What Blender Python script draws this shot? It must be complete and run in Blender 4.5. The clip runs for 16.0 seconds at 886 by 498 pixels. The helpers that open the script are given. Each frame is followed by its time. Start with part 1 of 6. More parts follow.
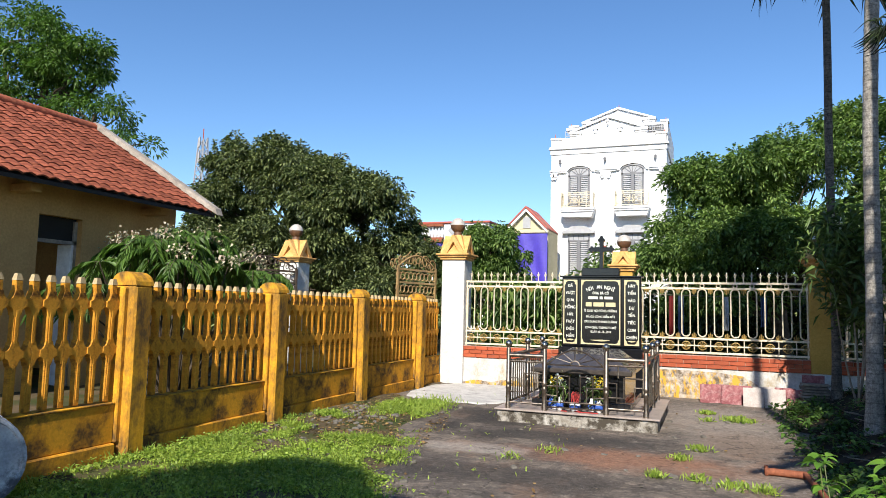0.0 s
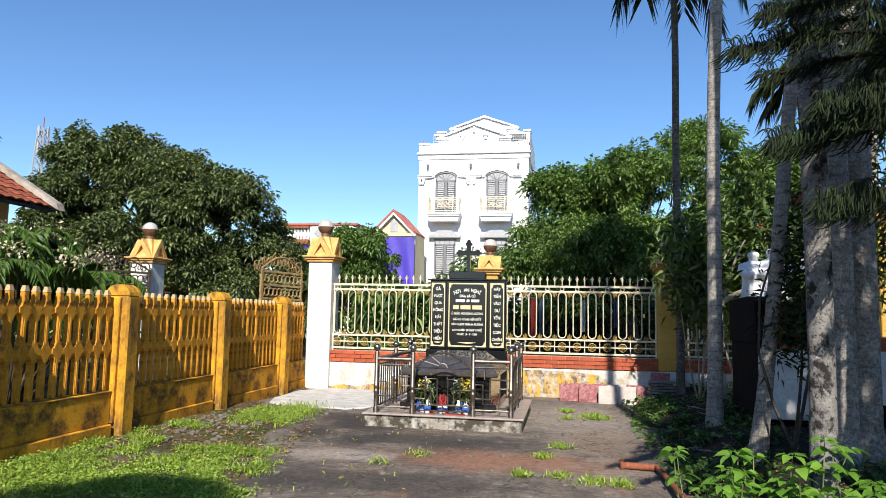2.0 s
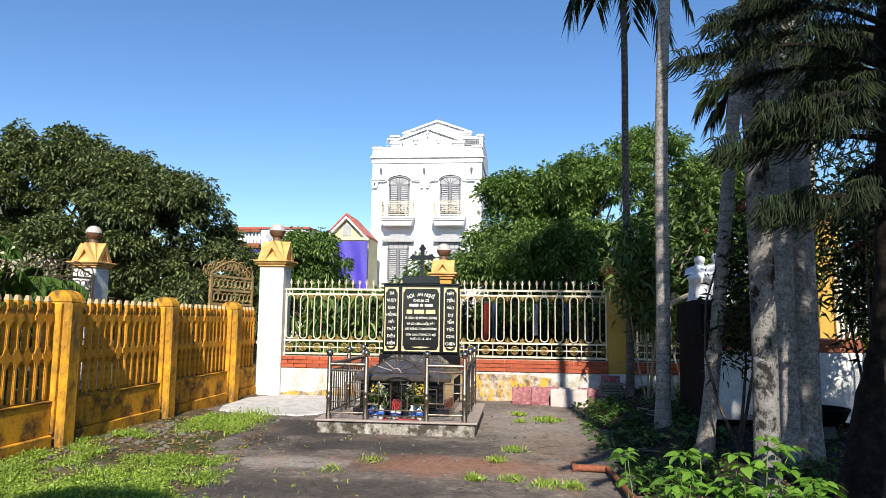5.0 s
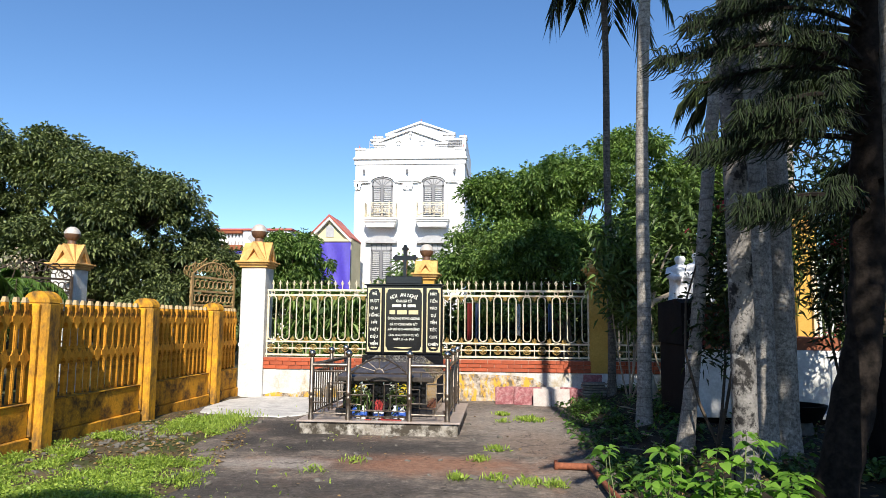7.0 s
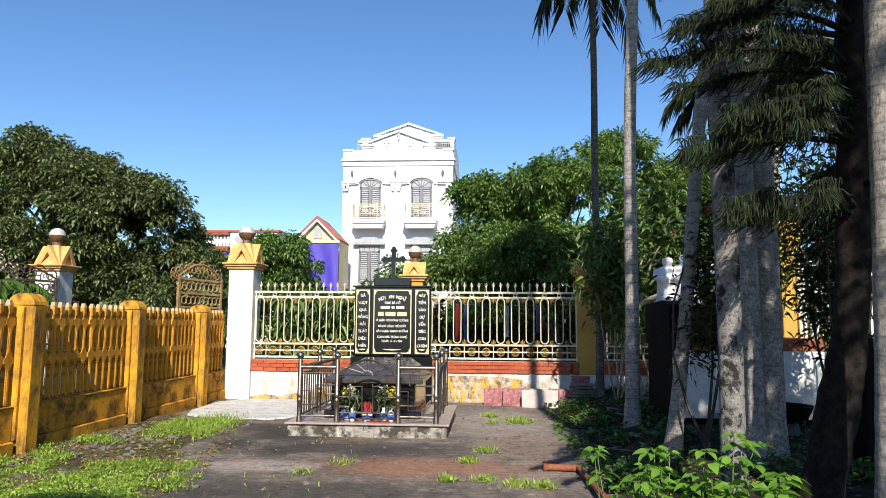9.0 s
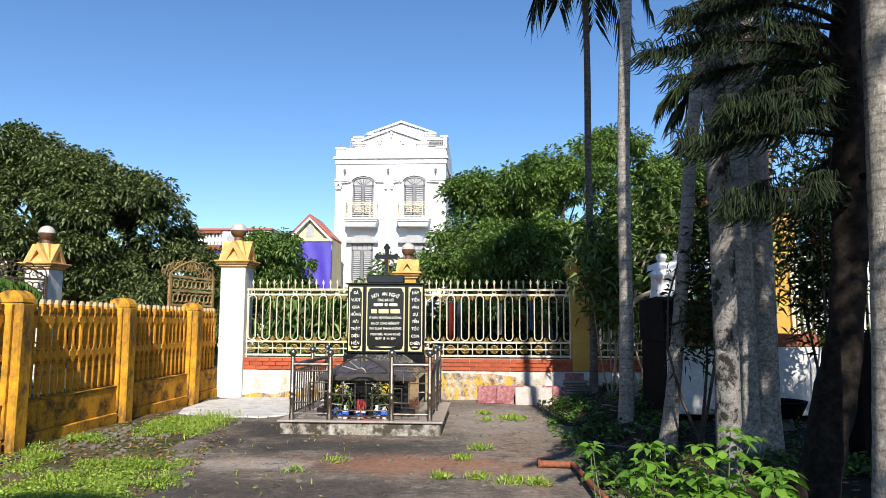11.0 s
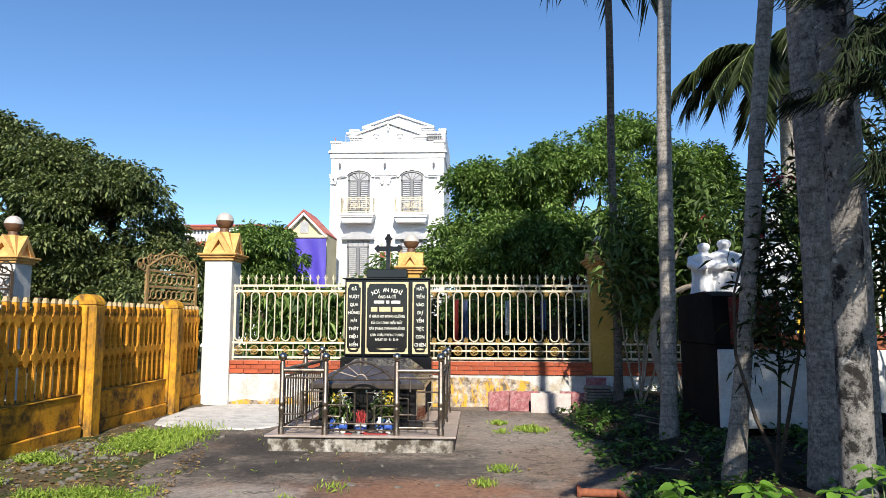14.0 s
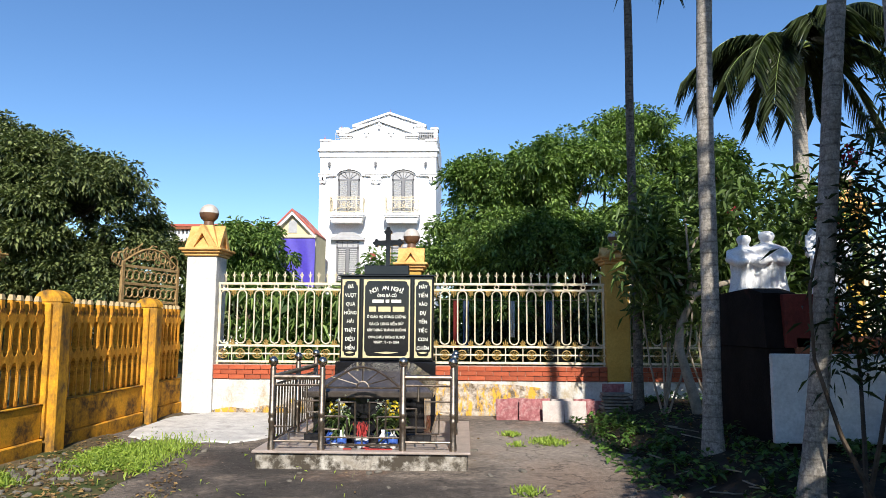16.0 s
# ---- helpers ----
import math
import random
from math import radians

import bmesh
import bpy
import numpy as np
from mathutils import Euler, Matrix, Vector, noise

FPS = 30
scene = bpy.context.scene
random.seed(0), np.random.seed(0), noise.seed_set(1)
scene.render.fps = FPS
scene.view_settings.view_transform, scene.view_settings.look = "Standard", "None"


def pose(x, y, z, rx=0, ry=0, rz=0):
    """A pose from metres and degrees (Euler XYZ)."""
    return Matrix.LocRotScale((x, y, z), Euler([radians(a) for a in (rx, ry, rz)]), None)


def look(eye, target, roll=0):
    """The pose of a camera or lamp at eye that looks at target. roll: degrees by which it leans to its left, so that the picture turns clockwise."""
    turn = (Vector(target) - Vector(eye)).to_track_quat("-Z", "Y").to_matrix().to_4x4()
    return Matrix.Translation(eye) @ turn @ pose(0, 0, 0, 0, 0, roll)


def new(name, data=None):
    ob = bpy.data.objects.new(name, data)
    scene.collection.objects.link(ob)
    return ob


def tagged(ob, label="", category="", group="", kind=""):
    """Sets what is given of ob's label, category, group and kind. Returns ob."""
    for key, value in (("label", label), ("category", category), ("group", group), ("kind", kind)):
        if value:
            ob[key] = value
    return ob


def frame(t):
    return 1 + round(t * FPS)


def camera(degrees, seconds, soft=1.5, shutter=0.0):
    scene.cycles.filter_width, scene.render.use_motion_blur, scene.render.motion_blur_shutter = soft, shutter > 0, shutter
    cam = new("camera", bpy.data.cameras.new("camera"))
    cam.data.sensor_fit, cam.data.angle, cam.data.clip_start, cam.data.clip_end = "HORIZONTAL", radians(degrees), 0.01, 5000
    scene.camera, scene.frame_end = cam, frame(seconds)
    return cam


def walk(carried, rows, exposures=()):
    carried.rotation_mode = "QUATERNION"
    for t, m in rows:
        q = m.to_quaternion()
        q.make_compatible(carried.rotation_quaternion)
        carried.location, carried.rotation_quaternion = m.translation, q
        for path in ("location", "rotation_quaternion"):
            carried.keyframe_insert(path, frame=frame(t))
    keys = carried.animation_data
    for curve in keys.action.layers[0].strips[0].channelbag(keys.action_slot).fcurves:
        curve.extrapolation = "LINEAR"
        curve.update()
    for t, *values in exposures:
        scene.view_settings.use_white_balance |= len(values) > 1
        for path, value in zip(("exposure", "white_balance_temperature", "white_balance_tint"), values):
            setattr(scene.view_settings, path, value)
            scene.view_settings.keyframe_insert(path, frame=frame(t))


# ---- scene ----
cam = camera(64.94, 16.0, soft=0.6)
ROWS = [
    (0.0, 1.980, 3.006, 1.461, 94.97, -1.35, 20.94),
    (0.5, 1.926, 3.079, 1.463, 95.35, -1.39, 14.74),
    (1.0, 1.902, 3.120, 1.463, 95.32, -1.24, 13.10),
    (1.5, 1.904, 3.117, 1.457, 95.65, -1.22, 11.43),
    (2.0, 1.909, 3.104, 1.456, 95.48, -1.08, 9.96),
    (2.5, 1.886, 3.120, 1.454, 95.54, -1.05, 8.82),
    (3.0, 1.886, 3.124, 1.454, 95.63, -0.96, 7.90),
    (3.5, 1.887, 3.125, 1.450, 95.72, -0.89, 7.35),
    (4.0, 1.892, 3.116, 1.464, 95.78, -0.81, 6.93),
    (6.5, 1.911, 3.105, 1.452, 95.99, -0.60, 5.07),
    (7.0, 1.913, 3.104, 1.441, 96.02, -0.49, 4.78),
    (7.5, 1.906, 3.107, 1.446, 96.02, -0.49, 4.48),
    (8.0, 1.908, 3.105, 1.445, 95.99, -0.49, 4.20),
    (8.5, 1.900, 3.097, 1.437, 96.10, -0.44, 3.99),
    (9.0, 1.901, 3.103, 1.444, 96.15, -0.40, 3.79),
    (11.5, 1.884, 3.206, 1.416, 95.94, -0.28, 3.14),
    (12.0, 1.844, 3.403, 1.419, 95.80, -0.35, 3.11),
    (12.5, 1.819, 3.599, 1.482, 95.85, -0.30, 3.21),
    (13.0, 1.728, 3.865, 1.467, 95.62, -0.33, 3.18),
    (13.5, 1.658, 4.114, 1.418, 95.82, -0.33, 3.01),
    (14.0, 1.625, 4.340, 1.425, 95.95, -0.18, 2.81),
    (14.5, 1.558, 4.560, 1.392, 95.88, -0.40, 2.42),
    (15.0, 1.488, 4.798, 1.375, 95.88, -0.21, 2.09),
    (15.5, 1.431, 5.070, 1.397, 95.86, -0.18, 1.79),
    (16.0, 1.327, 5.237, 1.390, 96.24, -0.31, 1.74),
]
walk(cam, [(t, pose(x, y, z, rx, ry, rz)) for t, x, y, z, rx, ry, rz in ROWS])

# ---- world, sun, exposure ----
SUN_EL, SUN_AZ = radians(38), radians(174)
world = bpy.data.worlds.new("sky")
scene.world = world
world.use_nodes = True
wn = world.node_tree
wn.nodes.clear()
sky = wn.nodes.new("ShaderNodeTexSky")
sky.sky_type, sky.sun_disc = "NISHITA", False
sky.sun_elevation, sky.sun_rotation = SUN_EL, SUN_AZ
sky.altitude = 1200
sky.air_density, sky.dust_density, sky.ozone_density = 1.0, 0.4, 3.0
bg = wn.nodes.new("ShaderNodeBackground")
bg.inputs["Strength"].default_value = 0.112
wo = wn.nodes.new("ShaderNodeOutputWorld")
hue = wn.nodes.new("ShaderNodeHueSaturation")
hue.inputs["Saturation"].default_value = 1.15
hue.inputs["Hue"].default_value = 0.502
wn.links.new(sky.outputs[0], hue.inputs["Color"])
wn.links.new(hue.outputs[0], bg.inputs["Color"])
wn.links.new(bg.outputs[0], wo.inputs["Surface"])
sun = new("sun", bpy.data.lights.new("sun", "SUN"))
sun.data.energy, sun.data.angle, sun.data.color = 5.0, radians(0.6), (1.0, 0.94, 0.84)
sd = Vector((math.sin(SUN_AZ) * math.cos(SUN_EL), math.cos(SUN_AZ) * math.cos(SUN_EL), math.sin(SUN_EL)))
sun.matrix_world = look(sd * 60, (0, 0, 0))
scene.view_settings.exposure = 0.72


# ---- materials ----
def nodes_of(name):
    m = bpy.data.materials.new(name)
    m.use_nodes = True
    nt = m.node_tree
    return m, nt, nt.nodes["Principled BSDF"]


def ramp(nt, src, stops):
    r = nt.nodes.new("ShaderNodeValToRGB")
    while len(r.color_ramp.elements) < len(stops):
        r.color_ramp.elements.new(0.5)
    for e, (p, c) in zip(r.color_ramp.elements, stops):
        e.position, e.color = p, (*c, 1)
    nt.links.new(src, r.inputs[0])
    return r.outputs[0]


def tex(nt, scale, detail=6, rough=0.6, stretch=(1, 1, 1), kind="ShaderNodeTexNoise"):
    co = nt.nodes.new("ShaderNodeTexCoord")
    mp = nt.nodes.new("ShaderNodeMapping")
    mp.inputs["Scale"].default_value = stretch
    n = nt.nodes.new(kind)
    n.inputs["Scale"].default_value = scale
    if kind == "ShaderNodeTexNoise":
        n.inputs["Detail"].default_value, n.inputs["Roughness"].default_value = detail, rough
    nt.links.new(co.outputs["Object"], mp.inputs[0])
    nt.links.new(mp.outputs[0], n.inputs["Vector"])
    return n.outputs[0]


def mix(nt, fac, a, b, mode="MIX"):
    m = nt.nodes.new("ShaderNodeMix")
    m.data_type, m.blend_type = "RGBA", mode
    for i, v in ((0, fac), (6, a), (7, b)):
        if hasattr(v, "is_output"):
            nt.links.new(v, m.inputs[i])
        else:
            m.inputs[i].default_value = v if i == 0 else (*v, 1)
    return m.outputs[2]


def bump(nt, p, src, strength=0.3, dist=0.01):
    b = nt.nodes.new("ShaderNodeBump")
    b.inputs["Strength"].default_value, b.inputs["Distance"].default_value = strength, dist
    nt.links.new(src, b.inputs["Height"])
    nt.links.new(b.outputs[0], p.inputs["Normal"])


def surface(name, base, dark, rough=0.7, scale=6, spread=(0.35, 0.65), grain=60, metal=0.0, stain=None, stain_at=(0.55, 0.7), stain_scale=2.0,
            stretch=(1, 1, 1), relief=0.25, vary=0.0, stain_stretch=(1, 1, 1)):
    """Two scales of variation, stains and a fine relief."""
    m, nt, p = nodes_of(name)
    c = ramp(nt, tex(nt, scale, 6, 0.65, stretch), [(spread[0], dark), (spread[1], base)])
    g = tex(nt, grain, 3, 0.6, stretch)
    c = mix(nt, 0.5, c, ramp(nt, g, [(0.3, (0.55, 0.55, 0.55)), (0.7, (1, 1, 1))]), "MULTIPLY")
    if stain:
        f = ramp(nt, tex(nt, stain_scale, 8, 0.7, stain_stretch), [(stain_at[0], (0, 0, 0)), (stain_at[1], (1, 1, 1))])
        c = mix(nt, f, c, stain)
    if vary:
        oi = nt.nodes.new("ShaderNodeObjectInfo")
        v = ramp(nt, oi.outputs["Random"], [(0, (1 - vary,) * 3), (1, (1, 1, 1))])
        c = mix(nt, 1.0, c, v, "MULTIPLY")
    nt.links.new(c, p.inputs["Base Color"])
    p.inputs["Roughness"].default_value, p.inputs["Metallic"].default_value = rough, metal
    p.inputs["Specular IOR Level"].default_value = 0.12 if rough >= 0.8 else 0.5
    if relief:
        bump(nt, p, g, relief, 0.006)
    return m


def leaf_material(name, light, dark, back=0.35, rough=0.45):
    m, nt, p = nodes_of(name)
    geo = nt.nodes.new("ShaderNodeNewGeometry")
    c = ramp(nt, geo.outputs["Random Per Island"], [(0.0, dark), (0.55, tuple((a + b) / 2 for a, b in zip(light, dark))), (0.95, light)])
    c = mix(nt, 0.45, c, ramp(nt, tex(nt, 0.9, 3), [(0.35, (0.55, 0.6, 0.5)), (0.65, (1.15, 1.15, 1.0))]), "MULTIPLY")
    nt.links.new(c, p.inputs["Base Color"])
    p.inputs["Roughness"].default_value = rough
    p.inputs["Specular IOR Level"].default_value = 0.3
    tr = nt.nodes.new("ShaderNodeBsdfTranslucent")
    nt.links.new(mix(nt, 1.0, c, (1.0, 1.2, 0.62), "MULTIPLY"), tr.inputs["Color"])
    ms = nt.nodes.new("ShaderNodeMixShader")
    ms.inputs[0].default_value = back
    nt.links.new(p.outputs[0], ms.inputs[1])
    nt.links.new(tr.outputs[0], ms.inputs[2])
    nt.links.new(ms.outputs[0], nt.nodes["Material Output"].inputs["Surface"])
    return m


def plain(name, col, rough=0.5, metal=0.0):
    m, nt, p = nodes_of(name)
    g = tex(nt, 40, 3)
    c = mix(nt, 1.0, col, ramp(nt, g, [(0.3, (0.82, 0.82, 0.82)), (0.7, (1, 1, 1))]), "MULTIPLY")
    nt.links.new(c, p.inputs["Base Color"])
    p.inputs["Roughness"].default_value, p.inputs["Metallic"].default_value = rough, metal
    return m


M_WHITE = surface("whitewash", (0.70, 0.69, 0.66), (0.54, 0.53, 0.50), 0.8, 5, grain=30, stain=(0.34, 0.29, 0.23), stain_at=(0.60, 0.78), stain_scale=3.0, stain_stretch=(1, 1, 0.4), relief=0.5)
M_WALLBASE = surface("peeling_whitewash", (0.66, 0.64, 0.61), (0.46, 0.44, 0.40), 0.85, 6, grain=35, stain=(0.34, 0.27, 0.17), stain_at=(0.54, 0.68), stain_scale=2.2, relief=0.7, stain_stretch=(1.4, 1, 0.6))
M_STAINED = surface("bare_stained_plaster", (0.58, 0.50, 0.42), (0.15, 0.115, 0.08), 0.9, 8, (0.40, 0.60), 60, stain=(0.58, 0.33, 0.05), stain_at=(0.50, 0.58), stain_scale=6, relief=1.0, stain_stretch=(1.6, 1, 0.6))
M_HOUSE_W = surface("white_facade_paint", (0.82, 0.82, 0.82), (0.76, 0.76, 0.76), 0.7, 0.6, grain=12, relief=0.1)
M_YELLOW = surface("weathered_yellow_limewash", (0.78, 0.39, 0.03), (0.64, 0.29, 0.022), 0.85, 3.5, (0.3, 0.62), 45, stain=(0.13, 0.075, 0.03), stain_at=(0.42, 0.62),
                   stain_scale=3.4, relief=0.7, stain_stretch=(1, 1, 0.55))
M_PICKET = surface("flaking_ochre_limewash", (0.78, 0.36, 0.042), (0.60, 0.25, 0.026), 0.9, 11, (0.32, 0.60), 70, stain=(0.12, 0.052, 0.016), stain_at=(0.50, 0.66), stain_scale=9, relief=1.0, vary=0.22)
M_PTIP = surface("bleached_picket_tip", (0.52, 0.42, 0.26), (0.38, 0.26, 0.12), 0.9, 14, grain=60, relief=0.6)
M_DRUM = surface("blotchy_grey_drum_paint", (0.50, 0.52, 0.55), (0.22, 0.23, 0.26), 0.7, 5, stain=(0.06, 0.06, 0.07), stain_at=(0.5, 0.62), stain_scale=4)
M_YBASE = surface("grimy_yellow_limewash", (0.76, 0.36, 0.03), (0.56, 0.25, 0.024), 0.9, 3, (0.32, 0.62), 40, stain=(0.11, 0.06, 0.025), stain_at=(0.44, 0.62), stain_scale=3.6, relief=0.8)
M_CAP = surface("ochre_pillar_cap", (0.72, 0.43, 0.16), (0.56, 0.31, 0.10), 0.8, 5, grain=40)
M_TANPIL = surface("ochre_pillar_paint", (0.58, 0.36, 0.09), (0.48, 0.28, 0.06), 0.8, 2, grain=40, stain=(0.25, 0.15, 0.05), stain_at=(0.6, 0.8))
M_BALL = surface("ball_lower_glaze", (0.17, 0.085, 0.04), (0.10, 0.05, 0.03), 0.5, 8)
M_BALLTOP = surface("ball_grey_top", (0.50, 0.47, 0.43), (0.38, 0.34, 0.30), 0.6, 8)
M_GOLD = surface("cream_gold_iron_paint", (0.80, 0.72, 0.55), (0.60, 0.50, 0.32), 0.5, 9, grain=60, relief=0.15)
M_GOLDD = surface("old_gold_paint", (0.48, 0.33, 0.10), (0.30, 0.19, 0.06), 0.5, 14, grain=80, metal=0.25)
M_GATE = surface("brown_gold_gate_paint", (0.40, 0.26, 0.10), (0.24, 0.15, 0.06), 0.55, 7, grain=60)
M_GATED = surface("dark_bronze_gate_paint", (0.10, 0.07, 0.045), (0.05, 0.035, 0.025), 0.5, 7, grain=60)
M_BRICK = surface("red_brick", (0.50, 0.105, 0.035), (0.38, 0.07, 0.025), 0.75, 9, grain=70, vary=0.3, relief=0.4)
M_MORTAR = surface("pale_mortar", (0.55, 0.38, 0.30), (0.40, 0.24, 0.18), 0.9, 12, grain=60)
M_GRANITE = surface("polished_black_granite", (0.014, 0.014, 0.016), (0.008, 0.008, 0.009), 0.14, 40, grain=220, relief=0)
M_GOLDLET = plain("gold_lettering", (0.62, 0.52, 0.30), 0.45, 0.2)
M_WHITELET = plain("white_lettering", (0.70, 0.68, 0.60), 0.6)
M_STEEL = surface("tarnished_steel_tube", (0.42, 0.34, 0.27), (0.17, 0.14, 0.11), 0.42, 14, grain=60, metal=1.0, relief=0.05)
M_BLACKST = surface("dark_steel_bar", (0.09, 0.088, 0.085), (0.04, 0.04, 0.04), 0.3, 14, grain=60, metal=0.9, relief=0.05)
M_CHROME = plain("chrome_ball", (0.48, 0.42, 0.35), 0.2, 1.0)
M_PLINTH = surface("mossy_grave_plinth", (0.50, 0.47, 0.42), (0.24, 0.21, 0.17), 0.85, 7, grain=60, stain=(0.06, 0.05, 0.038), stain_at=(0.44, 0.56), stain_scale=4.5, relief=0.5)
# polished lid: warm reflections of trees painted in as brown streaks
M_LID = surface("stone_with_brown_reflections", (0.085, 0.07, 0.06), (0.04, 0.034, 0.03), 0.16, 9, grain=120, relief=0.05, stretch=(1, 0.3, 1))
M_PLTOP = surface("grave_floor_slab", (0.40, 0.33, 0.29), (0.28, 0.23, 0.20), 0.4, 6, grain=60)
def patch_mask(nt, x, y, rx, ry, amount):
    """A ragged patch of colour round one spot of the ground."""
    co = nt.nodes.new("ShaderNodeTexCoord")
    mp = nt.nodes.new("ShaderNodeMapping")
    mp.inputs["Location"].default_value = (-x / rx, -y / ry, 0)
    mp.inputs["Scale"].default_value = (1 / rx, 1 / ry, 0)
    nt.links.new(co.outputs["Object"], mp.inputs[0])
    ln = nt.nodes.new("ShaderNodeVectorMath")
    ln.operation = "LENGTH"
    nt.links.new(mp.outputs[0], ln.inputs[0])
    ad = nt.nodes.new("ShaderNodeMath")
    ad.operation = "MULTIPLY_ADD"
    nt.links.new(tex(nt, 1.6, 10, 0.72), ad.inputs[0])
    ad.inputs[1].default_value = 2.6
    nt.links.new(ln.outputs["Value"], ad.inputs[2])
    sc = nt.nodes.new("ShaderNodeMath")
    sc.operation = "MULTIPLY"
    sc.inputs[1].default_value = 0.25
    nt.links.new(ad.outputs[0], sc.inputs[0])
    return ramp(nt, sc.outputs[0], [(0.44, (amount,) * 3), (0.62, (0, 0, 0))])


def weathered_concrete():
    """Old yard screed: broad damp stains broken up by blotches, grit, hairline cracks and a reddish silt."""
    m, nt, p = nodes_of("stained_concrete_yard")
    c = ramp(nt, tex(nt, 2.6, 10, 0.75), [(0.34, (0.18, 0.15, 0.128)), (0.64, (0.46, 0.37, 0.30))])
    f = ramp(nt, tex(nt, 0.75, 12, 0.78), [(0.40, (0, 0, 0)), (0.60, (0.92, 0.92, 0.92))])
    c = mix(nt, f, c, (0.085, 0.076, 0.071))
    f = ramp(nt, tex(nt, 1.1, 10, 0.7, (1, 0.6, 1)), [(0.53, (0, 0, 0)), (0.68, (0.7, 0.7, 0.7))])
    c = mix(nt, f, c, (0.33, 0.185, 0.115))
    f = ramp(nt, tex(nt, 4.5, 14, 0.85, (0.7, 1, 1)), [(0.45, (0, 0, 0)), (0.58, (0.42, 0.42, 0.42))])
    c = mix(nt, f, c, (0.055, 0.050, 0.046))
    f = ramp(nt, tex(nt, 7.5, 14, 0.85), [(0.53, (0, 0, 0)), (0.62, (0.6, 0.6, 0.6))])
    c = mix(nt, f, c, (0.50, 0.43, 0.36))
    # pale patch at (2.0, 13.6): light grey concrete with its sunlit look painted in
    for x, y, rx, ry, col, amt in ((1.2, 10.35, 1.3, 0.55, (0.34, 0.165, 0.10), 0.75), (-0.75, 12.4, 0.9, 1.7, (0.05, 0.045, 0.043), 0.85), (0.3, 11.3, 1.5, 0.55, (0.055, 0.05, 0.047), 0.8), (2.0, 13.6, 0.9, 1.9, (0.40, 0.345, 0.30), 0.6),
                                   (-0.35, 10.2, 0.6, 0.3, (0.42, 0.38, 0.34), 0.7), (0.2, 9.2, 1.6, 0.5, (0.065, 0.057, 0.052), 0.7), (2.3, 11.8, 0.5, 1.0, (0.30, 0.22, 0.17), 0.6)):
        c = mix(nt, patch_mask(nt, x, y, rx, ry, amt), c, col)
    c = mix(nt, 0.75, c, ramp(nt, tex(nt, 17, 8, 0.8), [(0.36, (0.42, 0.41, 0.40)), (0.62, (1.1, 1.08, 1.05))]), "MULTIPLY")
    g = tex(nt, 110, 4, 0.75)
    c = mix(nt, 0.6, c, ramp(nt, g, [(0.36, (0.4, 0.4, 0.4)), (0.64, (1.15, 1.15, 1.15))]), "MULTIPLY")
    vo = nt.nodes.new("ShaderNodeTexVoronoi")
    vo.feature = "DISTANCE_TO_EDGE"
    vo.inputs["Scale"].default_value = 0.55
    co = nt.nodes.new("ShaderNodeTexCoord")
    wob = nt.nodes.new("ShaderNodeTexNoise")
    wob.inputs["Scale"].default_value, wob.inputs["Detail"].default_value = 2.2, 8
    nt.links.new(co.outputs["Object"], wob.inputs["Vector"])
    ad = nt.nodes.new("ShaderNodeVectorMath")
    ad.operation = "ADD"
    nt.links.new(co.outputs["Object"], ad.inputs[0])
    nt.links.new(wob.outputs[1], ad.inputs[1])
    nt.links.new(ad.outputs[0], vo.inputs["Vector"])
    c = mix(nt, ramp(nt, vo.outputs["Distance"], [(0.0, (0.75, 0.75, 0.75)), (0.007, (0, 0, 0))]), c, (0.025, 0.022, 0.018))
    f = ramp(nt, tex(nt, 38, 2, 0.5), [(0.70, (0, 0, 0)), (0.74, (0.7, 0.7, 0.7))])
    c = mix(nt, f, c, (0.34, 0.30, 0.25))
    nt.links.new(c, p.inputs["Base Color"])
    p.inputs["Roughness"].default_value = 0.9
    p.inputs["Specular IOR Level"].default_value = 0.2
    bump(nt, p, tex(nt, 30, 8, 0.8), 1.0, 0.014)
    return m


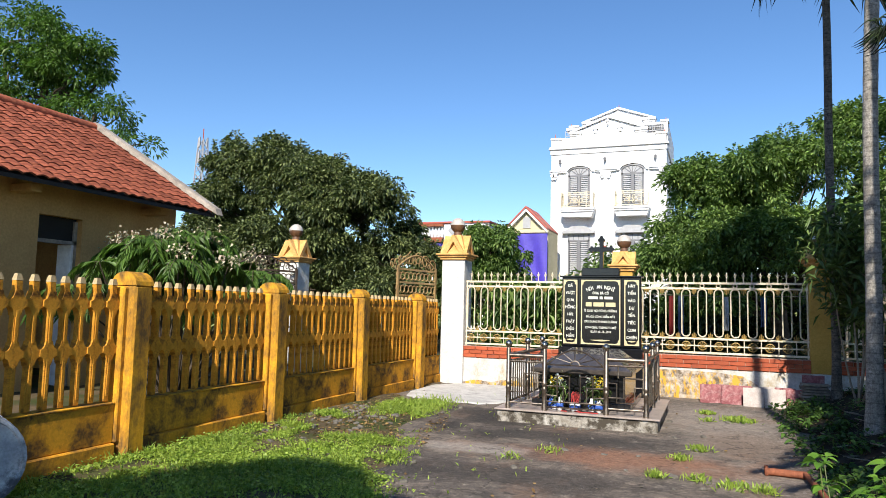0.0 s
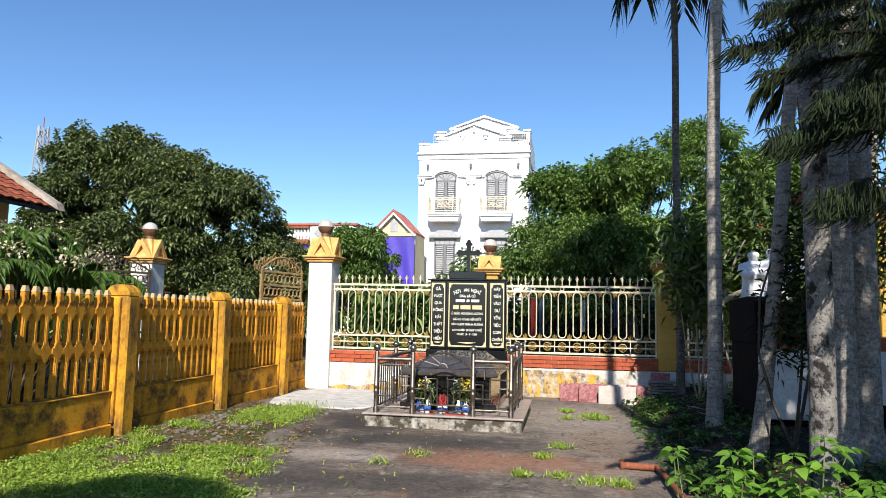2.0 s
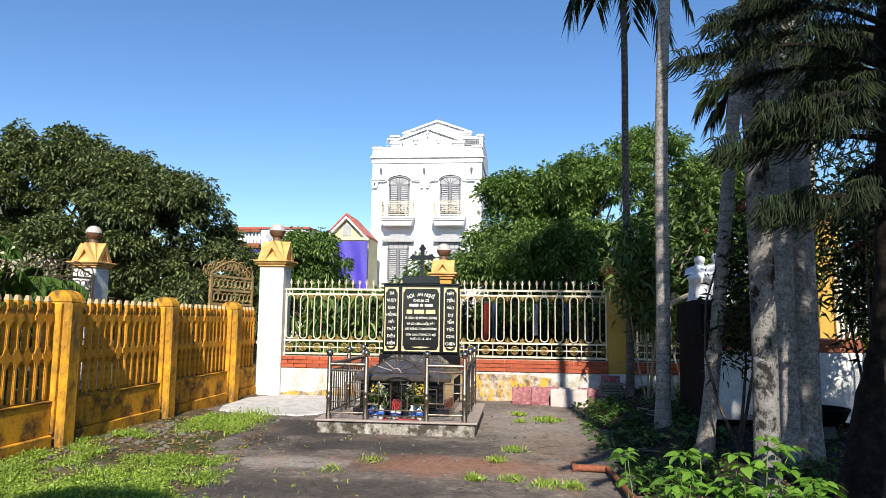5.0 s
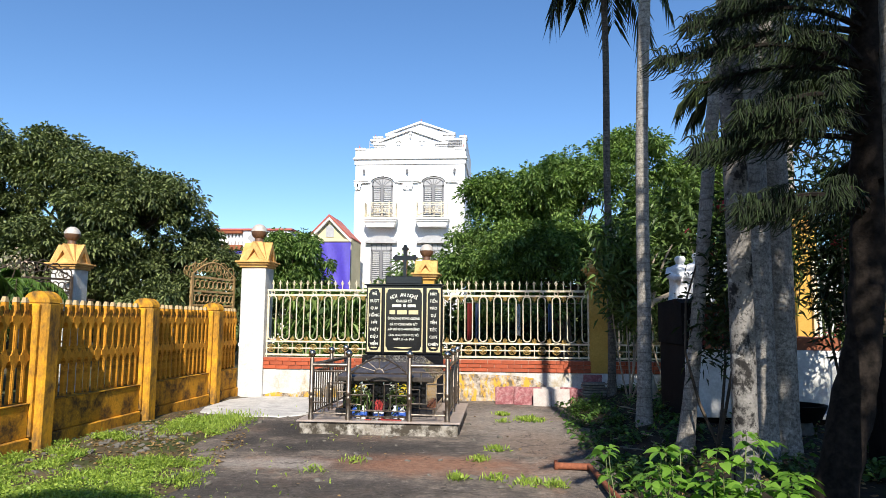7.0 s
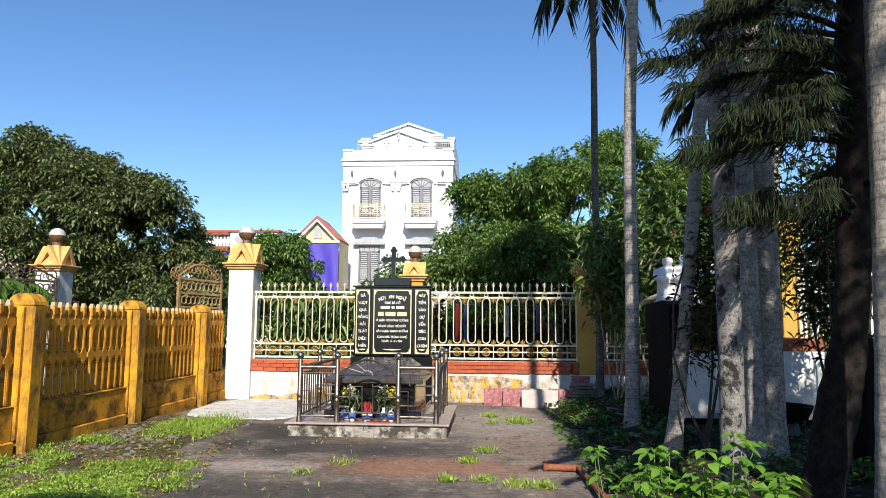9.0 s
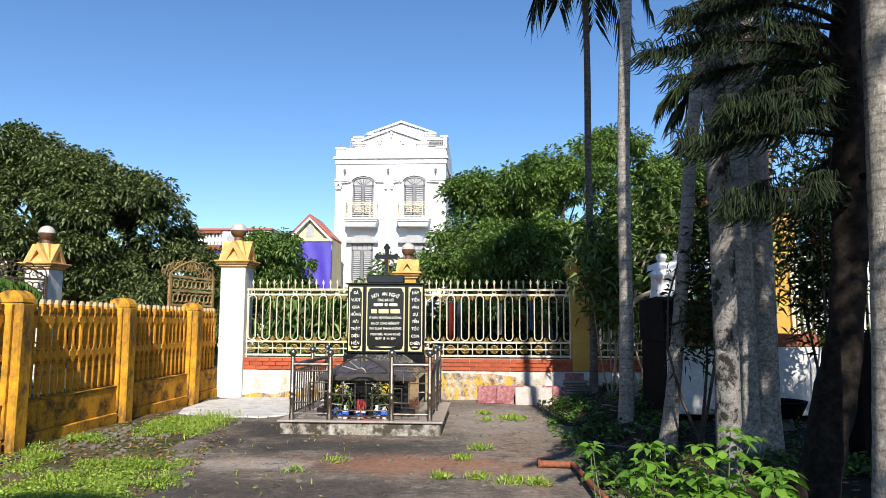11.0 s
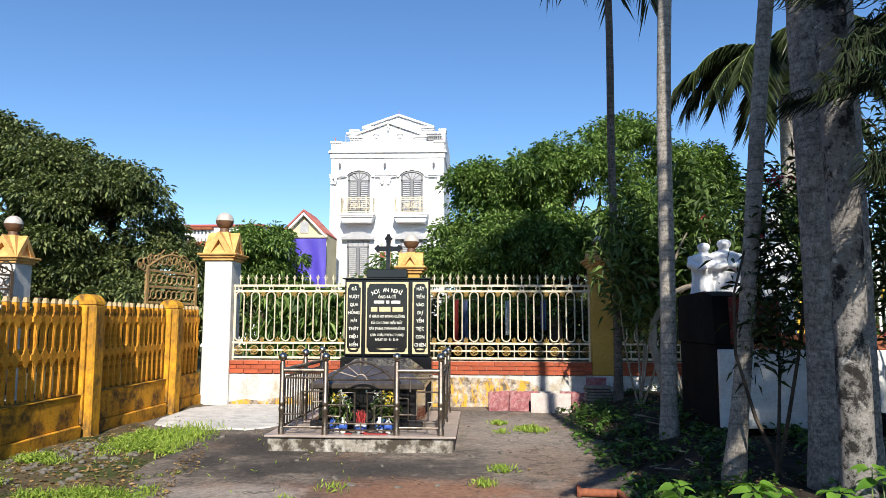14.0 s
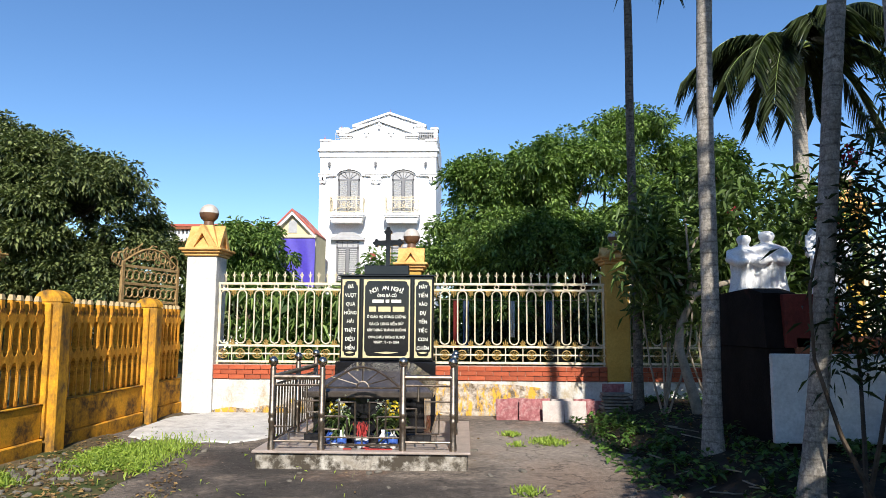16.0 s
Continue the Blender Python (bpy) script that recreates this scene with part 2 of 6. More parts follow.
M_CONC = weathered_concrete()
M_CONCL = surface("pale_concrete", (0.60, 0.58, 0.55), (0.38, 0.365, 0.35), 0.9, 4, grain=30, stain=(0.2, 0.19, 0.18), stain_at=(0.55, 0.75), relief=0.4)
M_GROUND = surface("dry_earth", (0.16, 0.115, 0.065), (0.07, 0.055, 0.035), 0.95, 1.6, (0.35, 0.65), 22, stain=(0.045, 0.06, 0.018), stain_at=(0.45, 0.62), stain_scale=0.9, relief=0.9)
def ringed_bark(name, light, dark, speck, gap, ring=0.6):
    """Palm bark: leaf-scar rings, fine vertical fissures, and lichen specks."""
    m, nt, p = nodes_of(name)
    c = ramp(nt, tex(nt, 5, 10, 0.75, (1, 1, 0.7)), [(0.36, dark), (0.62, light)])
    f = ramp(nt, tex(nt, 24, 10, 0.8, (1, 1, 1.3)), [(0.44, (0, 0, 0)), (0.60, (0.85, 0.85, 0.85))])
    c = mix(nt, f, c, speck)
    wv = nt.nodes.new("ShaderNodeTexWave")
    wv.bands_direction = "Z"
    wv.inputs["Scale"].default_value = 0.314 / gap
    for key, val in (("Distortion", 2.4), ("Detail", 5.0), ("Detail Scale", 1.2), ("Detail Roughness", 0.7)):
        wv.inputs[key].default_value = val
    co = nt.nodes.new("ShaderNodeTexCoord")
    nt.links.new(co.outputs["Object"], wv.inputs["Vector"])
    c = mix(nt, ring, c, ramp(nt, wv.outputs["Fac"], [(0.01, (0.5, 0.48, 0.46)), (0.07, (1, 1, 1))]), "MULTIPLY")
    g = tex(nt, 70, 6, 0.75, (1, 1, 0.35))
    c = mix(nt, 0.7, c, ramp(nt, g, [(0.38, (0.5, 0.5, 0.5)), (0.6, (1.05, 1.05, 1.05))]), "MULTIPLY")
    nt.links.new(c, p.inputs["Base Color"])
    p.inputs["Roughness"].default_value = 0.9
    p.inputs["Specular IOR Level"].default_value = 0.12
    bump(nt, p, g, 1.0, 0.008)
    return m


def lichened_bark(name, base, black, pale):
    """Grey bark with ragged near-black lichen crusts and pale flecks."""
    m, nt, p = nodes_of(name)
    c = ramp(nt, tex(nt, 4, 8, 0.7), [(0.35, tuple(0.6 * q for q in base)), (0.65, base)])
    f = ramp(nt, tex(nt, 6.5, 12, 0.72, (1, 1, 0.8)), [(0.50, (0, 0, 0)), (0.57, (0.95, 0.95, 0.95))])
    c = mix(nt, f, c, black)
    f = ramp(nt, tex(nt, 26, 8, 0.7), [(0.57, (0, 0, 0)), (0.64, (0.9, 0.9, 0.9))])
    c = mix(nt, f, c, black)
    f = ramp(nt, tex(nt, 9, 6, 0.6, (1, 1, 1.6)), [(0.62, (0, 0, 0)), (0.70, (0.8, 0.8, 0.8))])
    c = mix(nt, f, c, pale)
    g = tex(nt, 60, 6, 0.75)
    c = mix(nt, 0.6, c, ramp(nt, g, [(0.38, (0.5, 0.5, 0.5)), (0.6, (1.05, 1.05, 1.05))]), "MULTIPLY")
    nt.links.new(c, p.inputs["Base Color"])
    p.inputs["Roughness"].default_value = 0.9
    p.inputs["Specular IOR Level"].default_value = 0.12
    bump(nt, p, g, 1.0, 0.01)
    return m


M_BARK = ringed_bark("grey_ringed_palm_bark", (0.50, 0.455, 0.40), (0.27, 0.245, 0.21), (0.15, 0.135, 0.12), 0.11)
M_ROYAL = ringed_bark("mottled_royal_palm_bark", (0.43, 0.395, 0.355), (0.22, 0.20, 0.18), (0.085, 0.078, 0.07), 0.16, 0.4)
M_DARKPALM = ringed_bark("dark_areca_bark", (0.20, 0.175, 0.145), (0.09, 0.08, 0.07), (0.05, 0.045, 0.04), 0.12)
M_LICHEN = lichened_bark("lichen_mottled_palm_bark", (0.29, 0.27, 0.25), (0.022, 0.02, 0.019), (0.62, 0.58, 0.52))
# conifer bark, darkened so its colour holds the shade it stands in
M_ARBARK = surface("shade_dark_flaky_bark", (0.030, 0.023, 0.019), (0.007, 0.006, 0.005), 0.95, 16, grain=34, relief=1.0)
M_WOOD = surface("pale_branch_bark", (0.36, 0.30, 0.23), (0.2, 0.17, 0.13), 0.9, 8, grain=40, relief=0.5)
M_TRUNK = surface("brown_tree_bark", (0.12, 0.09, 0.065), (0.05, 0.04, 0.03), 0.95, 8, grain=25, relief=0.8)
M_TILE = surface("clay_roof_tile", (0.46, 0.145, 0.075), (0.24, 0.065, 0.04), 0.8, 9, grain=40, vary=0.5, stain=(0.10, 0.05, 0.04), stain_at=(0.55, 0.72), stain_scale=5)
M_STUCCO = surface("ochre_house_stucco", (0.60, 0.38, 0.16), (0.50, 0.30, 0.12), 0.85, 1.2, grain=25)
# black colour in place of the darkness indoors and below the tiles
M_DARK = plain("unlit_interior_black", (0.012, 0.010, 0.009), 0.8)
M_VERGE = surface("grey_verge_mortar", (0.44, 0.39, 0.33), (0.24, 0.21, 0.18), 0.9, 4, grain=30, relief=0.5)
M_SHUT = surface("grey_shutter_paint", (0.42, 0.42, 0.43), (0.33, 0.33, 0.34), 0.5, 4)
M_SHUTD = plain("dark_grey_window_frame", (0.17, 0.17, 0.18), 0.45)
M_LOUVRE = plain("pale_louvre_paint", (0.62, 0.62, 0.63), 0.5)
M_GLASS = plain("dark_window_glass", (0.03, 0.035, 0.04), 0.08)
M_BLUE = surface("blue_tarpaulin", (0.085, 0.055, 0.46), (0.06, 0.04, 0.36), 0.55, 0.8, grain=10)
M_CREAM = surface("cream_wall_paint", (0.66, 0.58, 0.38), (0.58, 0.50, 0.31), 0.8, 1)
M_REDTRIM = plain("red_trim", (0.40, 0.09, 0.06), 0.6)
M_PORC = plain("white_porcelain", (0.80, 0.80, 0.80), 0.2)
M_PORCB = plain("blue_porcelain_glaze", (0.05, 0.12, 0.45), 0.2)
M_INCENSE = plain("red_incense_sticks", (0.36, 0.03, 0.028), 0.8)
M_STATUE = surface("white_statue_plaster", (0.82, 0.82, 0.82), (0.74, 0.74, 0.75), 0.6, 4)
M_REDWALL = surface("dark_red_plaster", (0.16, 0.035, 0.025), (0.09, 0.022, 0.018), 0.85, 5, stain=(0.03, 0.02, 0.018), stain_at=(0.5, 0.7))
# bed soil, coloured darker to include the shade under the palms
M_SHADESOIL = surface("shade_dark_bed_soil", (0.050, 0.038, 0.028), (0.016, 0.013, 0.010), 0.95, 5, (0.36, 0.62), 30, stain=(0.022, 0.028, 0.010), stain_at=(0.5, 0.66), stain_scale=3, relief=1.0)
# near-black: shade on the masonry is put into the colour, besides soot
M_SOOTSHADE = surface("soot_and_shade_black", (0.012, 0.009, 0.008), (0.004, 0.003, 0.003), 0.95, 3, stain=(0.06, 0.022, 0.018), stain_at=(0.62, 0.78), relief=0.7)
M_TERRA = surface("terracotta", (0.34, 0.12, 0.06), (0.22, 0.075, 0.04), 0.85, 5)
M_SLABR = surface("red_cement_tile", (0.36, 0.135, 0.14), (0.17, 0.055, 0.06), 0.8, 9, stain=(0.43, 0.27, 0.26), stain_at=(0.48, 0.72), stain_scale=14)
M_SLABW = surface("dusty_cement_tile", (0.52, 0.46, 0.42), (0.40, 0.34, 0.31), 0.85, 7)
M_RUST = surface("rusty_pipe", (0.30, 0.105, 0.055), (0.17, 0.06, 0.035), 0.8, 14, grain=60)
M_LEAFM = leaf_material("mango_leaf", (0.20, 0.235, 0.09), (0.022, 0.038, 0.014), 0.18)
M_LEAFR = leaf_material("feathery_leaf", (0.27, 0.38, 0.11), (0.045, 0.09, 0.028), 0.38)
M_LEAFB = leaf_material("bush_leaf", (0.12, 0.21, 0.04), (0.05, 0.10, 0.02), 0.35)
M_LEAFN = leaf_material("fresh_broad_leaf", (0.20, 0.36, 0.05), (0.09, 0.20, 0.025), 0.4)
M_LEAFD = leaf_material("oleander_leaf", (0.045, 0.075, 0.02), (0.012, 0.022, 0.008), 0.2)
M_BEDLEAF = leaf_material("low_bed_plant_leaf", (0.10, 0.19, 0.035), (0.025, 0.05, 0.012), 0.3)
M_LEAFF = leaf_material("dull_green_leaf", (0.15, 0.22, 0.065), (0.035, 0.062, 0.018), 0.28)
M_STEMG = surface("green_plant_stem", (0.16, 0.20, 0.06), (0.08, 0.10, 0.03), 0.6, 12, grain=50)
M_PALM = leaf_material("palm_leaflet", (0.055, 0.075, 0.024), (0.018, 0.026, 0.010), 0.2, 0.35)
# conifer needles, the crown's deep shade worked into the greens
M_NEEDLE = leaf_material("shade_dark_needle_twig", (0.030, 0.050, 0.016), (0.0015, 0.003, 0.001), 0.03, 0.95)
M_GRASS = leaf_material("lawn_grass", (0.44, 0.54, 0.10), (0.16, 0.25, 0.04), 0.42)
M_DRY = leaf_material("dry_fallen_leaf", (0.30, 0.19, 0.075), (0.10, 0.06, 0.03), 0.1)
M_BLOSSOM = leaf_material("cream_blossom", (0.66, 0.60, 0.46), (0.42, 0.30, 0.24), 0.25)
M_PINK = leaf_material("pink_flower", (0.65, 0.06, 0.12), (0.40, 0.03, 0.05), 0.3)
M_YFLOWER = leaf_material("yellow_flower", (0.75, 0.55, 0.03), (0.55, 0.38, 0.02), 0.3)
M_WFLOWER = leaf_material("white_flower", (0.8, 0.8, 0.76), (0.6, 0.6, 0.56), 0.3)
M_STONE = surface("rubble_stone", (0.30, 0.27, 0.23), (0.16, 0.145, 0.12), 0.9, 12, grain=40, vary=0.4)
M_SHAFT = surface("green_crownshaft", (0.20, 0.26, 0.07), (0.12, 0.17, 0.05), 0.45, 3)
M_ORANGE = surface("orange_red_sheet", (0.42, 0.085, 0.03), (0.33, 0.06, 0.025), 0.7, 2)
M_CLOTHR = plain("red_cloth", (0.30, 0.025, 0.02), 0.9)
M_CLOTHB = plain("blue_grey_cloth", (0.10, 0.14, 0.24), 0.9)
M_YBOX = surface("bright_yellow_wall", (0.72, 0.42, 0.025), (0.60, 0.33, 0.02), 0.75, 2, stain=(0.2, 0.12, 0.04), stain_at=(0.6, 0.8))


# ---- mesh building ----
class Geo:
    """Gathers vertices and faces of one part."""

    def __init__(self):
        self.v, self.f = [], []

    def add(self, verts, faces, m=None):
        n = len(self.v)
        if m is not None:
            verts = [m @ Vector(p) for p in verts]
        self.v.extend(tuple(p) for p in verts)
        self.f.extend(tuple(i + n for i in q) for q in faces)
        return self

    def box(self, x0, x1, y0, y1, z0, z1, ch=0.0, m=None):
        """A box with chamfered edges."""
        if ch <= 0:
            vs = [(x, y, z) for z in (z0, z1) for y in (y0, y1) for x in (x0, x1)]
            return self.add(vs, [(0, 2, 3, 1), (4, 5, 7, 6), (0, 1, 5, 4), (2, 6, 7, 3), (0, 4, 6, 2), (1, 3, 7, 5)], m)
        bm = bmesh.new()
        bmesh.ops.create_cube(bm, size=1)
        for q in bm.verts:
            q.co = Vector(((x0 + x1) / 2 + q.co.x * (x1 - x0), (y0 + y1) / 2 + q.co.y * (y1 - y0), (z0 + z1) / 2 + q.co.z * (z1 - z0)))
        bmesh.ops.bevel(bm, geom=bm.edges[:], offset=ch, segments=1, affect="EDGES")
        bm.verts.index_update()
        self.add([q.co.copy() for q in bm.verts], [[w.index for w in q.verts] for q in bm.faces], m)
        bm.free()
        return self

    def lathe(self, prof, seg=14, m=None):
        """Turned round z from (radius, height) pairs."""
        vs, fs = [], []
        for r, z in prof:
            vs += [(r * math.cos(2 * math.pi * k / seg), r * math.sin(2 * math.pi * k / seg), z) for k in range(seg)]
        for i in range(len(prof) - 1):
            for k in range(seg):
                a, b = i * seg + k, i * seg + (k + 1) % seg
                fs.append((a, b, b + seg, a + seg))
        fs.append(tuple(reversed(range(seg))))
        fs.append(tuple(range((len(prof) - 1) * seg, len(prof) * seg)))
        return self.add(vs, fs, m)

    def tube(self, path, r, seg=6, closed=False, m=None):
        """A round bar along points; r is one radius or one for each point."""
        pts = [Vector(p) for p in path]
        n = len(pts)
        rs = r if isinstance(r, (list, tuple)) else [r] * n
        vs, fs = [], []
        up = Vector((0.31, 0.17, 0.93))
        for i, p in enumerate(pts):
            a = pts[(i - 1) % n] if closed or i > 0 else p
            b = pts[(i + 1) % n] if closed or i < n - 1 else p
            d = (b - a).normalized()
            s = d.cross(up)
            s = s.normalized() if s.length > 0.05 else d.cross(Vector((1, 0, 0))).normalized()
            t = s.cross(d)
            vs += [p + (s * math.cos(2 * math.pi * k / seg) + t * math.sin(2 * math.pi * k / seg)) * rs[i] for k in range(seg)]
        for i in range(n if closed else n - 1):
            j = (i + 1) % n
            for k in range(seg):
                k2 = (k + 1) % seg
                fs.append((i * seg + k, i * seg + k2, j * seg + k2, j * seg + k))
        if not closed:
            fs.append(tuple(reversed(range(seg))))
            fs.append(tuple(range((n - 1) * seg, n * seg)))
        return self.add(vs, fs, m)

    def prism(self, outline, y0, y1, m=None):
        """An outline of (x, z) pairs carried from y0 to y1."""
        n = len(outline)
        vs = [(x, y0, z) for x, z in outline] + [(x, y1, z) for x, z in outline]
        fs = [tuple(range(n)), tuple(reversed(range(n, 2 * n)))]
        fs += [(i, n + i, n + (i + 1) % n, (i + 1) % n) for i in range(n)]
        return self.add(vs, fs, m)

    def mesh(self, name, smooth=None):
        me = bpy.data.meshes.new(name)
        me.from_pydata(self.v, [], self.f)
        me.update()
        if smooth:
            me.shade_smooth()
            me.set_sharp_from_angle(angle=radians(smooth))
        return me


def part(name, geo, material, parent=None, label="", smooth=None):
    """One mesh object, under a thing or a part where parent is given; in its parent's coordinates."""
    me = geo if isinstance(geo, bpy.types.Mesh) else geo.mesh(name, smooth)
    if not me.materials:
        me.materials.append(material)
    ob = new(name, me)
    if parent is not None:
        ob.parent = parent
    if label:
        ob["label"] = label
    return ob


def piece(name, me, parent, x, y, z, rx=0, ry=0, rz=0, s=1.0):
    """An alike piece on shared mesh data."""
    ob = new(name, me)
    ob.parent = parent
    ob.matrix_basis = pose(x, y, z, rx, ry, rz) @ Matrix.Scale(s, 4)
    return ob


def shared(geo, name, material, smooth=None):
    me = geo.mesh(name, smooth)
    me.materials.append(material)
    return me


def thing(name, x, y, z, label, category, group="", kind="", rz=0):
    ob = new(name)
    ob.empty_display_size = 0.2
    ob.matrix_basis = pose(x, y, z, 0, 0, rz)
    return tagged(ob, label, category, group, kind)


def solid(name, geo, material, label, category, group="", kind="", smooth=None, at=(0, 0, 0), rz=0):
    ob = part(name, geo, material, None, "", smooth)
    ob.matrix_basis = pose(*at, 0, 0, rz)
    return tagged(ob, label, category, group, kind)


def cloud_mesh(name, V, F, material):
    me = bpy.data.meshes.new(name)
    V, F = np.asarray(V, float).reshape(-1, 3), np.asarray(F, int)
    me.vertices.add(len(V))
    me.vertices.foreach_set("co", V.ravel())
    k = F.shape[1]
    me.loops.add(F.size)
    me.loops.foreach_set("vertex_index", F.ravel())
    me.polygons.add(len(F))
    me.polygons.foreach_set("loop_start", np.arange(0, F.size, k))
    me.update(calc_edges=True)
    me.validate()
    me.materials.append(material)
    return me


def unit(a):
    return a / (np.linalg.norm(a, axis=-1, keepdims=True) + 1e-9)


def leaves(rng, P, D, length, width, fold=0.25, droop=0.25):
    """Leaf blades at P, pointing along D: a folded kite of two halves each."""
    n = len(P)
    D = unit(D)
    S = unit(np.cross(D, rng.normal(size=(n, 3)) * 0.5 + np.array([0, 0, 1.0])))
    N = np.cross(S, D)
    L = length * rng.uniform(0.65, 1.25, (n, 1))
    Wd = width * rng.uniform(0.75, 1.2, (n, 1))
    tip = P + D * L - np.array([0, 0, 1.0]) * L * droop
    mid = P + D * L * 0.45
    a, b = mid + S * Wd / 2 + N * Wd * fold, mid - S * Wd / 2 + N * Wd * fold
    V = np.stack([P, a, tip, b], 1).reshape(-1, 3)
    i = np.arange(n)[:, None] * 4
    return V, np.concatenate([i + np.array([[0, 1, 2]]), i + np.array([[0, 2, 3]])], 0)


def ovate(rng, P, D, length, width, droop=0.35):
    """Oval leaf blades with a midrib fold that bend towards the tip."""
    n = len(P)
    D = unit(D)
    S = unit(np.cross(D, rng.normal(size=(n, 3)) * 0.3 + np.array([0, 0, 1.0])))
    N = np.cross(S, D)
    L = length * rng.uniform(0.6, 1.2, (n, 1))
    Wd = width * rng.uniform(0.8, 1.15, (n, 1)) * L / length
    down = np.array([0, 0, 1.0])
    at = lambda u: P + D * L * u - down * L * droop * u * u
    cols = [at(0.0)]
    for u, w in ((0.22, 0.8), (0.5, 1.0), (0.78, 0.62)):
        m = at(u)
        cols += [m + S * Wd * w / 2 + N * Wd * 0.12, m, m - S * Wd * w / 2 + N * Wd * 0.12]
    cols.append(at(1.0))
    V = np.stack(cols, 1).reshape(-1, 3)
    i = np.arange(n)[:, None] * 11
    tri = [(0, 1, 2), (0, 2, 3), (1, 4, 5), (1, 5, 2), (2, 5, 6), (2, 6, 3), (4, 7, 8), (4, 8, 5), (5, 8, 9), (5, 9, 6), (7, 10, 8), (8, 10, 9)]
    return V, np.concatenate([i + np.array([q]) for q in tri], 0)


def gather(sets):
    V, F, n = [], [], 0
    for v, f in sets:
        V.append(v)
        F.append(f + n)
        n += len(v)
    return np.concatenate(V), np.concatenate(F)


def clumped_crown(rng, blobs, clumps, per, length, width, spread=0.35, droop=0.35, hang=0.0, fill=0.55):
    """Leaves in clumps on and inside a union of blobs (centre, radii)."""
    C = np.array([b[0] for b in blobs], float)
    R = np.array([b[1] for b in blobs], float)
    wgt = (R[:, 0] * R[:, 2]) / (R[:, 0] * R[:, 2]).sum()
    k = rng.choice(len(blobs), clumps, p=wgt)
    d = unit(rng.normal(size=(clumps, 3)))
    d[:, 2] = np.where(d[:, 2] < -0.5, -d[:, 2] * 0.4, d[:, 2])
    rad = np.where(rng.random((clumps, 1)) < fill, rng.uniform(0.86, 1.10, (clumps, 1)), rng.uniform(0.45, 0.9, (clumps, 1)))
    ctr = C[k] + d * R[k] * rad
    off = unit(rng.normal(size=(clumps * per, 3))) * rng.uniform(0.15, 1.0, (clumps * per, 1)) ** 0.6 * spread * np.array([1.35, 1.35, 0.95])
    P = np.repeat(ctr, per, 0) + off
    out = np.repeat(d, per, 0) * 0.35 + unit(off) * 1.0 + rng.normal(size=(clumps * per, 3)) * 0.3
    out[:, 2] -= hang * rng.uniform(0, 2, clumps * per)
    return leaves(rng, P, out, length, width, 0.2, droop)


def limb(geo, p0, p1, r0, r1, rng, bend=0.08, n=6, seg=7):
    p0, p1 = Vector(p0), Vector(p1)
    ln = (p1 - p0).length
    off = Vector(rng.normal(size=3)) * bend * ln
    pts = [p0.lerp(p1, i / (n - 1)) + off * math.sin(math.pi * i / (n - 1)) for i in range(n)]
    geo.tube(pts, [r0 + (r1 - r0) * i / (n - 1) for i in range(n)], seg)


def tree(name, x, y, blobs, trunk_r, fork_z, label, leafmat, clumps, per, length, width, seed, bark=None, base_z=0.0, **kw):
    """A tapered trunk, limbs into each mass of the crown, and leaves in clumps."""
    rng = np.random.default_rng(seed)
    t = thing(name, x, y, base_z, label, "tree")
    g = Geo()
    limb(g, (0, 0, -0.1), (rng.normal() * 0.1, rng.normal() * 0.1, fork_z), trunk_r * 1.25, trunk_r * 0.85, rng, 0.03, 7, 10)
    for c, r in blobs:
        c = Vector(c)
        limb(g, (0, 0, fork_z * rng.uniform(0.75, 1.0)), c, trunk_r * 0.5, trunk_r * 0.18, rng, 0.1)
        for _ in range(4):
            e = c + Vector(unit(rng.normal(size=3)) * np.array(r) * 0.85)
            limb(g, c.lerp(Vector((0, 0, fork_z)), rng.uniform(0, 0.5)), e, trunk_r * 0.2, trunk_r * 0.05, rng, 0.1, 5, 5)
    part("trunk", g, bark or M_TRUNK, t, "", 60)
    more = []
    for c, r in blobs:
        for _ in range(11):
            d = unit(rng.normal(size=3))
            d[2] = abs(d[2]) * 0.95 - 0.2
            more.append((tuple(np.array(c) + d * np.array(r) * rng.uniform(0.85, 1.02)), tuple(np.array(r) * rng.uniform(0.22, 0.40))))
    V, F = clumped_crown(rng, [(c, tuple(0.9 * q for q in r)) for c, r in blobs] + more + more, clumps, per, length, width, **kw)
    part("crown", cloud_mesh("crown", V, F, leafmat), leafmat, t)
    return t

# ---- ground ----
def smooth(a, b, v):
    t = min(1.0, max(0.0, (v - a) / (b - a)))
    return t * t * (3 - 2 * t)


def slab_left(y):
    """The yard's ragged edge towards the picket fence."""
    if y < 9.6:
        return -0.35 - 0.43 * (y - 8.0)
    if y < 11.8:
        return -1.04 - 0.2 * (y - 9.6)
    return -1.48 - 0.6 * min(y - 11.8, 2.3)


def earth(x, y):
    """Height of the soil: under the yard, banked to its sides."""
    z = -0.05
    if y < 16.3:
        wob = 0.35 * noise.noise(Vector((x * 0.9, y * 0.9, 3.1))) + 0.12 * noise.noise(Vector((x * 3, y * 3, 1.3)))
        z += 0.09 * smooth(-0.12, 0.35, slab_left(y) - x + wob) * (1 if y > 4 else smooth(2, 4, y))
        z += 0.12 * smooth(0.0, 0.3, x - 2.95 + wob * 0.7) + 0.22 * smooth(0.2, 1.1, x - 2.95 + wob * 0.5)
        z += 0.02 * noise.noise(Vector((x * 2.3, y * 2.3, 7.0)))
    return z


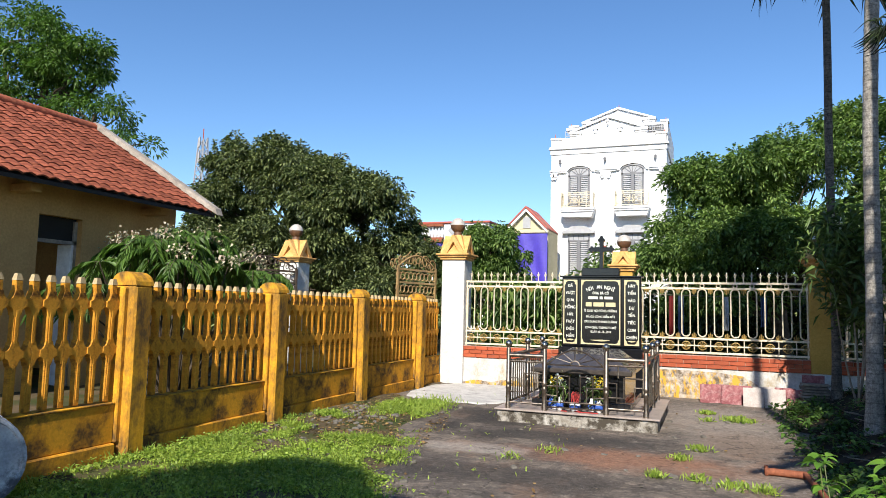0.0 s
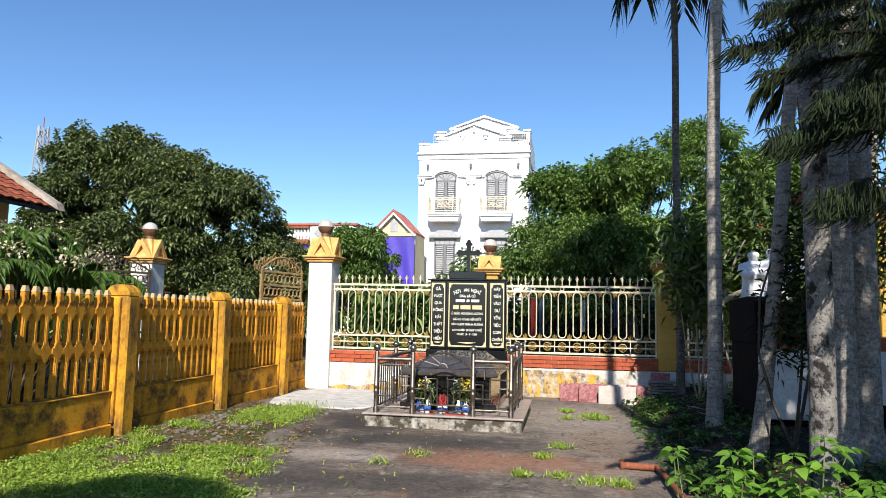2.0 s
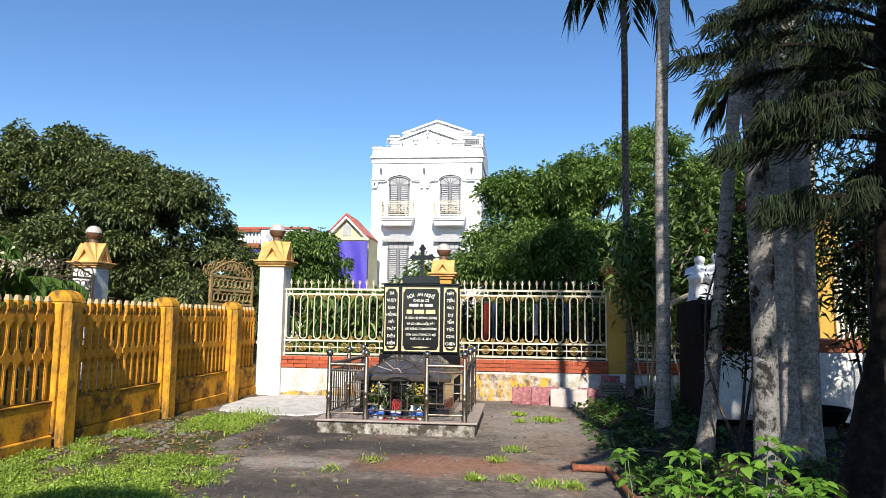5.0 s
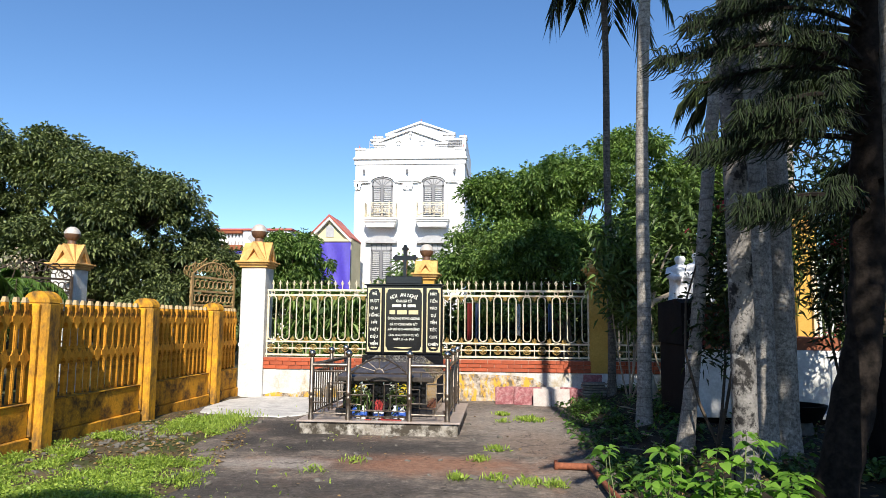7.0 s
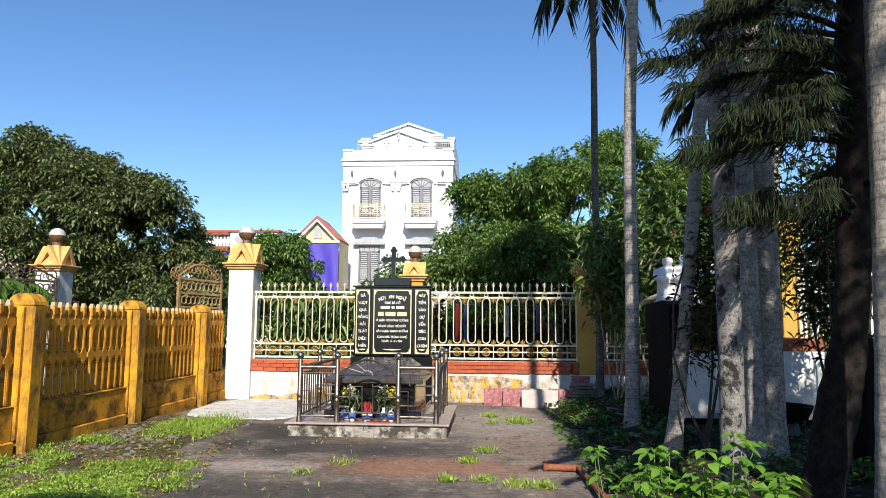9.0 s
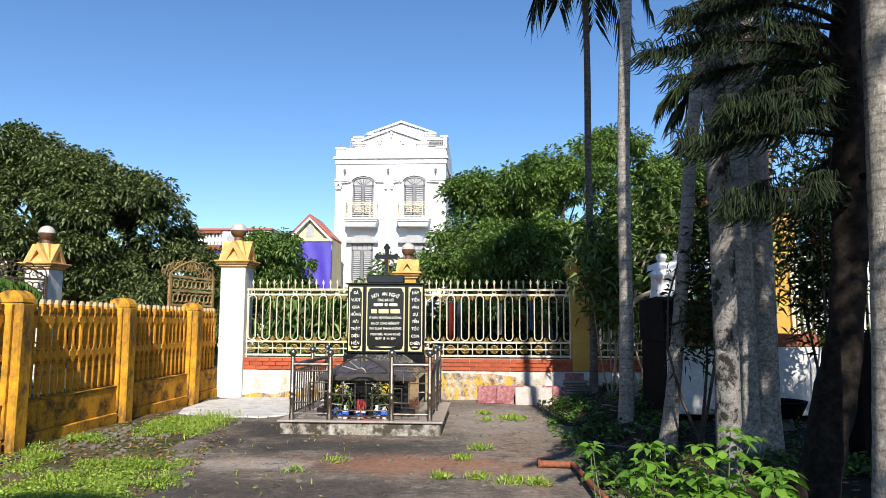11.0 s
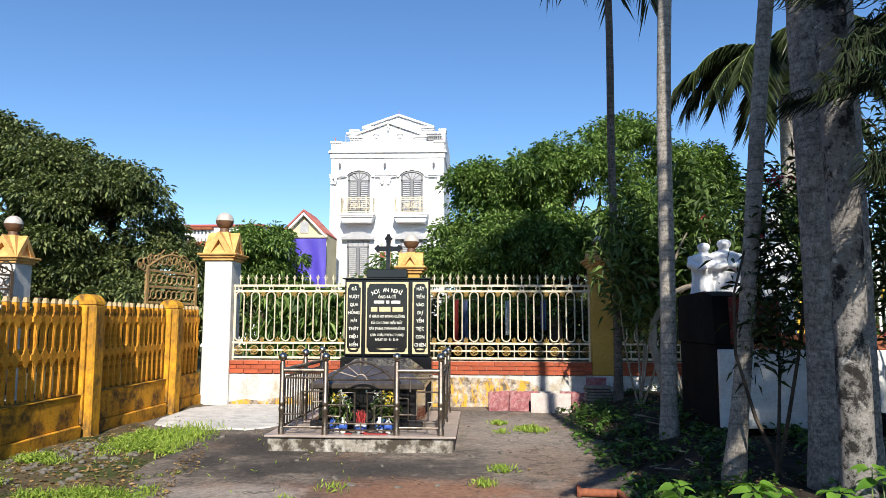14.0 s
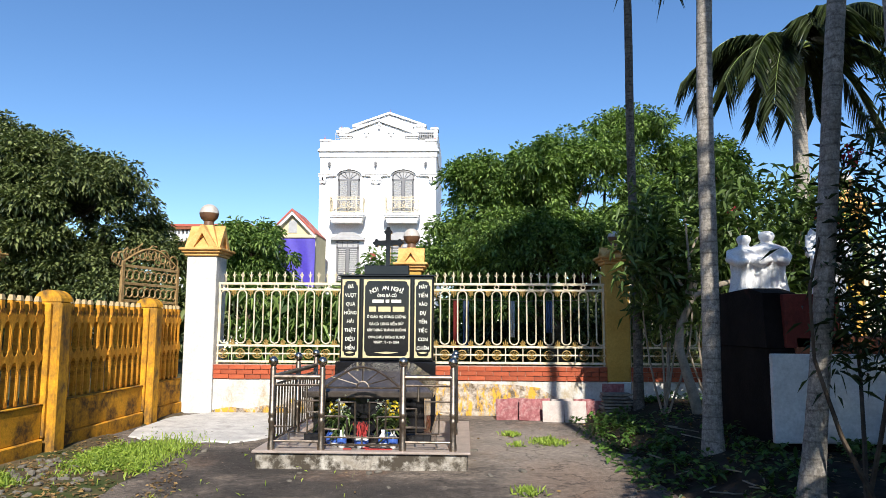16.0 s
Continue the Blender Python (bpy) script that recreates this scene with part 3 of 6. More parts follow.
def ground():
    xs = [-900, -300, -120, -50, -25, -14] + [-9 + 0.15 * i for i in range(121)] + [12, 16, 25, 50, 120, 300, 900]
    ys = [-900, -300, -100, -30, -8, 0, 3, 5] + [6 + 0.15 * i for i in range(69)] + [17.5, 20, 26, 40, 80, 160, 400, 1200]
    vs = [(x, y, earth(x, y)) for y in ys for x in xs]
    n = len(xs)
    fs = [(j * n + i, j * n + i + 1, (j + 1) * n + i + 1, (j + 1) * n + i) for j in range(len(ys) - 1) for i in range(n - 1)]
    g = Geo().add(vs, fs)
    gr = part("ground", g, M_GROUND, None, "", 180)
    # second slot: bed faces get the soil with shade in its colour
    gr.data.materials.append(M_SHADESOIL)
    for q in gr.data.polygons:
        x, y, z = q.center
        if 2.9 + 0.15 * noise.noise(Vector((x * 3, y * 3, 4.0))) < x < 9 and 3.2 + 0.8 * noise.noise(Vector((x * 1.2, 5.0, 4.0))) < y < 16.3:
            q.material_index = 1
    tagged(gr, "bare brown earth with patches of moss", "ground", kind="structure")


ground()


def yard():
    g = Geo()
    xs = [-3.2 + 0.1 * i for i in range(66)]
    ys = [-6, -2, 2, 5] + [6 + 0.1 * i for i in range(103)]
    n = len(xs)
    vs = [(x, y, 0.0 + 0.008 * noise.noise(Vector((x * 0.7, y * 0.7, 0)))) for y in ys for x in xs]
    fs = [(j * n + i, j * n + i + 1, (j + 1) * n + i + 1, (j + 1) * n + i) for j in range(len(ys) - 1) for i in range(n - 1)]
    g.add(vs, fs)
    tagged(part("pavement", g, M_CONC, None, "", 180), "old concrete yard stained dark with mould and patched", "pavement", kind="structure")
    g = Geo()
    outline = [(-2.8, 13.9), (-2.5, 13.66), (-2.2, 13.74), (-1.95, 13.5), (-1.6, 13.58), (-1.4, 13.5), (-1.15, 13.75), (-1.05, 14.0), (-0.92, 14.2), (-0.95, 16.2), (-2.6, 16.2), (-3.0, 15.6), (-2.95, 14.4)]
    k = len(outline)
    g.add([(x, y, 0.022) for x, y in outline] + [(x * 1.0, y - 0.03, 0.004) for x, y in outline], [tuple(range(k))] + [(i, k + i, k + (i + 1) % k, (i + 1) % k) for i in range(k)])
    tagged(part("pavement_patch", g, M_CONCL), "pale newer concrete patch by the gate pillar", "pavement", kind="structure")


yard()


# ---- back boundary wall, pillars and iron fence ----
WY = 16.36                      # plane of the iron fence
HOOPS = 0.274                   # spacing of its hoops


def base_wall(name, x0, x1, stained):
    w = part(name, Geo().box(x0, x1, WY - 0.11, WY + 0.13, -0.1, 0.53, 0.012), M_WALLBASE)
    tagged(w, "low whitewashed wall, peeling and stained ochre below", "wall", kind="structure")
    band = part("brick_band", Geo().box(x0, x1, WY - 0.10, WY + 0.12, 0.534, 0.755), M_MORTAR, w, "joints between red bricks")
    return w, band


def brick_mesh(wd):
    return shared(Geo().box(-wd / 2, wd / 2, -0.018, 0.018, -0.033, 0.033, 0.004), "brick", M_BRICK)


BRICK, HALF = brick_mesh(0.245), brick_mesh(0.118)


def lay_bricks(wall, x0, x1, rng, gap=0.01, front=WY - 0.113):
    for row in range(3):
        x = x0
        first = True
        while x < x1 - 0.06:
            me, wd = (HALF, 0.118) if first and row % 2 else (BRICK, 0.245)
            if x + wd > x1:
                me, wd = (HALF, 0.118)
                if x + wd > x1 + 0.02:
                    break
            piece("brick", me, wall, x + wd / 2, front + rng.uniform(-0.003, 0.003), 0.57 + row * 0.0735 + rng.uniform(-0.002, 0.002), 0, rng.uniform(-0.5, 0.5), 0)
            x += wd + gap
            first = False


def iron_meshes():
    r = 0.0130
    z0, z1, hw = 1.085, 1.93, 0.072
    arc = lambda c, a0, a1, n=9: [(hw * math.cos(radians(a0 + (a1 - a0) * i / (n - 1))), 0, c + hw * math.sin(radians(a0 + (a1 - a0) * i / (n - 1)))) for i in range(n)]
    hoop = shared(Geo().tube(arc(z1 - hw, 0, 180) + arc(z0 + hw, 180, 360), r, 6, True), "hoop", M_GOLD, 60)
    ring = shared(Geo().tube([(0.034 * math.cos(a * math.pi / 6), 0, 0.034 * math.sin(a * math.pi / 6)) for a in range(12)], 0.0105, 5, True), "ring", M_GOLD, 60)
    fin = Geo().tube([(0, 0, 0), (0, 0, 0.10)], 0.011, 6)
    fin.lathe([(0.004, 0.09), (0.017, 0.10), (0.017, 0.11), (0.006, 0.12), (0.018, 0.15), (0.012, 0.18), (0.001, 0.215)], 6)
    for s in (-1, 1):
        fin.tube([(0, 0, 0.115), (s * 0.018, 0, 0.125), (s * 0.03, 0, 0.15), (s * 0.026, 0, 0.165)], 0.006, 5)
    finial = shared(fin, "spear_finial", M_GOLD, 60)
    ros = Geo().tube([(0.072 * math.cos(a * math.pi / 9), 0, 0.072 * math.sin(a * math.pi / 9)) for a in range(18)], 0.009, 5, True)
    for a in range(8):
        ca, sa = math.cos(a * math.pi / 4), math.sin(a * math.pi / 4)
        ros.tube([(0, -0.002, 0), (0.03 * ca - 0.012 * sa, -0.01, 0.03 * sa + 0.012 * ca), (0.058 * ca, -0.004, 0.058 * sa), (0.03 * ca + 0.012 * sa, -0.01, 0.03 * sa - 0.012 * ca)], 0.006, 4, True)
    ros.lathe([(0.016, -0.012), (0.018, 0.0), (0.012, 0.012)], 8, pose(0, 0, 0, 90, 0, 0))
    rosette = shared(ros, "rosette", M_GOLDD, 60)
    bar = shared(Geo().tube([(0, 0, 0.80), (0, 0, 1.05)], 0.009, 6), "short_bar", M_GOLD, 60)
    fl = Geo()
    for s in (-1, 1):
        fl.tube([(0, 0, 0), (s * 0.02, -0.004, 0.012), (s * 0.034, -0.004, 0.045), (s * 0.022, -0.004, 0.075)], [0.009, 0.012, 0.010, 0.004], 5)
    fl.tube([(0, 0, 0), (0, -0.004, 0.05), (0, -0.004, 0.10)], [0.012, 0.014, 0.003], 5)
    fl.box(-0.055, 0.055, -0.008, 0.008, 0.0, 0.014)
    fleur = shared(fl, "fleuron", M_GOLDD, 60)
    return hoop, ring, finial, rosette, bar, fleur


IRON = iron_meshes()


def iron_fence(x0, x1, first):
    hoop, ring, finial, rosette, bar, fleur = IRON
    t = thing("iron_fence", (x0 + x1) / 2, WY, 0.757, "cream and gold wrought iron fence with hoops and spear tips", "fence", "iron fence bays")
    cx, cz = (x0 + x1) / 2, 0.757
    for z, h in ((2.04, 0.019), (1.945, 0.016), (1.052, 0.018), (0.925, 0.012), (0.80, 0.018)):
        part("rail", Geo().box(x0 - cx, x1 - cx, -0.013, 0.013, z - h - cz, z + h - cz, 0.003), M_GOLD, t)
    x = first
    while x < x1 - 0.03:
        piece("hoop", hoop, t, x - cx, 0, -cz)
        piece("ring", ring, t, x - cx, 0, 1.992 - cz)
        piece("rosette", rosette, t, x - cx, -0.004, 0.925 - cz)
        for dx in (0, HOOPS / 2):
            if x + dx < x1:
                piece("spear_finial", finial, t, x + dx - cx, 0, 2.05 - cz, s=0.88)
        xm = x + HOOPS / 2
        if xm < x1 - 0.02:
            piece("short_bar", bar, t, xm - cx, 0, -cz)
            piece("fleuron", fleur, t, xm - cx, -0.006, 1.065 - cz)
            piece("fleuron", fleur, t, xm - cx, -0.006, 1.93 - cz, 0, 180, 0)
        x += HOOPS
    for xe in (x0 + 0.02, x1 - 0.02):
        part("stile", Geo().box(xe - cx - 0.012, xe - cx + 0.012, -0.012, 0.012, 0.0, 2.06 - cz), M_GOLD, t)
    return t


def ball(geo_lo, geo_hi, r, z):
    lo, hi = [], []
    for i in range(11):
        a = -math.pi / 2 + math.pi * i / 10
        q = (max(0.002, r * math.cos(a)), z + r * math.sin(a))
        (lo if a <= 0.3 else hi).append(q)
    hi.insert(0, (lo[-1][0] + 0.002, lo[-1][1]))
    geo_lo.lathe([(r * 0.55, z - r - 0.05), (r * 0.5, z - r + 0.02)] + lo[2:], 18)
    geo_hi.lathe(hi, 18)


def pillar(x, y, half, cap_z, label, shaft, capz_h=0.42, ball_r=0.125, group="boundary pillars", white_foot=None):
    t = thing("gate_pillar", x, y, 0, label, "pillar", group)
    part("shaft", Geo().box(-half, half, -half, half, -0.1 if white_foot is None else white_foot, cap_z, 0.012), shaft, t)
    if white_foot is not None:
        part("foot", Geo().box(-half + 0.004, half - 0.004, -half + 0.004, half - 0.004, -0.1, white_foot, 0.01), M_WHITE, t, "whitewashed foot")
    c = Geo()
    e = half
    for o, a, b in ((0.035, 0.0, 0.05), (0.07, 0.05, 0.09), (0.105, 0.09, 0.125)):
        c.box(-e - o, e + o, -e - o, e + o, cap_z + a, cap_z + b, 0.008)
    q, w, h = e + 0.03, e * 0.42, capz_h
    b0 = cap_z + 0.125
    c.add([(-q, -q, b0), (q, -q, b0), (q, q, b0), (-q, q, b0), (-w, -w, b0 + h - 0.125), (w, -w, b0 + h - 0.125), (w, w, b0 + h - 0.125), (-w, w, b0 + h - 0.125)],
          [(0, 1, 5, 4), (1, 2, 6, 5), (2, 3, 7, 6), (3, 0, 4, 7), (4, 5, 6, 7)])
    part("cap", c, M_CAP, t, "moulded ochre cap")
    tri = Geo()
    for k in range(4):
        m = pose(0, 0, 0, 0, 0, 90 * k)
        tri.prism([(-q * 0.95, b0), (-q * 0.5, b0), (0, b0 + (h - 0.125) * 0.62), (q * 0.5, b0), (q * 0.95, b0), (0, b0 + (h - 0.125) * 0.98)], -q - 0.012, -q + 0.17, m)
    part("gable_moulding", tri, M_CAP, t)
    lo, hi = Geo(), Geo()
    ball(lo, hi, ball_r, cap_z + h + ball_r + 0.05)
    b = part("ball", lo, M_BALL, t, "brown glazed ball", 50)
    part("ball_top", hi, M_BALLTOP, b, "grey upper half of the ball", 50)
    return t


pillar(-2.87, 16.44, 0.24, 2.47, "white gate pillar with ochre gabled cap and ball", M_WHITE, 0.52, 0.155)
pillar(-6.76, 16.44, 0.24, 2.43, "white gate pillar with ochre gabled cap and ball", M_WHITE, 0.52, 0.155)
pillar(0.47, 16.44, 0.17, 2.25, "ochre fence pillar with gabled cap and ball behind the gravestone", M_TANPIL, 0.38, 0.135, "boundary pillars", 0.53)
pillar(3.73, 16.44, 0.185, 2.36, "ochre fence pillar half hidden by leaves", M_TANPIL, 0.3, 0.1, "boundary pillars", 0.53)
pillar(7.45, 16.44, 0.2, 3.2, "tall ochre pillar with gabled cap", M_TANPIL, 0.36, 0.115)

rng = np.random.default_rng(5)
for nm, a, b, first in (("wall_north", -2.63, 0.30, -2.52), ("wall_north_middle", 0.64, 3.545, 0.745), ("wall_north_end", 3.915, 7.25, 4.08)):
    w, band = base_wall(nm, a, b, nm == "wall_north")
    lay_bricks(w, a + 0.004, b, rng, 0.008 if nm != "wall_north_end" else 0.014)
    iron_fence(a, b, first)

# bare stained patch of plaster on the low wall
g = Geo()
pts = [(0.66, 0.0), (2.75, 0.0), (2.72, 0.3), (2.5, 0.43), (2.1, 0.475), (1.4, 0.49), (0.9, 0.48), (0.66, 0.47)]
g.prism(pts, WY - 0.117, WY - 0.109)
solid("plaster_patch", g, M_STAINED, "ochre and brown patch of bare damp plaster", "wall", kind="structure")
g = Geo().prism([(-2.62, 0.0), (-2.0, 0.0), (-0.9, 0.0), (-0.9, 0.27), (-1.1, 0.22), (-1.35, 0.24), (-1.55, 0.12), (-1.8, 0.13), (-2.05, 0.07), (-2.35, 0.10), (-2.62, 0.05)], WY - 0.117, WY - 0.109)
solid("plaster_patch", g, M_STAINED, "ochre stained foot of the low wall", "wall", kind="structure")


# ---- open gate leaves ----
def gate_leaf(x, y, rz, mat, label, length=1.55):
    t = thing("gate_leaf", x, y, 0.14, label, "gate", "gate leaves", rz=rz)
    for xx in (0.03, length):
        part("stile", Geo().box(xx - 0.03, xx + 0.03, -0.02, 0.02, 0, 2.14, 0.004), mat, t)
    for z in (0.03, 0.85, 1.55, 1.8, 2.05):
        part("rail", Geo().box(0.03, length, -0.015, 0.015, z, z + 0.04, 0.003), mat, t)
    bar = shared(Geo().tube([(0, 0, 0.05), (0, 0, 1.57)], 0.011, 5), "bar", mat, 60)
    ring = shared(Geo().tube([(0.07 * math.cos(a * math.pi / 7), 0, 0.07 * math.sin(a * math.pi / 7)) for a in range(14)], 0.012, 5, True), "ring", mat, 60)
    scroll = shared(Geo().tube([(0.012 * k * math.cos(k * 0.75) * 0.9, 0, 0.012 * k * math.sin(k * 0.75)) for k in range(2, 14)], 0.012, 5), "scroll", mat, 60)
    n = int(length / 0.13)
    for i in range(n):
        piece("bar", bar, t, 0.1 + i * 0.13, 0, 0)
        piece("ring", ring, t, 0.1 + i * 0.13, 0, 1.695)
        piece("ring", ring, t, 0.1 + i * 0.13, 0, 1.945)
    for i in range(6):
        h = 2.14 + 0.15 * math.sin(math.pi * (i + 0.5) / 6)
        piece("scroll", scroll, t, 0.16 + i * 0.24, 0, h, 0, 40 * i, 0)
        piece("scroll", scroll, t, 0.27 + i * 0.24, 0, h - 0.03, 0, 180 - 40 * i, 0, 0.8)
    arch = [(0.03 + (length - 0.03) * k / 12, 0, 2.12 + 0.24 * math.sin(math.pi * k / 12)) for k in range(13)]
    part("arch_rail", Geo().tube(arch, 0.016, 6), mat, t, "", 60)


gate_leaf(-3.24, 16.2, 258, M_GATE, "brown and gold wrought iron gate leaf standing open", 1.3)
gate_leaf(-6.5, 16.15, 249, M_GATED, "dark bronze wrought iron gate leaf standing open", 1.6)


# ---- yellow picket fence ----
FX = -3.20


def picket_fence():
    f = Geo()
    w = 0.032
    f.box(-0.028, 0.028, -w, w, 0.0, 1.06, 0.008)
    tip = Geo().add([(-0.028, -w, 1.06), (0.028, -w, 1.06), (0.028, w, 1.06), (-0.028, w, 1.06), (-0.018, -w * 0.55, 1.115), (0.018, -w * 0.55, 1.115), (0.018, w * 0.55, 1.115), (-0.018, w * 0.55, 1.115)],
          [(0, 1, 5, 4), (1, 2, 6, 5), (2, 3, 7, 6), (3, 0, 4, 7), (4, 5, 6, 7)])
    for z in (0.47, 0.88):
        half = [(w - 0.002, -0.10), (w + 0.006, -0.065), (w + 0.020, -0.040), (0.079, -0.026), (0.079, 0.026), (w + 0.020, 0.040), (w + 0.006, 0.065), (w - 0.002, 0.10)]
        f.prism([(a, z + b) for a, b in half] + [(-a, z - b) for a, b in half], -0.034, 0.034, pose(0, 0, 0, 0, 0, 90))
    f.box(0.026, 0.036, -w * 0.5, w * 0.5, 0.55, 0.82, 0.004)
    f.box(0.026, 0.036, -w * 0.5, w * 0.5, 0.05, 0.40, 0.004)
    picket = shared(f, "picket", M_PICKET)
    tip_me = shared(tip, "picket_tip", M_PTIP)
    posts = [5.85, 8.15, 10.45, 12.75, 15.05]
    pm = Geo().box(-0.12, 0.19, -0.11, 0.11, -0.15, 1.62, 0.02)
    pm.prism([(0.035 + 0.155 * math.cos(math.pi * k / 10), 1.62 + 0.13 * math.sin(math.pi * k / 10)) for k in range(11)], -0.11, 0.11)
    pm.box(-0.09, 0.10, -0.16, -0.10, 0.18, 1.60, 0.012)
    post = shared(pm, "fence_post", M_YELLOW)
    ends = posts + [16.2]
    prng = np.random.default_rng(8)
    for i, y in enumerate(posts):
        lo, hi = y + 0.11, ends[i + 1] - (0.16 if i < len(posts) - 1 else 0.0)
        t = thing("picket_fence", FX, y, 0.0, "weathered yellow concrete picket fence bay with dark mould stains", "fence", "picket fence bays")
        piece("fence_post", post, t, 0, 0, 0, prng.uniform(-0.4, 0.4), prng.uniform(-0.4, 0.4), 0)
        part("plinth", Geo().box(-0.12, 0.11, lo - y, hi - y, -0.15, 0.18, 0.012), M_YBASE, t, "grimy yellow plinth")
        part("base_wall", Geo().box(-0.07, 0.075, lo - y, hi - y, 0.18, 0.53, 0.01), M_YBASE, t, "mouldy low wall under the pickets")
        part("sill", Geo().box(-0.09, 0.085, lo - y, hi - y, 0.53, 0.545, 0.004), M_YELLOW, t)
        for z in (1.02, 1.43):
            part("rail", Geo().box(-0.022, 0.02, lo - y, hi - y, z - 0.022, z + 0.022, 0.006), M_YELLOW, t)
        n = max(2, round((hi - lo) / 0.152))
        for k in range(n):
            pk = piece("picket", picket, t, 0.012 + prng.uniform(-0.005, 0.005), lo - y + (hi - lo) * (k + 0.5) / n, 0.555, prng.uniform(-0.9, 0.9), prng.uniform(-0.8, 0.8), 0)
            piece("picket_tip", tip_me, pk, 0, 0, 0)


picket_fence()


# ---- the grave ----
GX, GY = 0.33, 12.1            # middle of the plinth's front edge


def text_mesh(body, size, width=1.0, depth=0.002):
    cu = bpy.data.curves.new("text", "FONT")
    cu.body, cu.size, cu.align_x, cu.align_y, cu.extrude, cu.resolution_u, cu.offset = body, size, "CENTER", "CENTER", depth, 2, size * 0.016
    ob = bpy.data.objects.new("text", cu)
    me = bpy.data.meshes.new_from_object(ob)
    bpy.data.objects.remove(ob)
    me.transform(pose(0, 0, 0, 90, 0, 0) @ Matrix.Diagonal((width, 1, 1, 1)))
    return me


def grave():
    t = thing("grave_plinth", GX, GY, 0.0, "low mossy concrete grave plinth with tiled top", "plinth")
    part("base", Geo().box(-1.03, 1.03, 0.01, 2.2, -0.1, 0.15, 0.015), M_PLINTH, t, "mossy concrete sides")
    part("top_slab", Geo().box(-1.06, 1.06, -0.02, 2.2, 0.15, 0.175, 0.006), M_PLTOP, t, "pale tiled rim")

    # steel railing round the plinth
    zt = 0.175
    r = thing("grave_railing", GX, GY + 0.06, zt, "tarnished steel tube railing with chrome balls round the grave", "railing")
    post = Geo().lathe([(0.036, 0), (0.036, 0.06), (0.03, 0.075), (0.03, 0.25), (0.036, 0.26), (0.036, 0.29), (0.03, 0.30), (0.03, 0.32), (0.036, 0.33), (0.036, 0.36), (0.03, 0.37),
                        (0.03, 0.78), (0.022, 0.80), (0.03, 0.81)], 12)
    pme = shared(post, "post", M_STEEL, 50)
    kn = Geo().lathe([(0.012, 0.79)] + [(max(0.002, 0.048 * math.cos(a)), 0.85 + 0.048 * math.sin(a)) for a in [-1.3 + 2.87 * k / 9 for k in range(10)]], 14)
    kme = shared(kn, "finial_ball", M_CHROME, 60)
    spots = [(-0.89, 0), (-0.40, 0), (0.40, 0), (0.89, 0), (-0.89, 1.05), (0.89, 1.05), (-0.89, 2.0), (0.89, 2.0)]
    for x, y in spots:
        p = piece("post", pme, r, x, y, 0)
        piece("finial_ball", kme, p, 0, 0, 0)
    hand = lambda a, b, z, rr=0.026: part("hand_rail", Geo().tube([(*a, z), (*b, z)], rr, 10), M_STEEL, r, "", 60)
    for a, b in (((-0.89, 0), (-0.40, 0)), ((0.40, 0), (0.89, 0)), ((-0.89, 0), (-0.89, 2.0)), ((0.89, 0), (0.89, 2.0))):
        hand(a, b, 0.70)
        for z in (0.08,):
            part("rail", Geo().tube([(*a, z), (*b, z)], 0.014, 6), M_STEEL, r, "", 60)
        part("rail", Geo().tube([(*a, 0.62), (*b, 0.62)], 0.012, 6), M_STEEL, r, "", 60)
    bar = shared(Geo().tube([(0, 0, 0.08), (0, 0, 0.62)], 0.010, 6), "bar", M_STEEL, 60)
    for k in range(1, 17):
        if k != 9:
            for s in (-1, 1):
                piece("bar", bar, r, s * 0.89, k * 0.118, 0)
    for s in (-1, 1):
        x0, x1 = sorted((s * 0.42, s * 0.87))
        part("key_pattern_bar", Geo().tube([(x0, 0, 0.22), (x0 + 0.2, 0, 0.22), (x0 + 0.2, 0, 0.47), (x1, 0, 0.47)], 0.011, 6), M_STEEL, r)
        part("key_pattern_bar", Geo().tube([(x0, 0, 0.40), (x0 + 0.11, 0, 0.40), (x0 + 0.11, 0, 0.16), (x0 + 0.33, 0, 0.16), (x0 + 0.33, 0, 0.36), (x1, 0, 0.36)], 0.011, 6), M_STEEL, r)
        part("bar", Geo().tube([(s * 0.55, 0, 0.47), (s * 0.55, 0, 0.62)], 0.010, 6), M_STEEL, r)
        part("bar", Geo().tube([(s * 0.72, 0, 0.08), (s * 0.72, 0, 0.16)], 0.010, 6), M_STEEL, r)
    # arched gate between the two middle posts
    part("gate_frame", Geo().tube([(-0.37, 0, 0.05), (0.37, 0, 0.05), (0.37, 0, 0.60), (-0.37, 0, 0.60)], 0.014, 6, True), M_STEEL, r, "", 60)
    arc = [(-0.37 + 0.74 * k / 12, 0, 0.60 + 0.20 * math.sin(math.pi * k / 12)) for k in range(13)]
    part("gate_arch", Geo().tube(arc, 0.013, 6), M_STEEL, r, "", 60)
    sun_ring = [(0.06 * math.cos(math.pi * k / 8), 0, 0.60 + 0.06 * math.sin(math.pi * k / 8)) for k in range(9)]
    part("half_ring", Geo().tube(sun_ring, 0.009, 5), M_STEEL, r, "", 60)
    for k in range(1, 6):
        a = math.pi * k / 6
        part("ray_bar", Geo().tube([(0.06 * math.cos(a), 0, 0.60 + 0.06 * math.sin(a)), (0.36 * math.cos(a), 0, 0.60 + 0.20 * math.sin(math.acos(max(-1, min(1, -0.36 * math.cos(a) / 0.37)))) * 0.97)], 0.007, 5), M_STEEL, r)
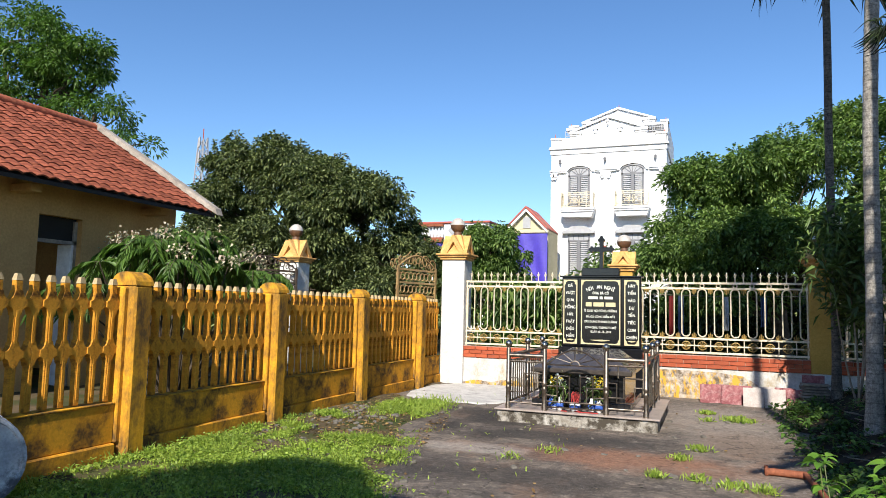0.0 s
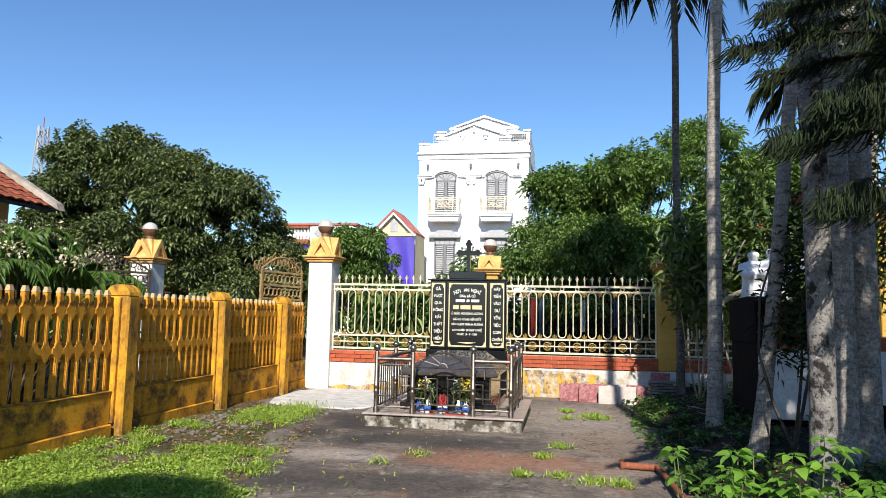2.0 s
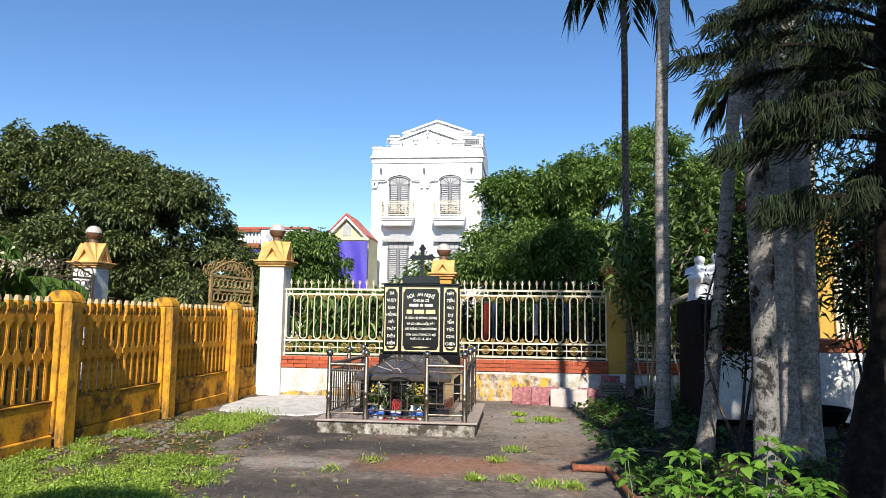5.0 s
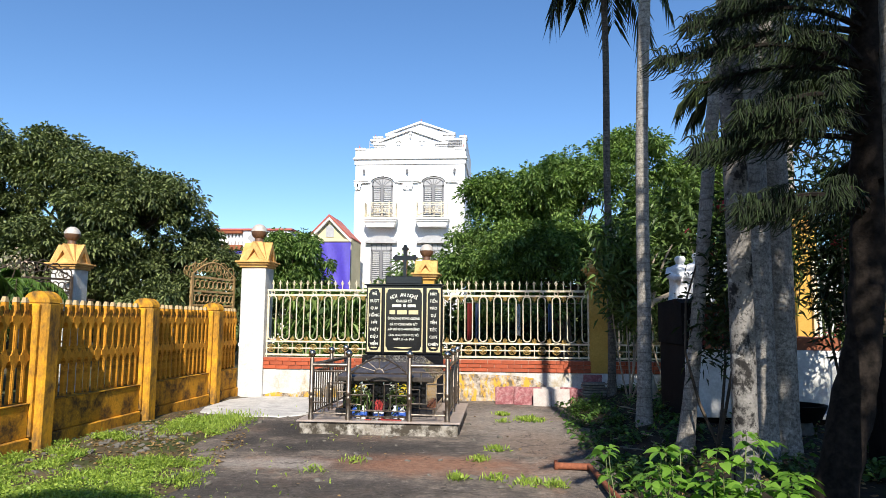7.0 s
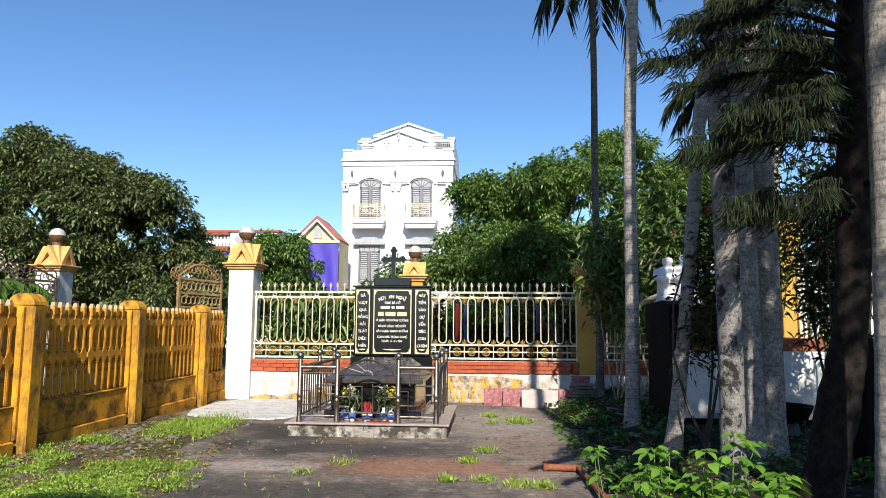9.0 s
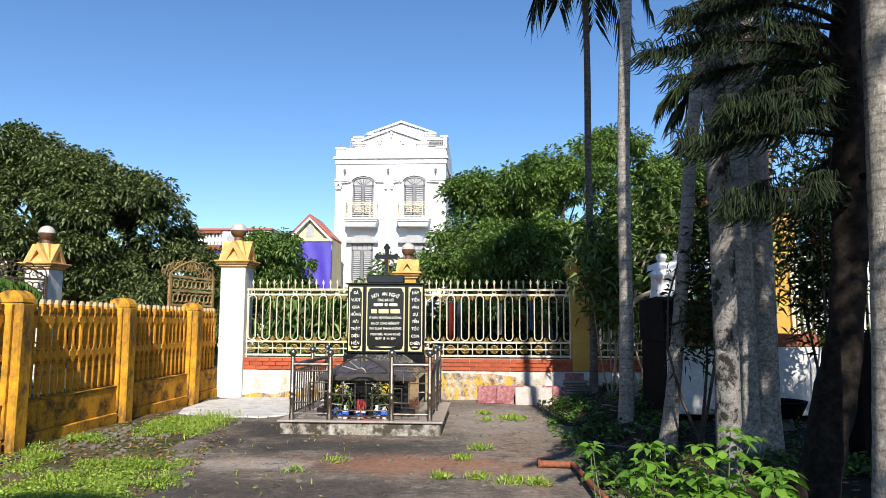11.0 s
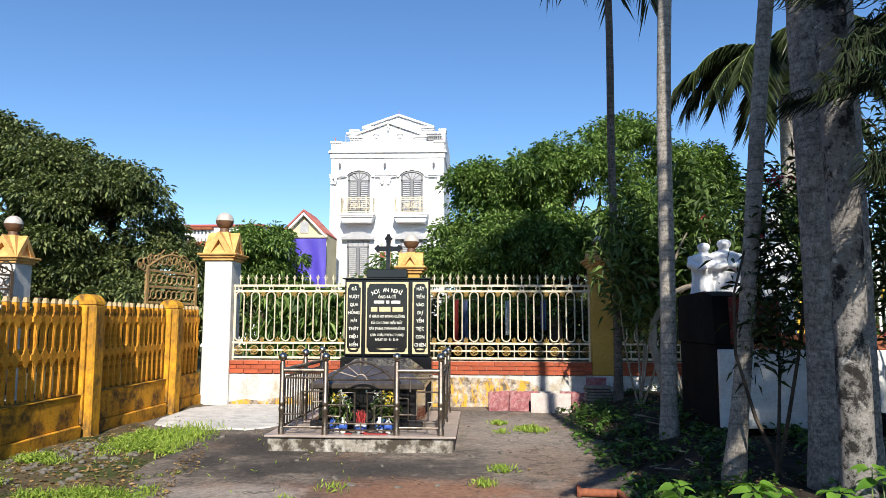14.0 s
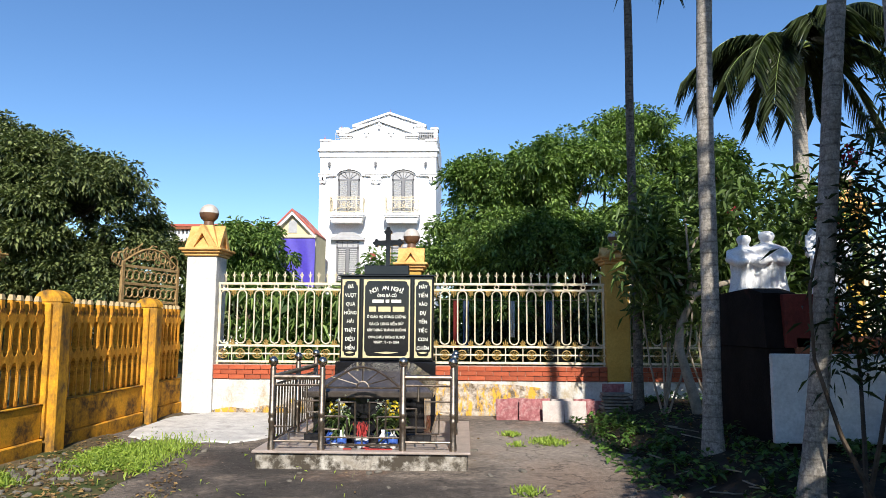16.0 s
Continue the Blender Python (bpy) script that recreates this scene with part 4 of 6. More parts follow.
    for s in (-1, 1):
        part("key_pattern_bar", Geo().tube([(s * 0.37, 0, 0.20), (s * 0.23, 0, 0.20), (s * 0.23, 0, 0.46), (s * 0.07, 0, 0.46), (s * 0.07, 0, 0.14), (s * 0.15, 0, 0.14), (s * 0.15, 0, 0.32), (s * 0.37, 0, 0.32)], 0.012, 6), M_STEEL, r)
    part("rail", Geo().tube([(-0.37, 0, 0.12), (0.37, 0, 0.12)], 0.010, 6), M_STEEL, r)
    part("bar", Geo().tube([(0, 0, 0.05), (0, 0, 0.14)], 0.009, 6), M_STEEL, r)

    # black granite tomb with a shallow ridged lid
    b = thing("tomb", GX, GY + 0.45, zt, "polished black granite tomb with a low hipped lid", "tomb")
    part("plinth", Geo().box(-0.66, 0.66, 0.0, 1.55, 0, 0.10, 0.01), M_GRANITE, b)
    part("body", Geo().box(-0.58, 0.58, 0.08, 1.5, 0.10, 0.46, 0.008), M_GRANITE, b)
    for x0, x1 in ((-0.50, -0.24), (0.24, 0.50)):
        part("front_panel", Geo().box(x0, x1, 0.06, 0.08, 0.14, 0.42, 0.006), M_GRANITE, b)
    lid = Geo().box(-0.68, 0.68, -0.02, 1.55, 0.46, 0.53, 0.012)
    lid.add([(-0.66, 0.0, 0.53), (0.66, 0.0, 0.53), (0.66, 1.53, 0.53), (-0.66, 1.53, 0.53), (-0.36, 0.55, 0.70), (0.36, 0.55, 0.70), (0.36, 1.4, 0.75), (-0.36, 1.4, 0.75)],
            [(0, 1, 5, 4), (1, 2, 6, 5), (2, 3, 7, 6), (3, 0, 4, 7), (4, 5, 6, 7)])
    part("lid", lid, M_LID, b, "sloping polished lid")

    # headstone of three panels with cap and cross
    h = thing("headstone", GX - 0.1, GY + 3.02, 0.0, "black granite triptych headstone with gilt borders and a cross", "headstone")
    part("pedestal", Geo().box(-0.70, 0.70, -0.12, 0.2, 0.0, 0.88, 0.01), M_GRANITE, h)
    xs = ((-0.655, -0.375, 12), (-0.35, 0.35, 0), (0.375, 0.655, -12))
    part("backing", Geo().box(-0.665, 0.665, 0.0, 0.14, 0.88, 2.075, 0.008), M_GRANITE, h)
    for x0, x1, _ in xs:
        pn = part("panel", Geo().box(x0, x1, -0.03, 0.0, 0.90, 2.06, 0.006), M_GRANITE, h)
        z0, z1, yb = 0.93, 2.03, -0.034
        w = x1 - x0
        fr = Geo()
        e, q = 0.022, 0.020
        fr.box(x0 + q, x1 - q, yb, -0.029, z0, z0 + e).box(x0 + q, x1 - q, yb, -0.029, z1 - e, z1)
        fr.box(x0 + q, x0 + q + e * 0.8, yb, -0.029, z0 + e, z1 - e).box(x1 - q - e * 0.8, x1 - q, yb, -0.029, z0 + e, z1 - e)
        for sx, xc in ((1, x0 + q + e * 0.8), (-1, x1 - q - e * 0.8)):
            for sz, zc in ((1, z0 + e), (-1, z1 - e)):
                fr.prism([(xc, zc), (xc + sx * 0.055, zc), (xc + sx * 0.025, zc + sz * 0.02), (xc + sx * 0.02, zc + sz * 0.055), (xc, zc + sz * 0.07)][::sx * sz], yb, -0.029)
        part("gilt_border", fr, M_GOLDLET, pn, "gilt ornamental border")
        orn = Geo()
        xm = (x0 + x1) / 2
        orn.prism([(xm - w * 0.24, z0 + 0.075), (xm - w * 0.1, z0 + 0.06), (xm, z0 + 0.055), (xm + w * 0.1, z0 + 0.06), (xm + w * 0.24, z0 + 0.075), (xm, z0 + 0.085)], yb, -0.029)
        part("ornament", orn, M_GOLDLET, pn)
    side = (("ĐÃ", "VƯỢT", "QUA", "HỒNG", "HẢI", "THẬT", "DIỆU", "HIỀN"), ("HÃY", "TIẾN", "VÀO", "DỰ", "YẾN", "TIỆC", "CON", "CHIÊN"))
    for words, xm in zip(side, (-0.515, 0.515)):
        for i, wd in enumerate(words):
            ob = part("inscription", text_mesh(wd, 0.070, 0.86), M_WHITELET, h)
            ob.matrix_basis = pose(xm, -0.033, 1.925 - i * 0.123)
    mid = (("ÔNG BÀ CỐ", 0.062, 1.80), ("Ở GIÁO HỌ ĐÔNG CƯỜNG", 0.055, 1.50), ("ĐÃ CÓ CÔNG HIẾN ĐẤT", 0.053, 1.40), ("XÂY DỰNG THÁNH ĐƯỜNG", 0.053, 1.315), ("CON CHÁU TRÙNG TU MỘ", 0.052, 1.215),
           ("NGÀY: 15 - 8 - 2014", 0.052, 1.145))
    for wd, s, z in mid:
        ob = part("inscription", text_mesh(wd, s, 0.80), M_WHITELET, h)
        ob.matrix_basis = pose(0, -0.033, z)
    for i, ch in enumerate("NƠI AN NGHỈ"):
        u = (i - 5) / 5
        if ch != " ":
            ob = part("inscription", text_mesh(ch, 0.085, 0.9), M_WHITELET, h)
            ob.matrix_basis = pose(u * 0.215, -0.033, 1.905 - 0.045 * u * u, 0, 22 * u, 0)
    for a, b in ((-0.205, -0.045), (-0.015, 0.035), (0.065, 0.205)):
        part("inscription_bar", Geo().box(a, b, -0.036, -0.029, 1.70, 1.745), M_WHITELET, h)
    for a, b in ((-0.25, -0.15), (-0.12, 0.055), (0.085, 0.25)):
        part("inscription_bar", Geo().box(a, b, -0.037, -0.029, 1.575, 1.645), M_GOLDLET, h)
    part("cap", Geo().box(-0.70, 0.70, -0.05, 0.18, 2.075, 2.10, 0.006).box(-0.33, 0.31, -0.02, 0.15, 2.10, 2.235, 0.01), M_GRANITE, h)
    cr = Geo()
    pts = [(-0.03, 2.235), (0.03, 2.235), (0.03, 2.52), (0.14, 2.525), (0.155, 2.50), (0.185, 2.505), (0.19, 2.53), (0.22, 2.55), (0.22, 2.57), (0.19, 2.59), (0.185, 2.615), (0.155, 2.62), (0.14, 2.595), (0.03, 2.60),
           (0.035, 2.69), (0.055, 2.70), (0.06, 2.73), (0.035, 2.75), (0.02, 2.79)]
    pts = pts + [(-x, z) for x, z in reversed(pts[2:])]
    cr.prism(pts, 0.03, 0.10)
    part("cross", cr, M_GRANITE, h, "black stone cross with trefoil ends")


grave()


def vase(x, y, z, seed, flower):
    rng = np.random.default_rng(seed)
    t = thing("flower_vase", x, y, z, "white porcelain vase with wilting flowers on the grave", "vase", "grave vases")
    part("body", Geo().lathe([(0.028, 0), (0.045, 0.03), (0.05, 0.07), (0.04, 0.11), (0.02, 0.14), (0.028, 0.17), (0.026, 0.172), (0.018, 0.14)], 14), M_PORC, t, "", 60)
    part("glaze_band", Geo().lathe([(0.049, 0.045), (0.0525, 0.07), (0.048, 0.095)], 14), M_PORCB, t, "blue glazed pattern", 60)
    n = 60
    P = np.array([0, 0, 0.27]) + rng.normal(size=(n, 3)) * np.array([0.05, 0.04, 0.06])
    part("foliage", cloud_mesh("foliage", *leaves(rng, P, rng.normal(size=(n, 3)) + np.array([0, 0, 0.5]), 0.12, 0.02, droop=0.5), M_LEAFF), M_LEAFF, t)
    n = 45
    P = np.array([0, -0.01, 0.37]) + rng.normal(size=(n, 3)) * np.array([0.05, 0.03, 0.05])
    part("blossoms", cloud_mesh("blossoms", *leaves(rng, P, rng.normal(size=(n, 3)), 0.04, 0.03), flower), flower, t)


gz = 0.175
for x, s, fl in ((-0.30, 1, M_YFLOWER), (-0.22, 2, M_WFLOWER), (0.19, 3, M_WFLOWER), (0.29, 4, M_YFLOWER)):
    vase(GX + x, GY + 0.20 + 0.05 * (s % 2), gz, s, fl)
for x, s in ((-0.345, 0.8), (0.235, 0.8)):
    t = thing("jar", GX + x, GY + 0.30, gz, "dark blue porcelain jar on the grave", "jar", "grave jars")
    part("body", Geo().lathe([(0.03, 0), (0.055, 0.04), (0.055, 0.1), (0.03, 0.15), (0.035, 0.165)], 12), M_PORCB, t, "", 60)
t = thing("incense_bowl", GX - 0.02, GY + 0.18, gz, "white porcelain bowl full of red incense sticks", "bowl")
part("bowl", Geo().lathe([(0.04, 0), (0.045, 0.01), (0.07, 0.05), (0.075, 0.10), (0.068, 0.105), (0.06, 0.09)], 16), M_PORC, t, "", 60)
part("glaze_band", Geo().lathe([(0.066, 0.035), (0.0745, 0.055), (0.0765, 0.08)], 16), M_PORCB, t, "blue glazed pattern", 60)
g = Geo()
irng = np.random.default_rng(4)
for _ in range(45):
    a, b = irng.normal(size=2) * 0.022, irng.normal(size=2) * 0.04
    g.tube([(a[0], a[1], 0.08), (b[0], b[1], 0.23 + irng.uniform(-0.04, 0.03))], 0.0028, 3)
part("incense_sticks", g, M_INCENSE, t, "bundle of red incense sticks")
g = Geo()
for k in range(7):
    x, y = irng.uniform(-0.3, 0.3), irng.uniform(0.08, 0.16)
    g.box(x - 0.04, x + 0.04, y - 0.02, y + 0.02, 0, 0.012, 0.003)
solid("paper_scraps", g, M_INCENSE, "scattered red paper scraps on the grave floor", "litter", kind="stuff", at=(GX, GY, gz))

# tiles leaning against the wall
tile = Geo().box(-0.155, 0.155, -0.012, 0.012, 0, 0.31, 0.004)
for x, y, mat, lean, nm in ((1.33, 15.75, M_SLABR, 12, "red"), (1.66, 15.72, M_SLABR, 13, "red"), (1.99, 15.55, M_SLABW, 17, "pale"), (2.31, 15.53, M_SLABW, 17, "pale"), (2.64, 15.62, M_SLABR, 14, "red"),
                            (1.50, 15.83, M_SLABR, 10, "red"), (1.83, 15.82, M_SLABR, 10, "red"), (2.16, 15.80, M_SLABW, 10, "pale"), (2.48, 15.82, M_SLABR, 10, "red")):
    ob = solid("floor_tile", tile, mat, "loose red cement tile leaning on the wall" if nm == "red" else "loose dusty pale tile leaning on the wall", "tile", "leaning tiles")
    ob.matrix_basis = pose(x + 0.63, y, 0.0, -lean, (x * 7) % 3 - 1.5, (x * 13) % 6 - 3)

# ---- white three-storey house behind ----
BX0, BX1, BY = -6.92, -0.28, 44.0


def villa():
    t = thing("white_house", (BX0 + BX1) / 2, BY, 0, "white three-storey villa with arched windows, balconies and stepped gable", "house")
    w = (BX1 - BX0) / 2
    part("wall", Geo().box(-w, w, 0, 9, -0.2, 10.9, 0.02), M_HOUSE_W, t)
    c = Geo().box(-w - 0.05, w + 0.05, -0.06, 0.5, 10.9, 11.2, 0.01).box(-w - 0.14, w + 0.14, -0.16, 0.5, 11.2, 11.30, 0.02).box(-w - 0.09, w + 0.09, -0.1, 0.5, 11.30, 11.38, 0.01)
    c.box(-w, w, 0.0, 0.4, 11.38, 11.9)
    part("cornice", c, M_HOUSE_W, t, "white moulded cornice")
    for x in (-w + 0.29, w - 0.29):
        part("pedestal", Geo().box(x - 0.29, x + 0.29, -0.05, 0.45, 11.38, 11.78).box(x - 0.34, x + 0.34, -0.1, 0.5, 11.78, 11.93, 0.03), M_HOUSE_W, t, "square parapet pedestal")

    def gable(y0, y1, xm, half, ze, za, zb, ret):
        """A pediment with raked mouldings and short returns."""
        g = Geo().prism([(xm - half + 0.06, zb), (xm + half - 0.06, zb), (xm + half - 0.06, ze), (xm, za - 0.12), (xm - half + 0.06, ze)], y0, y1)
        g.prism([(xm - half - 0.05, ze), (xm, za - 0.13), (xm + half + 0.05, ze), (xm + half + 0.05, ze + 0.10), (xm, za), (xm - half - 0.05, ze + 0.10)], y0 - 0.13, y1)
        for q in (-1, 1):
            a, b = sorted((xm + q * half, xm + q * (half - ret)))
            g.box(a - 0.05, b + 0.05, y0 - 0.16, y1, ze - 0.05, ze + 0.10, 0.02).box(a, b, y0 - 0.1, y1, ze - 0.16, ze - 0.05, 0.02).box(a + 0.04, b - 0.04, y0 - 0.05, y1, ze - 0.3, ze - 0.16)
        return g
    part("parapet_gable", gable(0.1, 0.5, 0.02, 2.25, 12.15, 13.12, 11.85, 0.7), M_HOUSE_W, t, "lower white pediment over the parapet")
    part("roof_gable", gable(1.5, 2.0, 0.45, 2.15, 13.1, 13.98, 12.7, 0.7), M_HOUSE_W, t, "upper white pediment over the roof terrace")
    for x in (-0.7, 0.72):
        part("console", Geo().box(x - 0.16, x + 0.16, 0.0, 0.1, 12.33, 12.4).box(x - 0.09, x + 0.09, 0.03, 0.1, 12.12, 12.33), M_HOUSE_W, t)
    part("pendant", Geo().lathe([(0.02, 0), (0.07, 0.08), (0.05, 0.2), (0.1, 0.28), (0.04, 0.42)], 8, pose(0.02, 0.02, 12.5)), M_HOUSE_W, t)
    # dark grey here paints the shade under the roof slab
    part("top_storey", Geo().box(-2.75, 3.1, 4.0, 8, 11.2, 12.7), M_SHUTD, t, "terrace back wall coloured dark for its shade")
    part("terrace_canopy", Geo().box(-2.72, 3.34, 1.4, 8.3, 12.72, 12.88, 0.02).box(-2.55, -1.9, 1.35, 2.2, 12.88, 13.02, 0.02).box(2.9, 3.38, 1.35, 2.2, 12.88, 13.02, 0.02), M_HOUSE_W, t, "white roof slab")
    part("terrace_wall", Geo().box(3.12, 3.34, 0.9, 8, 11.2, 12.72), M_HOUSE_W, t)
    for x0, x1 in ((-2.75, -1.6), (2.05, 3.1)):
        r = part("terrace_rail", Geo().box(x0, x1, 1.40, 1.43, 12.36, 12.40).box(x0, x1, 1.40, 1.43, 12.58, 12.62), M_SHUT, t, "thin steel terrace rail")
        for k in range(9):
            x = x0 + (x1 - x0) * k / 8
            part("rail_bar", Geo().box(x - 0.012, x + 0.012, 1.405, 1.425, 11.9 if k in (0, 8) else 12.40, 12.72), M_SHUT, r)
    for x, z, hh, y in ((-w + 0.2, 11.93, 0.3, 0.2), (-2.45, 13.02, 0.22, 1.8), (0.45, 13.98, 0.26, 1.8), (3.2, 13.02, 0.22, 1.8), (w - 0.1, 11.93, 0.25, 0.2)):
        part("lightning_tip", Geo().lathe([(0.07, 0), (0.05, 0.08), (0.02, 0.14), (0.01, hh)], 6, pose(x, y, z)), M_REDTRIM, t)
    part("lightning_tip", Geo().lathe([(0.05, 0), (0.03, 0.1), (0.005, 0.36)], 6, pose(0.02, 0.3, 13.1)), M_SHUTD, t, "small dark spike")

    scroll = shared(Geo().tube([((0.35 + 0.065 * a) * math.cos(a * 0.75), 0, (0.35 + 0.065 * a) * math.sin(a * 0.75)) for a in range(11)], 0.17, 4), "scroll", M_GOLD)
    stub = shared(Geo().box(-0.01, 0.01, -0.01, 0.01, -0.07, 0.07), "rail_bar", M_GOLD)
    slat = shared(Geo().box(-0.2, 0.2, -0.012, 0.012, -0.036, 0.036), "slat", M_LOUVRE)
    for wx in (-1.63, 1.45):
        for upper, z0, z1 in ((True, 7.55, 9.78), (False, 3.4, 6.05)):
            hw = 0.64
            arc = lambda a, h, n=14: [(wx + a * math.cos(math.pi * k / n), z1 + h * math.sin(math.pi * k / n)) for k in range(n + 1)]
            prof = [(wx + hw, z0)] + (arc(hw, 0.3) if upper else [(wx + hw, z1), (wx - hw, z1)]) + [(wx - hw, z0)]
            win = part("window", Geo().prism(prof, -0.03, 0.02), M_GLASS, t, "grey louvred window")
            fr = Geo()
            zt = z1 - 0.42 + (0.15 if upper else 0)
            for x in (wx - hw, wx + hw - 0.1):
                fr.box(x, x + 0.1, -0.09, -0.03, z0, z1)
            fr.box(wx - 0.09, wx + 0.09, -0.09, -0.03, z0, zt).box(wx - hw, wx + hw, -0.09, -0.03, zt, zt + 0.09)
            if upper:
                fr.tube([(x * 0.97 + wx * 0.03, -0.06, z - 0.02) for x, z in arc(hw, 0.3)], 0.045, 5)
                for a in (35, 65, 90, 115, 145):
                    ca, sa = math.cos(radians(a)), math.sin(radians(a))
                    fr.tube([(wx + 0.08 * ca, -0.06, zt + 0.08), (wx + 0.6 * ca, -0.06, z1 + 0.26 * sa)], 0.022, 4)
            else:
                for x in (wx - 0.3, wx, wx + 0.3):
                    fr.box(x - 0.02, x + 0.02, -0.08, -0.03, zt + 0.09, z1)
            part("frame", fr, M_SHUTD, win, "dark grey frame")
            part("fanlight", Geo().prism([(wx + hw - 0.1, zt + 0.09)] + (arc(hw - 0.1, 0.22) if upper else [(wx + hw - 0.1, z1), (wx - hw + 0.1, z1)]) + [(wx - hw + 0.1, zt + 0.09)], -0.05, -0.035), M_SHUT, win, "pale fanlight")
            n = int((zt - z0) / 0.115)
            for q in (-1, 1):
                for k in range(n):
                    piece("slat", slat, win, wx + q * 0.315, -0.055, z0 + 0.1 + k * 0.115, 28, 0, 0)
            if upper:
                mo = Geo().prism(arc(hw + 0.24, 0.48) + arc(hw + 0.08, 0.36)[::-1], -0.13, 0.0)
                mo.box(wx - hw - 0.12, wx - hw, -0.06, 0, z0, z1).box(wx + hw, wx + hw + 0.12, -0.06, 0, z0, z1).box(wx - 0.1, wx + 0.1, -0.17, 0, z1 + 0.36, z1 + 0.62, 0.02)
                part("arch_moulding", mo, M_HOUSE_W, win, "white arch moulding")
            else:
                part("lintel", Geo().box(wx - 0.95, wx + 0.95, -0.3, 0, z1 + 0.05, z1 + 0.2).prism([(wx - 0.85, z1 + 0.2), (wx + 0.85, z1 + 0.2), (wx + 0.4, z1 + 0.5), (wx - 0.4, z1 + 0.5)], -0.2, 0), M_SHUT, win, "grey moulded lintel")
        bal = part("balcony", Geo().box(wx - 1.0, wx + 1.0, -0.85, 0, 7.42, 7.56, 0.02).box(wx - 0.95, wx + 0.95, -0.8, 0, 7.32, 7.42).prism([(wx - 0.82, 7.02), (wx + 0.82, 7.02), (wx + 0.93, 7.32), (wx - 0.93, 7.32)], -0.72, 0), M_HOUSE_W, t, "white balcony slab")
        rail = Geo()
        for z in (7.62, 8.28, 8.42):
            rail.box(wx - 0.92, wx + 0.92, -0.80, -0.77, z, z + 0.04)
            for q in (-0.92, 0.89):
                rail.box(wx + q, wx + q + 0.03, -0.80, 0, z, z + 0.04)
        for x in (-0.92, -0.55, 0.55, 0.92):
            rail.box(wx + x - 0.03, wx + x + 0.03, -0.82, -0.75, 7.56, 8.5)
        for k in range(7):
            y = -0.75 + 0.11 * k
            for q in (-0.905, 0.905):
                rail.box(wx + q - 0.012, wx + q + 0.012, y, y + 0.024, 7.6, 8.45)
        rl = part("balustrade", rail, M_GOLD, t, "cream and gold iron balustrade")
        for k, (cx, cz, rr) in enumerate([(0.27 * k, 7.97, 0.15) for k in (-1, 0, 1)] + [(0.135 + 0.27 * k, 7.8 + 0.34 * j, 0.09) for k in (-2, -1, 0, 1) for j in (0, 1)] + [(q * 0.73, 7.8 + 0.3 * j, 0.11) for q in (-1, 1) for j in (0, 1)]):
            piece("scroll", scroll, rl, wx + cx, -0.785, cz, 0, 70 * k, 0, rr)
        for k in range(15):
            piece("rail_bar", stub, rl, wx - 0.5 + k / 14, -0.785, 8.37)
    for x in (-w + 0.2, -0.08, w - 0.2):
        e = 0.2 if x < -1 or x > 1 else 0.3
        pil = Geo().box(x - e, x + e, -0.1, 0, 0.0, 9.3, 0.02).box(x - e - 0.06, x + e + 0.06, -0.16, 0, 9.72, 9.8, 0.01).box(x - e + 0.04, x + e - 0.04, -0.13, 0, 9.3, 9.72)
        for q in (-1, 1):
            for rr, hz in ((0.13, 9.6), (0.09, 9.42)):
                pil.lathe([(0.02, -0.02), (rr * 0.6, 0.0), (rr, 0.04), (rr, 0.12)], 10, pose(x + q * (e - 0.12), -0.1, hz, 90, 0, 0))
        part("pilaster", pil, M_HOUSE_W, t, "white pilaster with scrolled capital")
        a, b = (-w - 0.05, -w + 0.85) if x < -1 else (w - 0.95, w + 0.05) if x > 1 else (-0.72, 0.56)
        part("impost", Geo().box(a, b, -0.2, 0, 9.84, 9.93, 0.01).box(a + 0.04, b - 0.04, -0.14, 0, 9.76, 9.84), M_HOUSE_W, t, "white impost moulding")
    for x in (-w + 0.56, -0.13, w - 0.6):
        part("wall_lamp", Geo().lathe([(0.02, 0), (0.06, 0.1), (0.085, 0.24), (0.03, 0.32)], 8, pose(x, -0.15, 10.28)), M_SHUTD, t, "small dark wall lantern")
    for x in (-3.0, -0.1):
        part("flower_pot", Geo().lathe([(0.12, 0), (0.17, 0.35), (0.19, 0.4)], 10, pose(x, -0.8, 4.9)), M_REDTRIM, t)


villa()

# cream house with a gable and a blue tarpaulin
t = thing("cream_house", -7.38, 40.0, 0, "cream house with small gable, red verge and a blue tarpaulin", "house")
part("wall", Geo().box(-1.0, 1.2, 0, 2.5, -0.2, 5.95, 0.02), M_CREAM, t)
part("gable", Geo().prism([(-1.0, 5.95), (1.2, 5.95), (0.0, 7.05)], 0, 2.5), M_CREAM, t)
for s in (-1, 1):
    part("verge", Geo().prism([(0, 7.1), (s * 1.2, 5.88), (s * 1.2, 5.98), (0, 7.22)][::s], -0.3, 2.6), M_REDTRIM, t, "red roof edge")
    part("verge_board", Geo().prism([(0, 6.92), (s * 1.2, 5.70), (s * 1.2, 5.88), (0, 7.1)][::s], -0.25, 0.1), M_HOUSE_W, t, "white gable board")
part("window", Geo().box(-0.22, 0.22, -0.04, 0.02, 6.0, 6.45).prism([(0.22 * math.cos(math.pi * k / 8), 6.45 + 0.2 * math.sin(math.pi * k / 8)) for k in range(9)], -0.04, 0.02), M_SHUT, t, "small arched window")
part("ledge", Geo().box(-1.1, 1.25, -0.2, 0.1, 5.72, 5.88, 0.02), M_CREAM, t)
g = Geo()
nx, nz = 16, 10
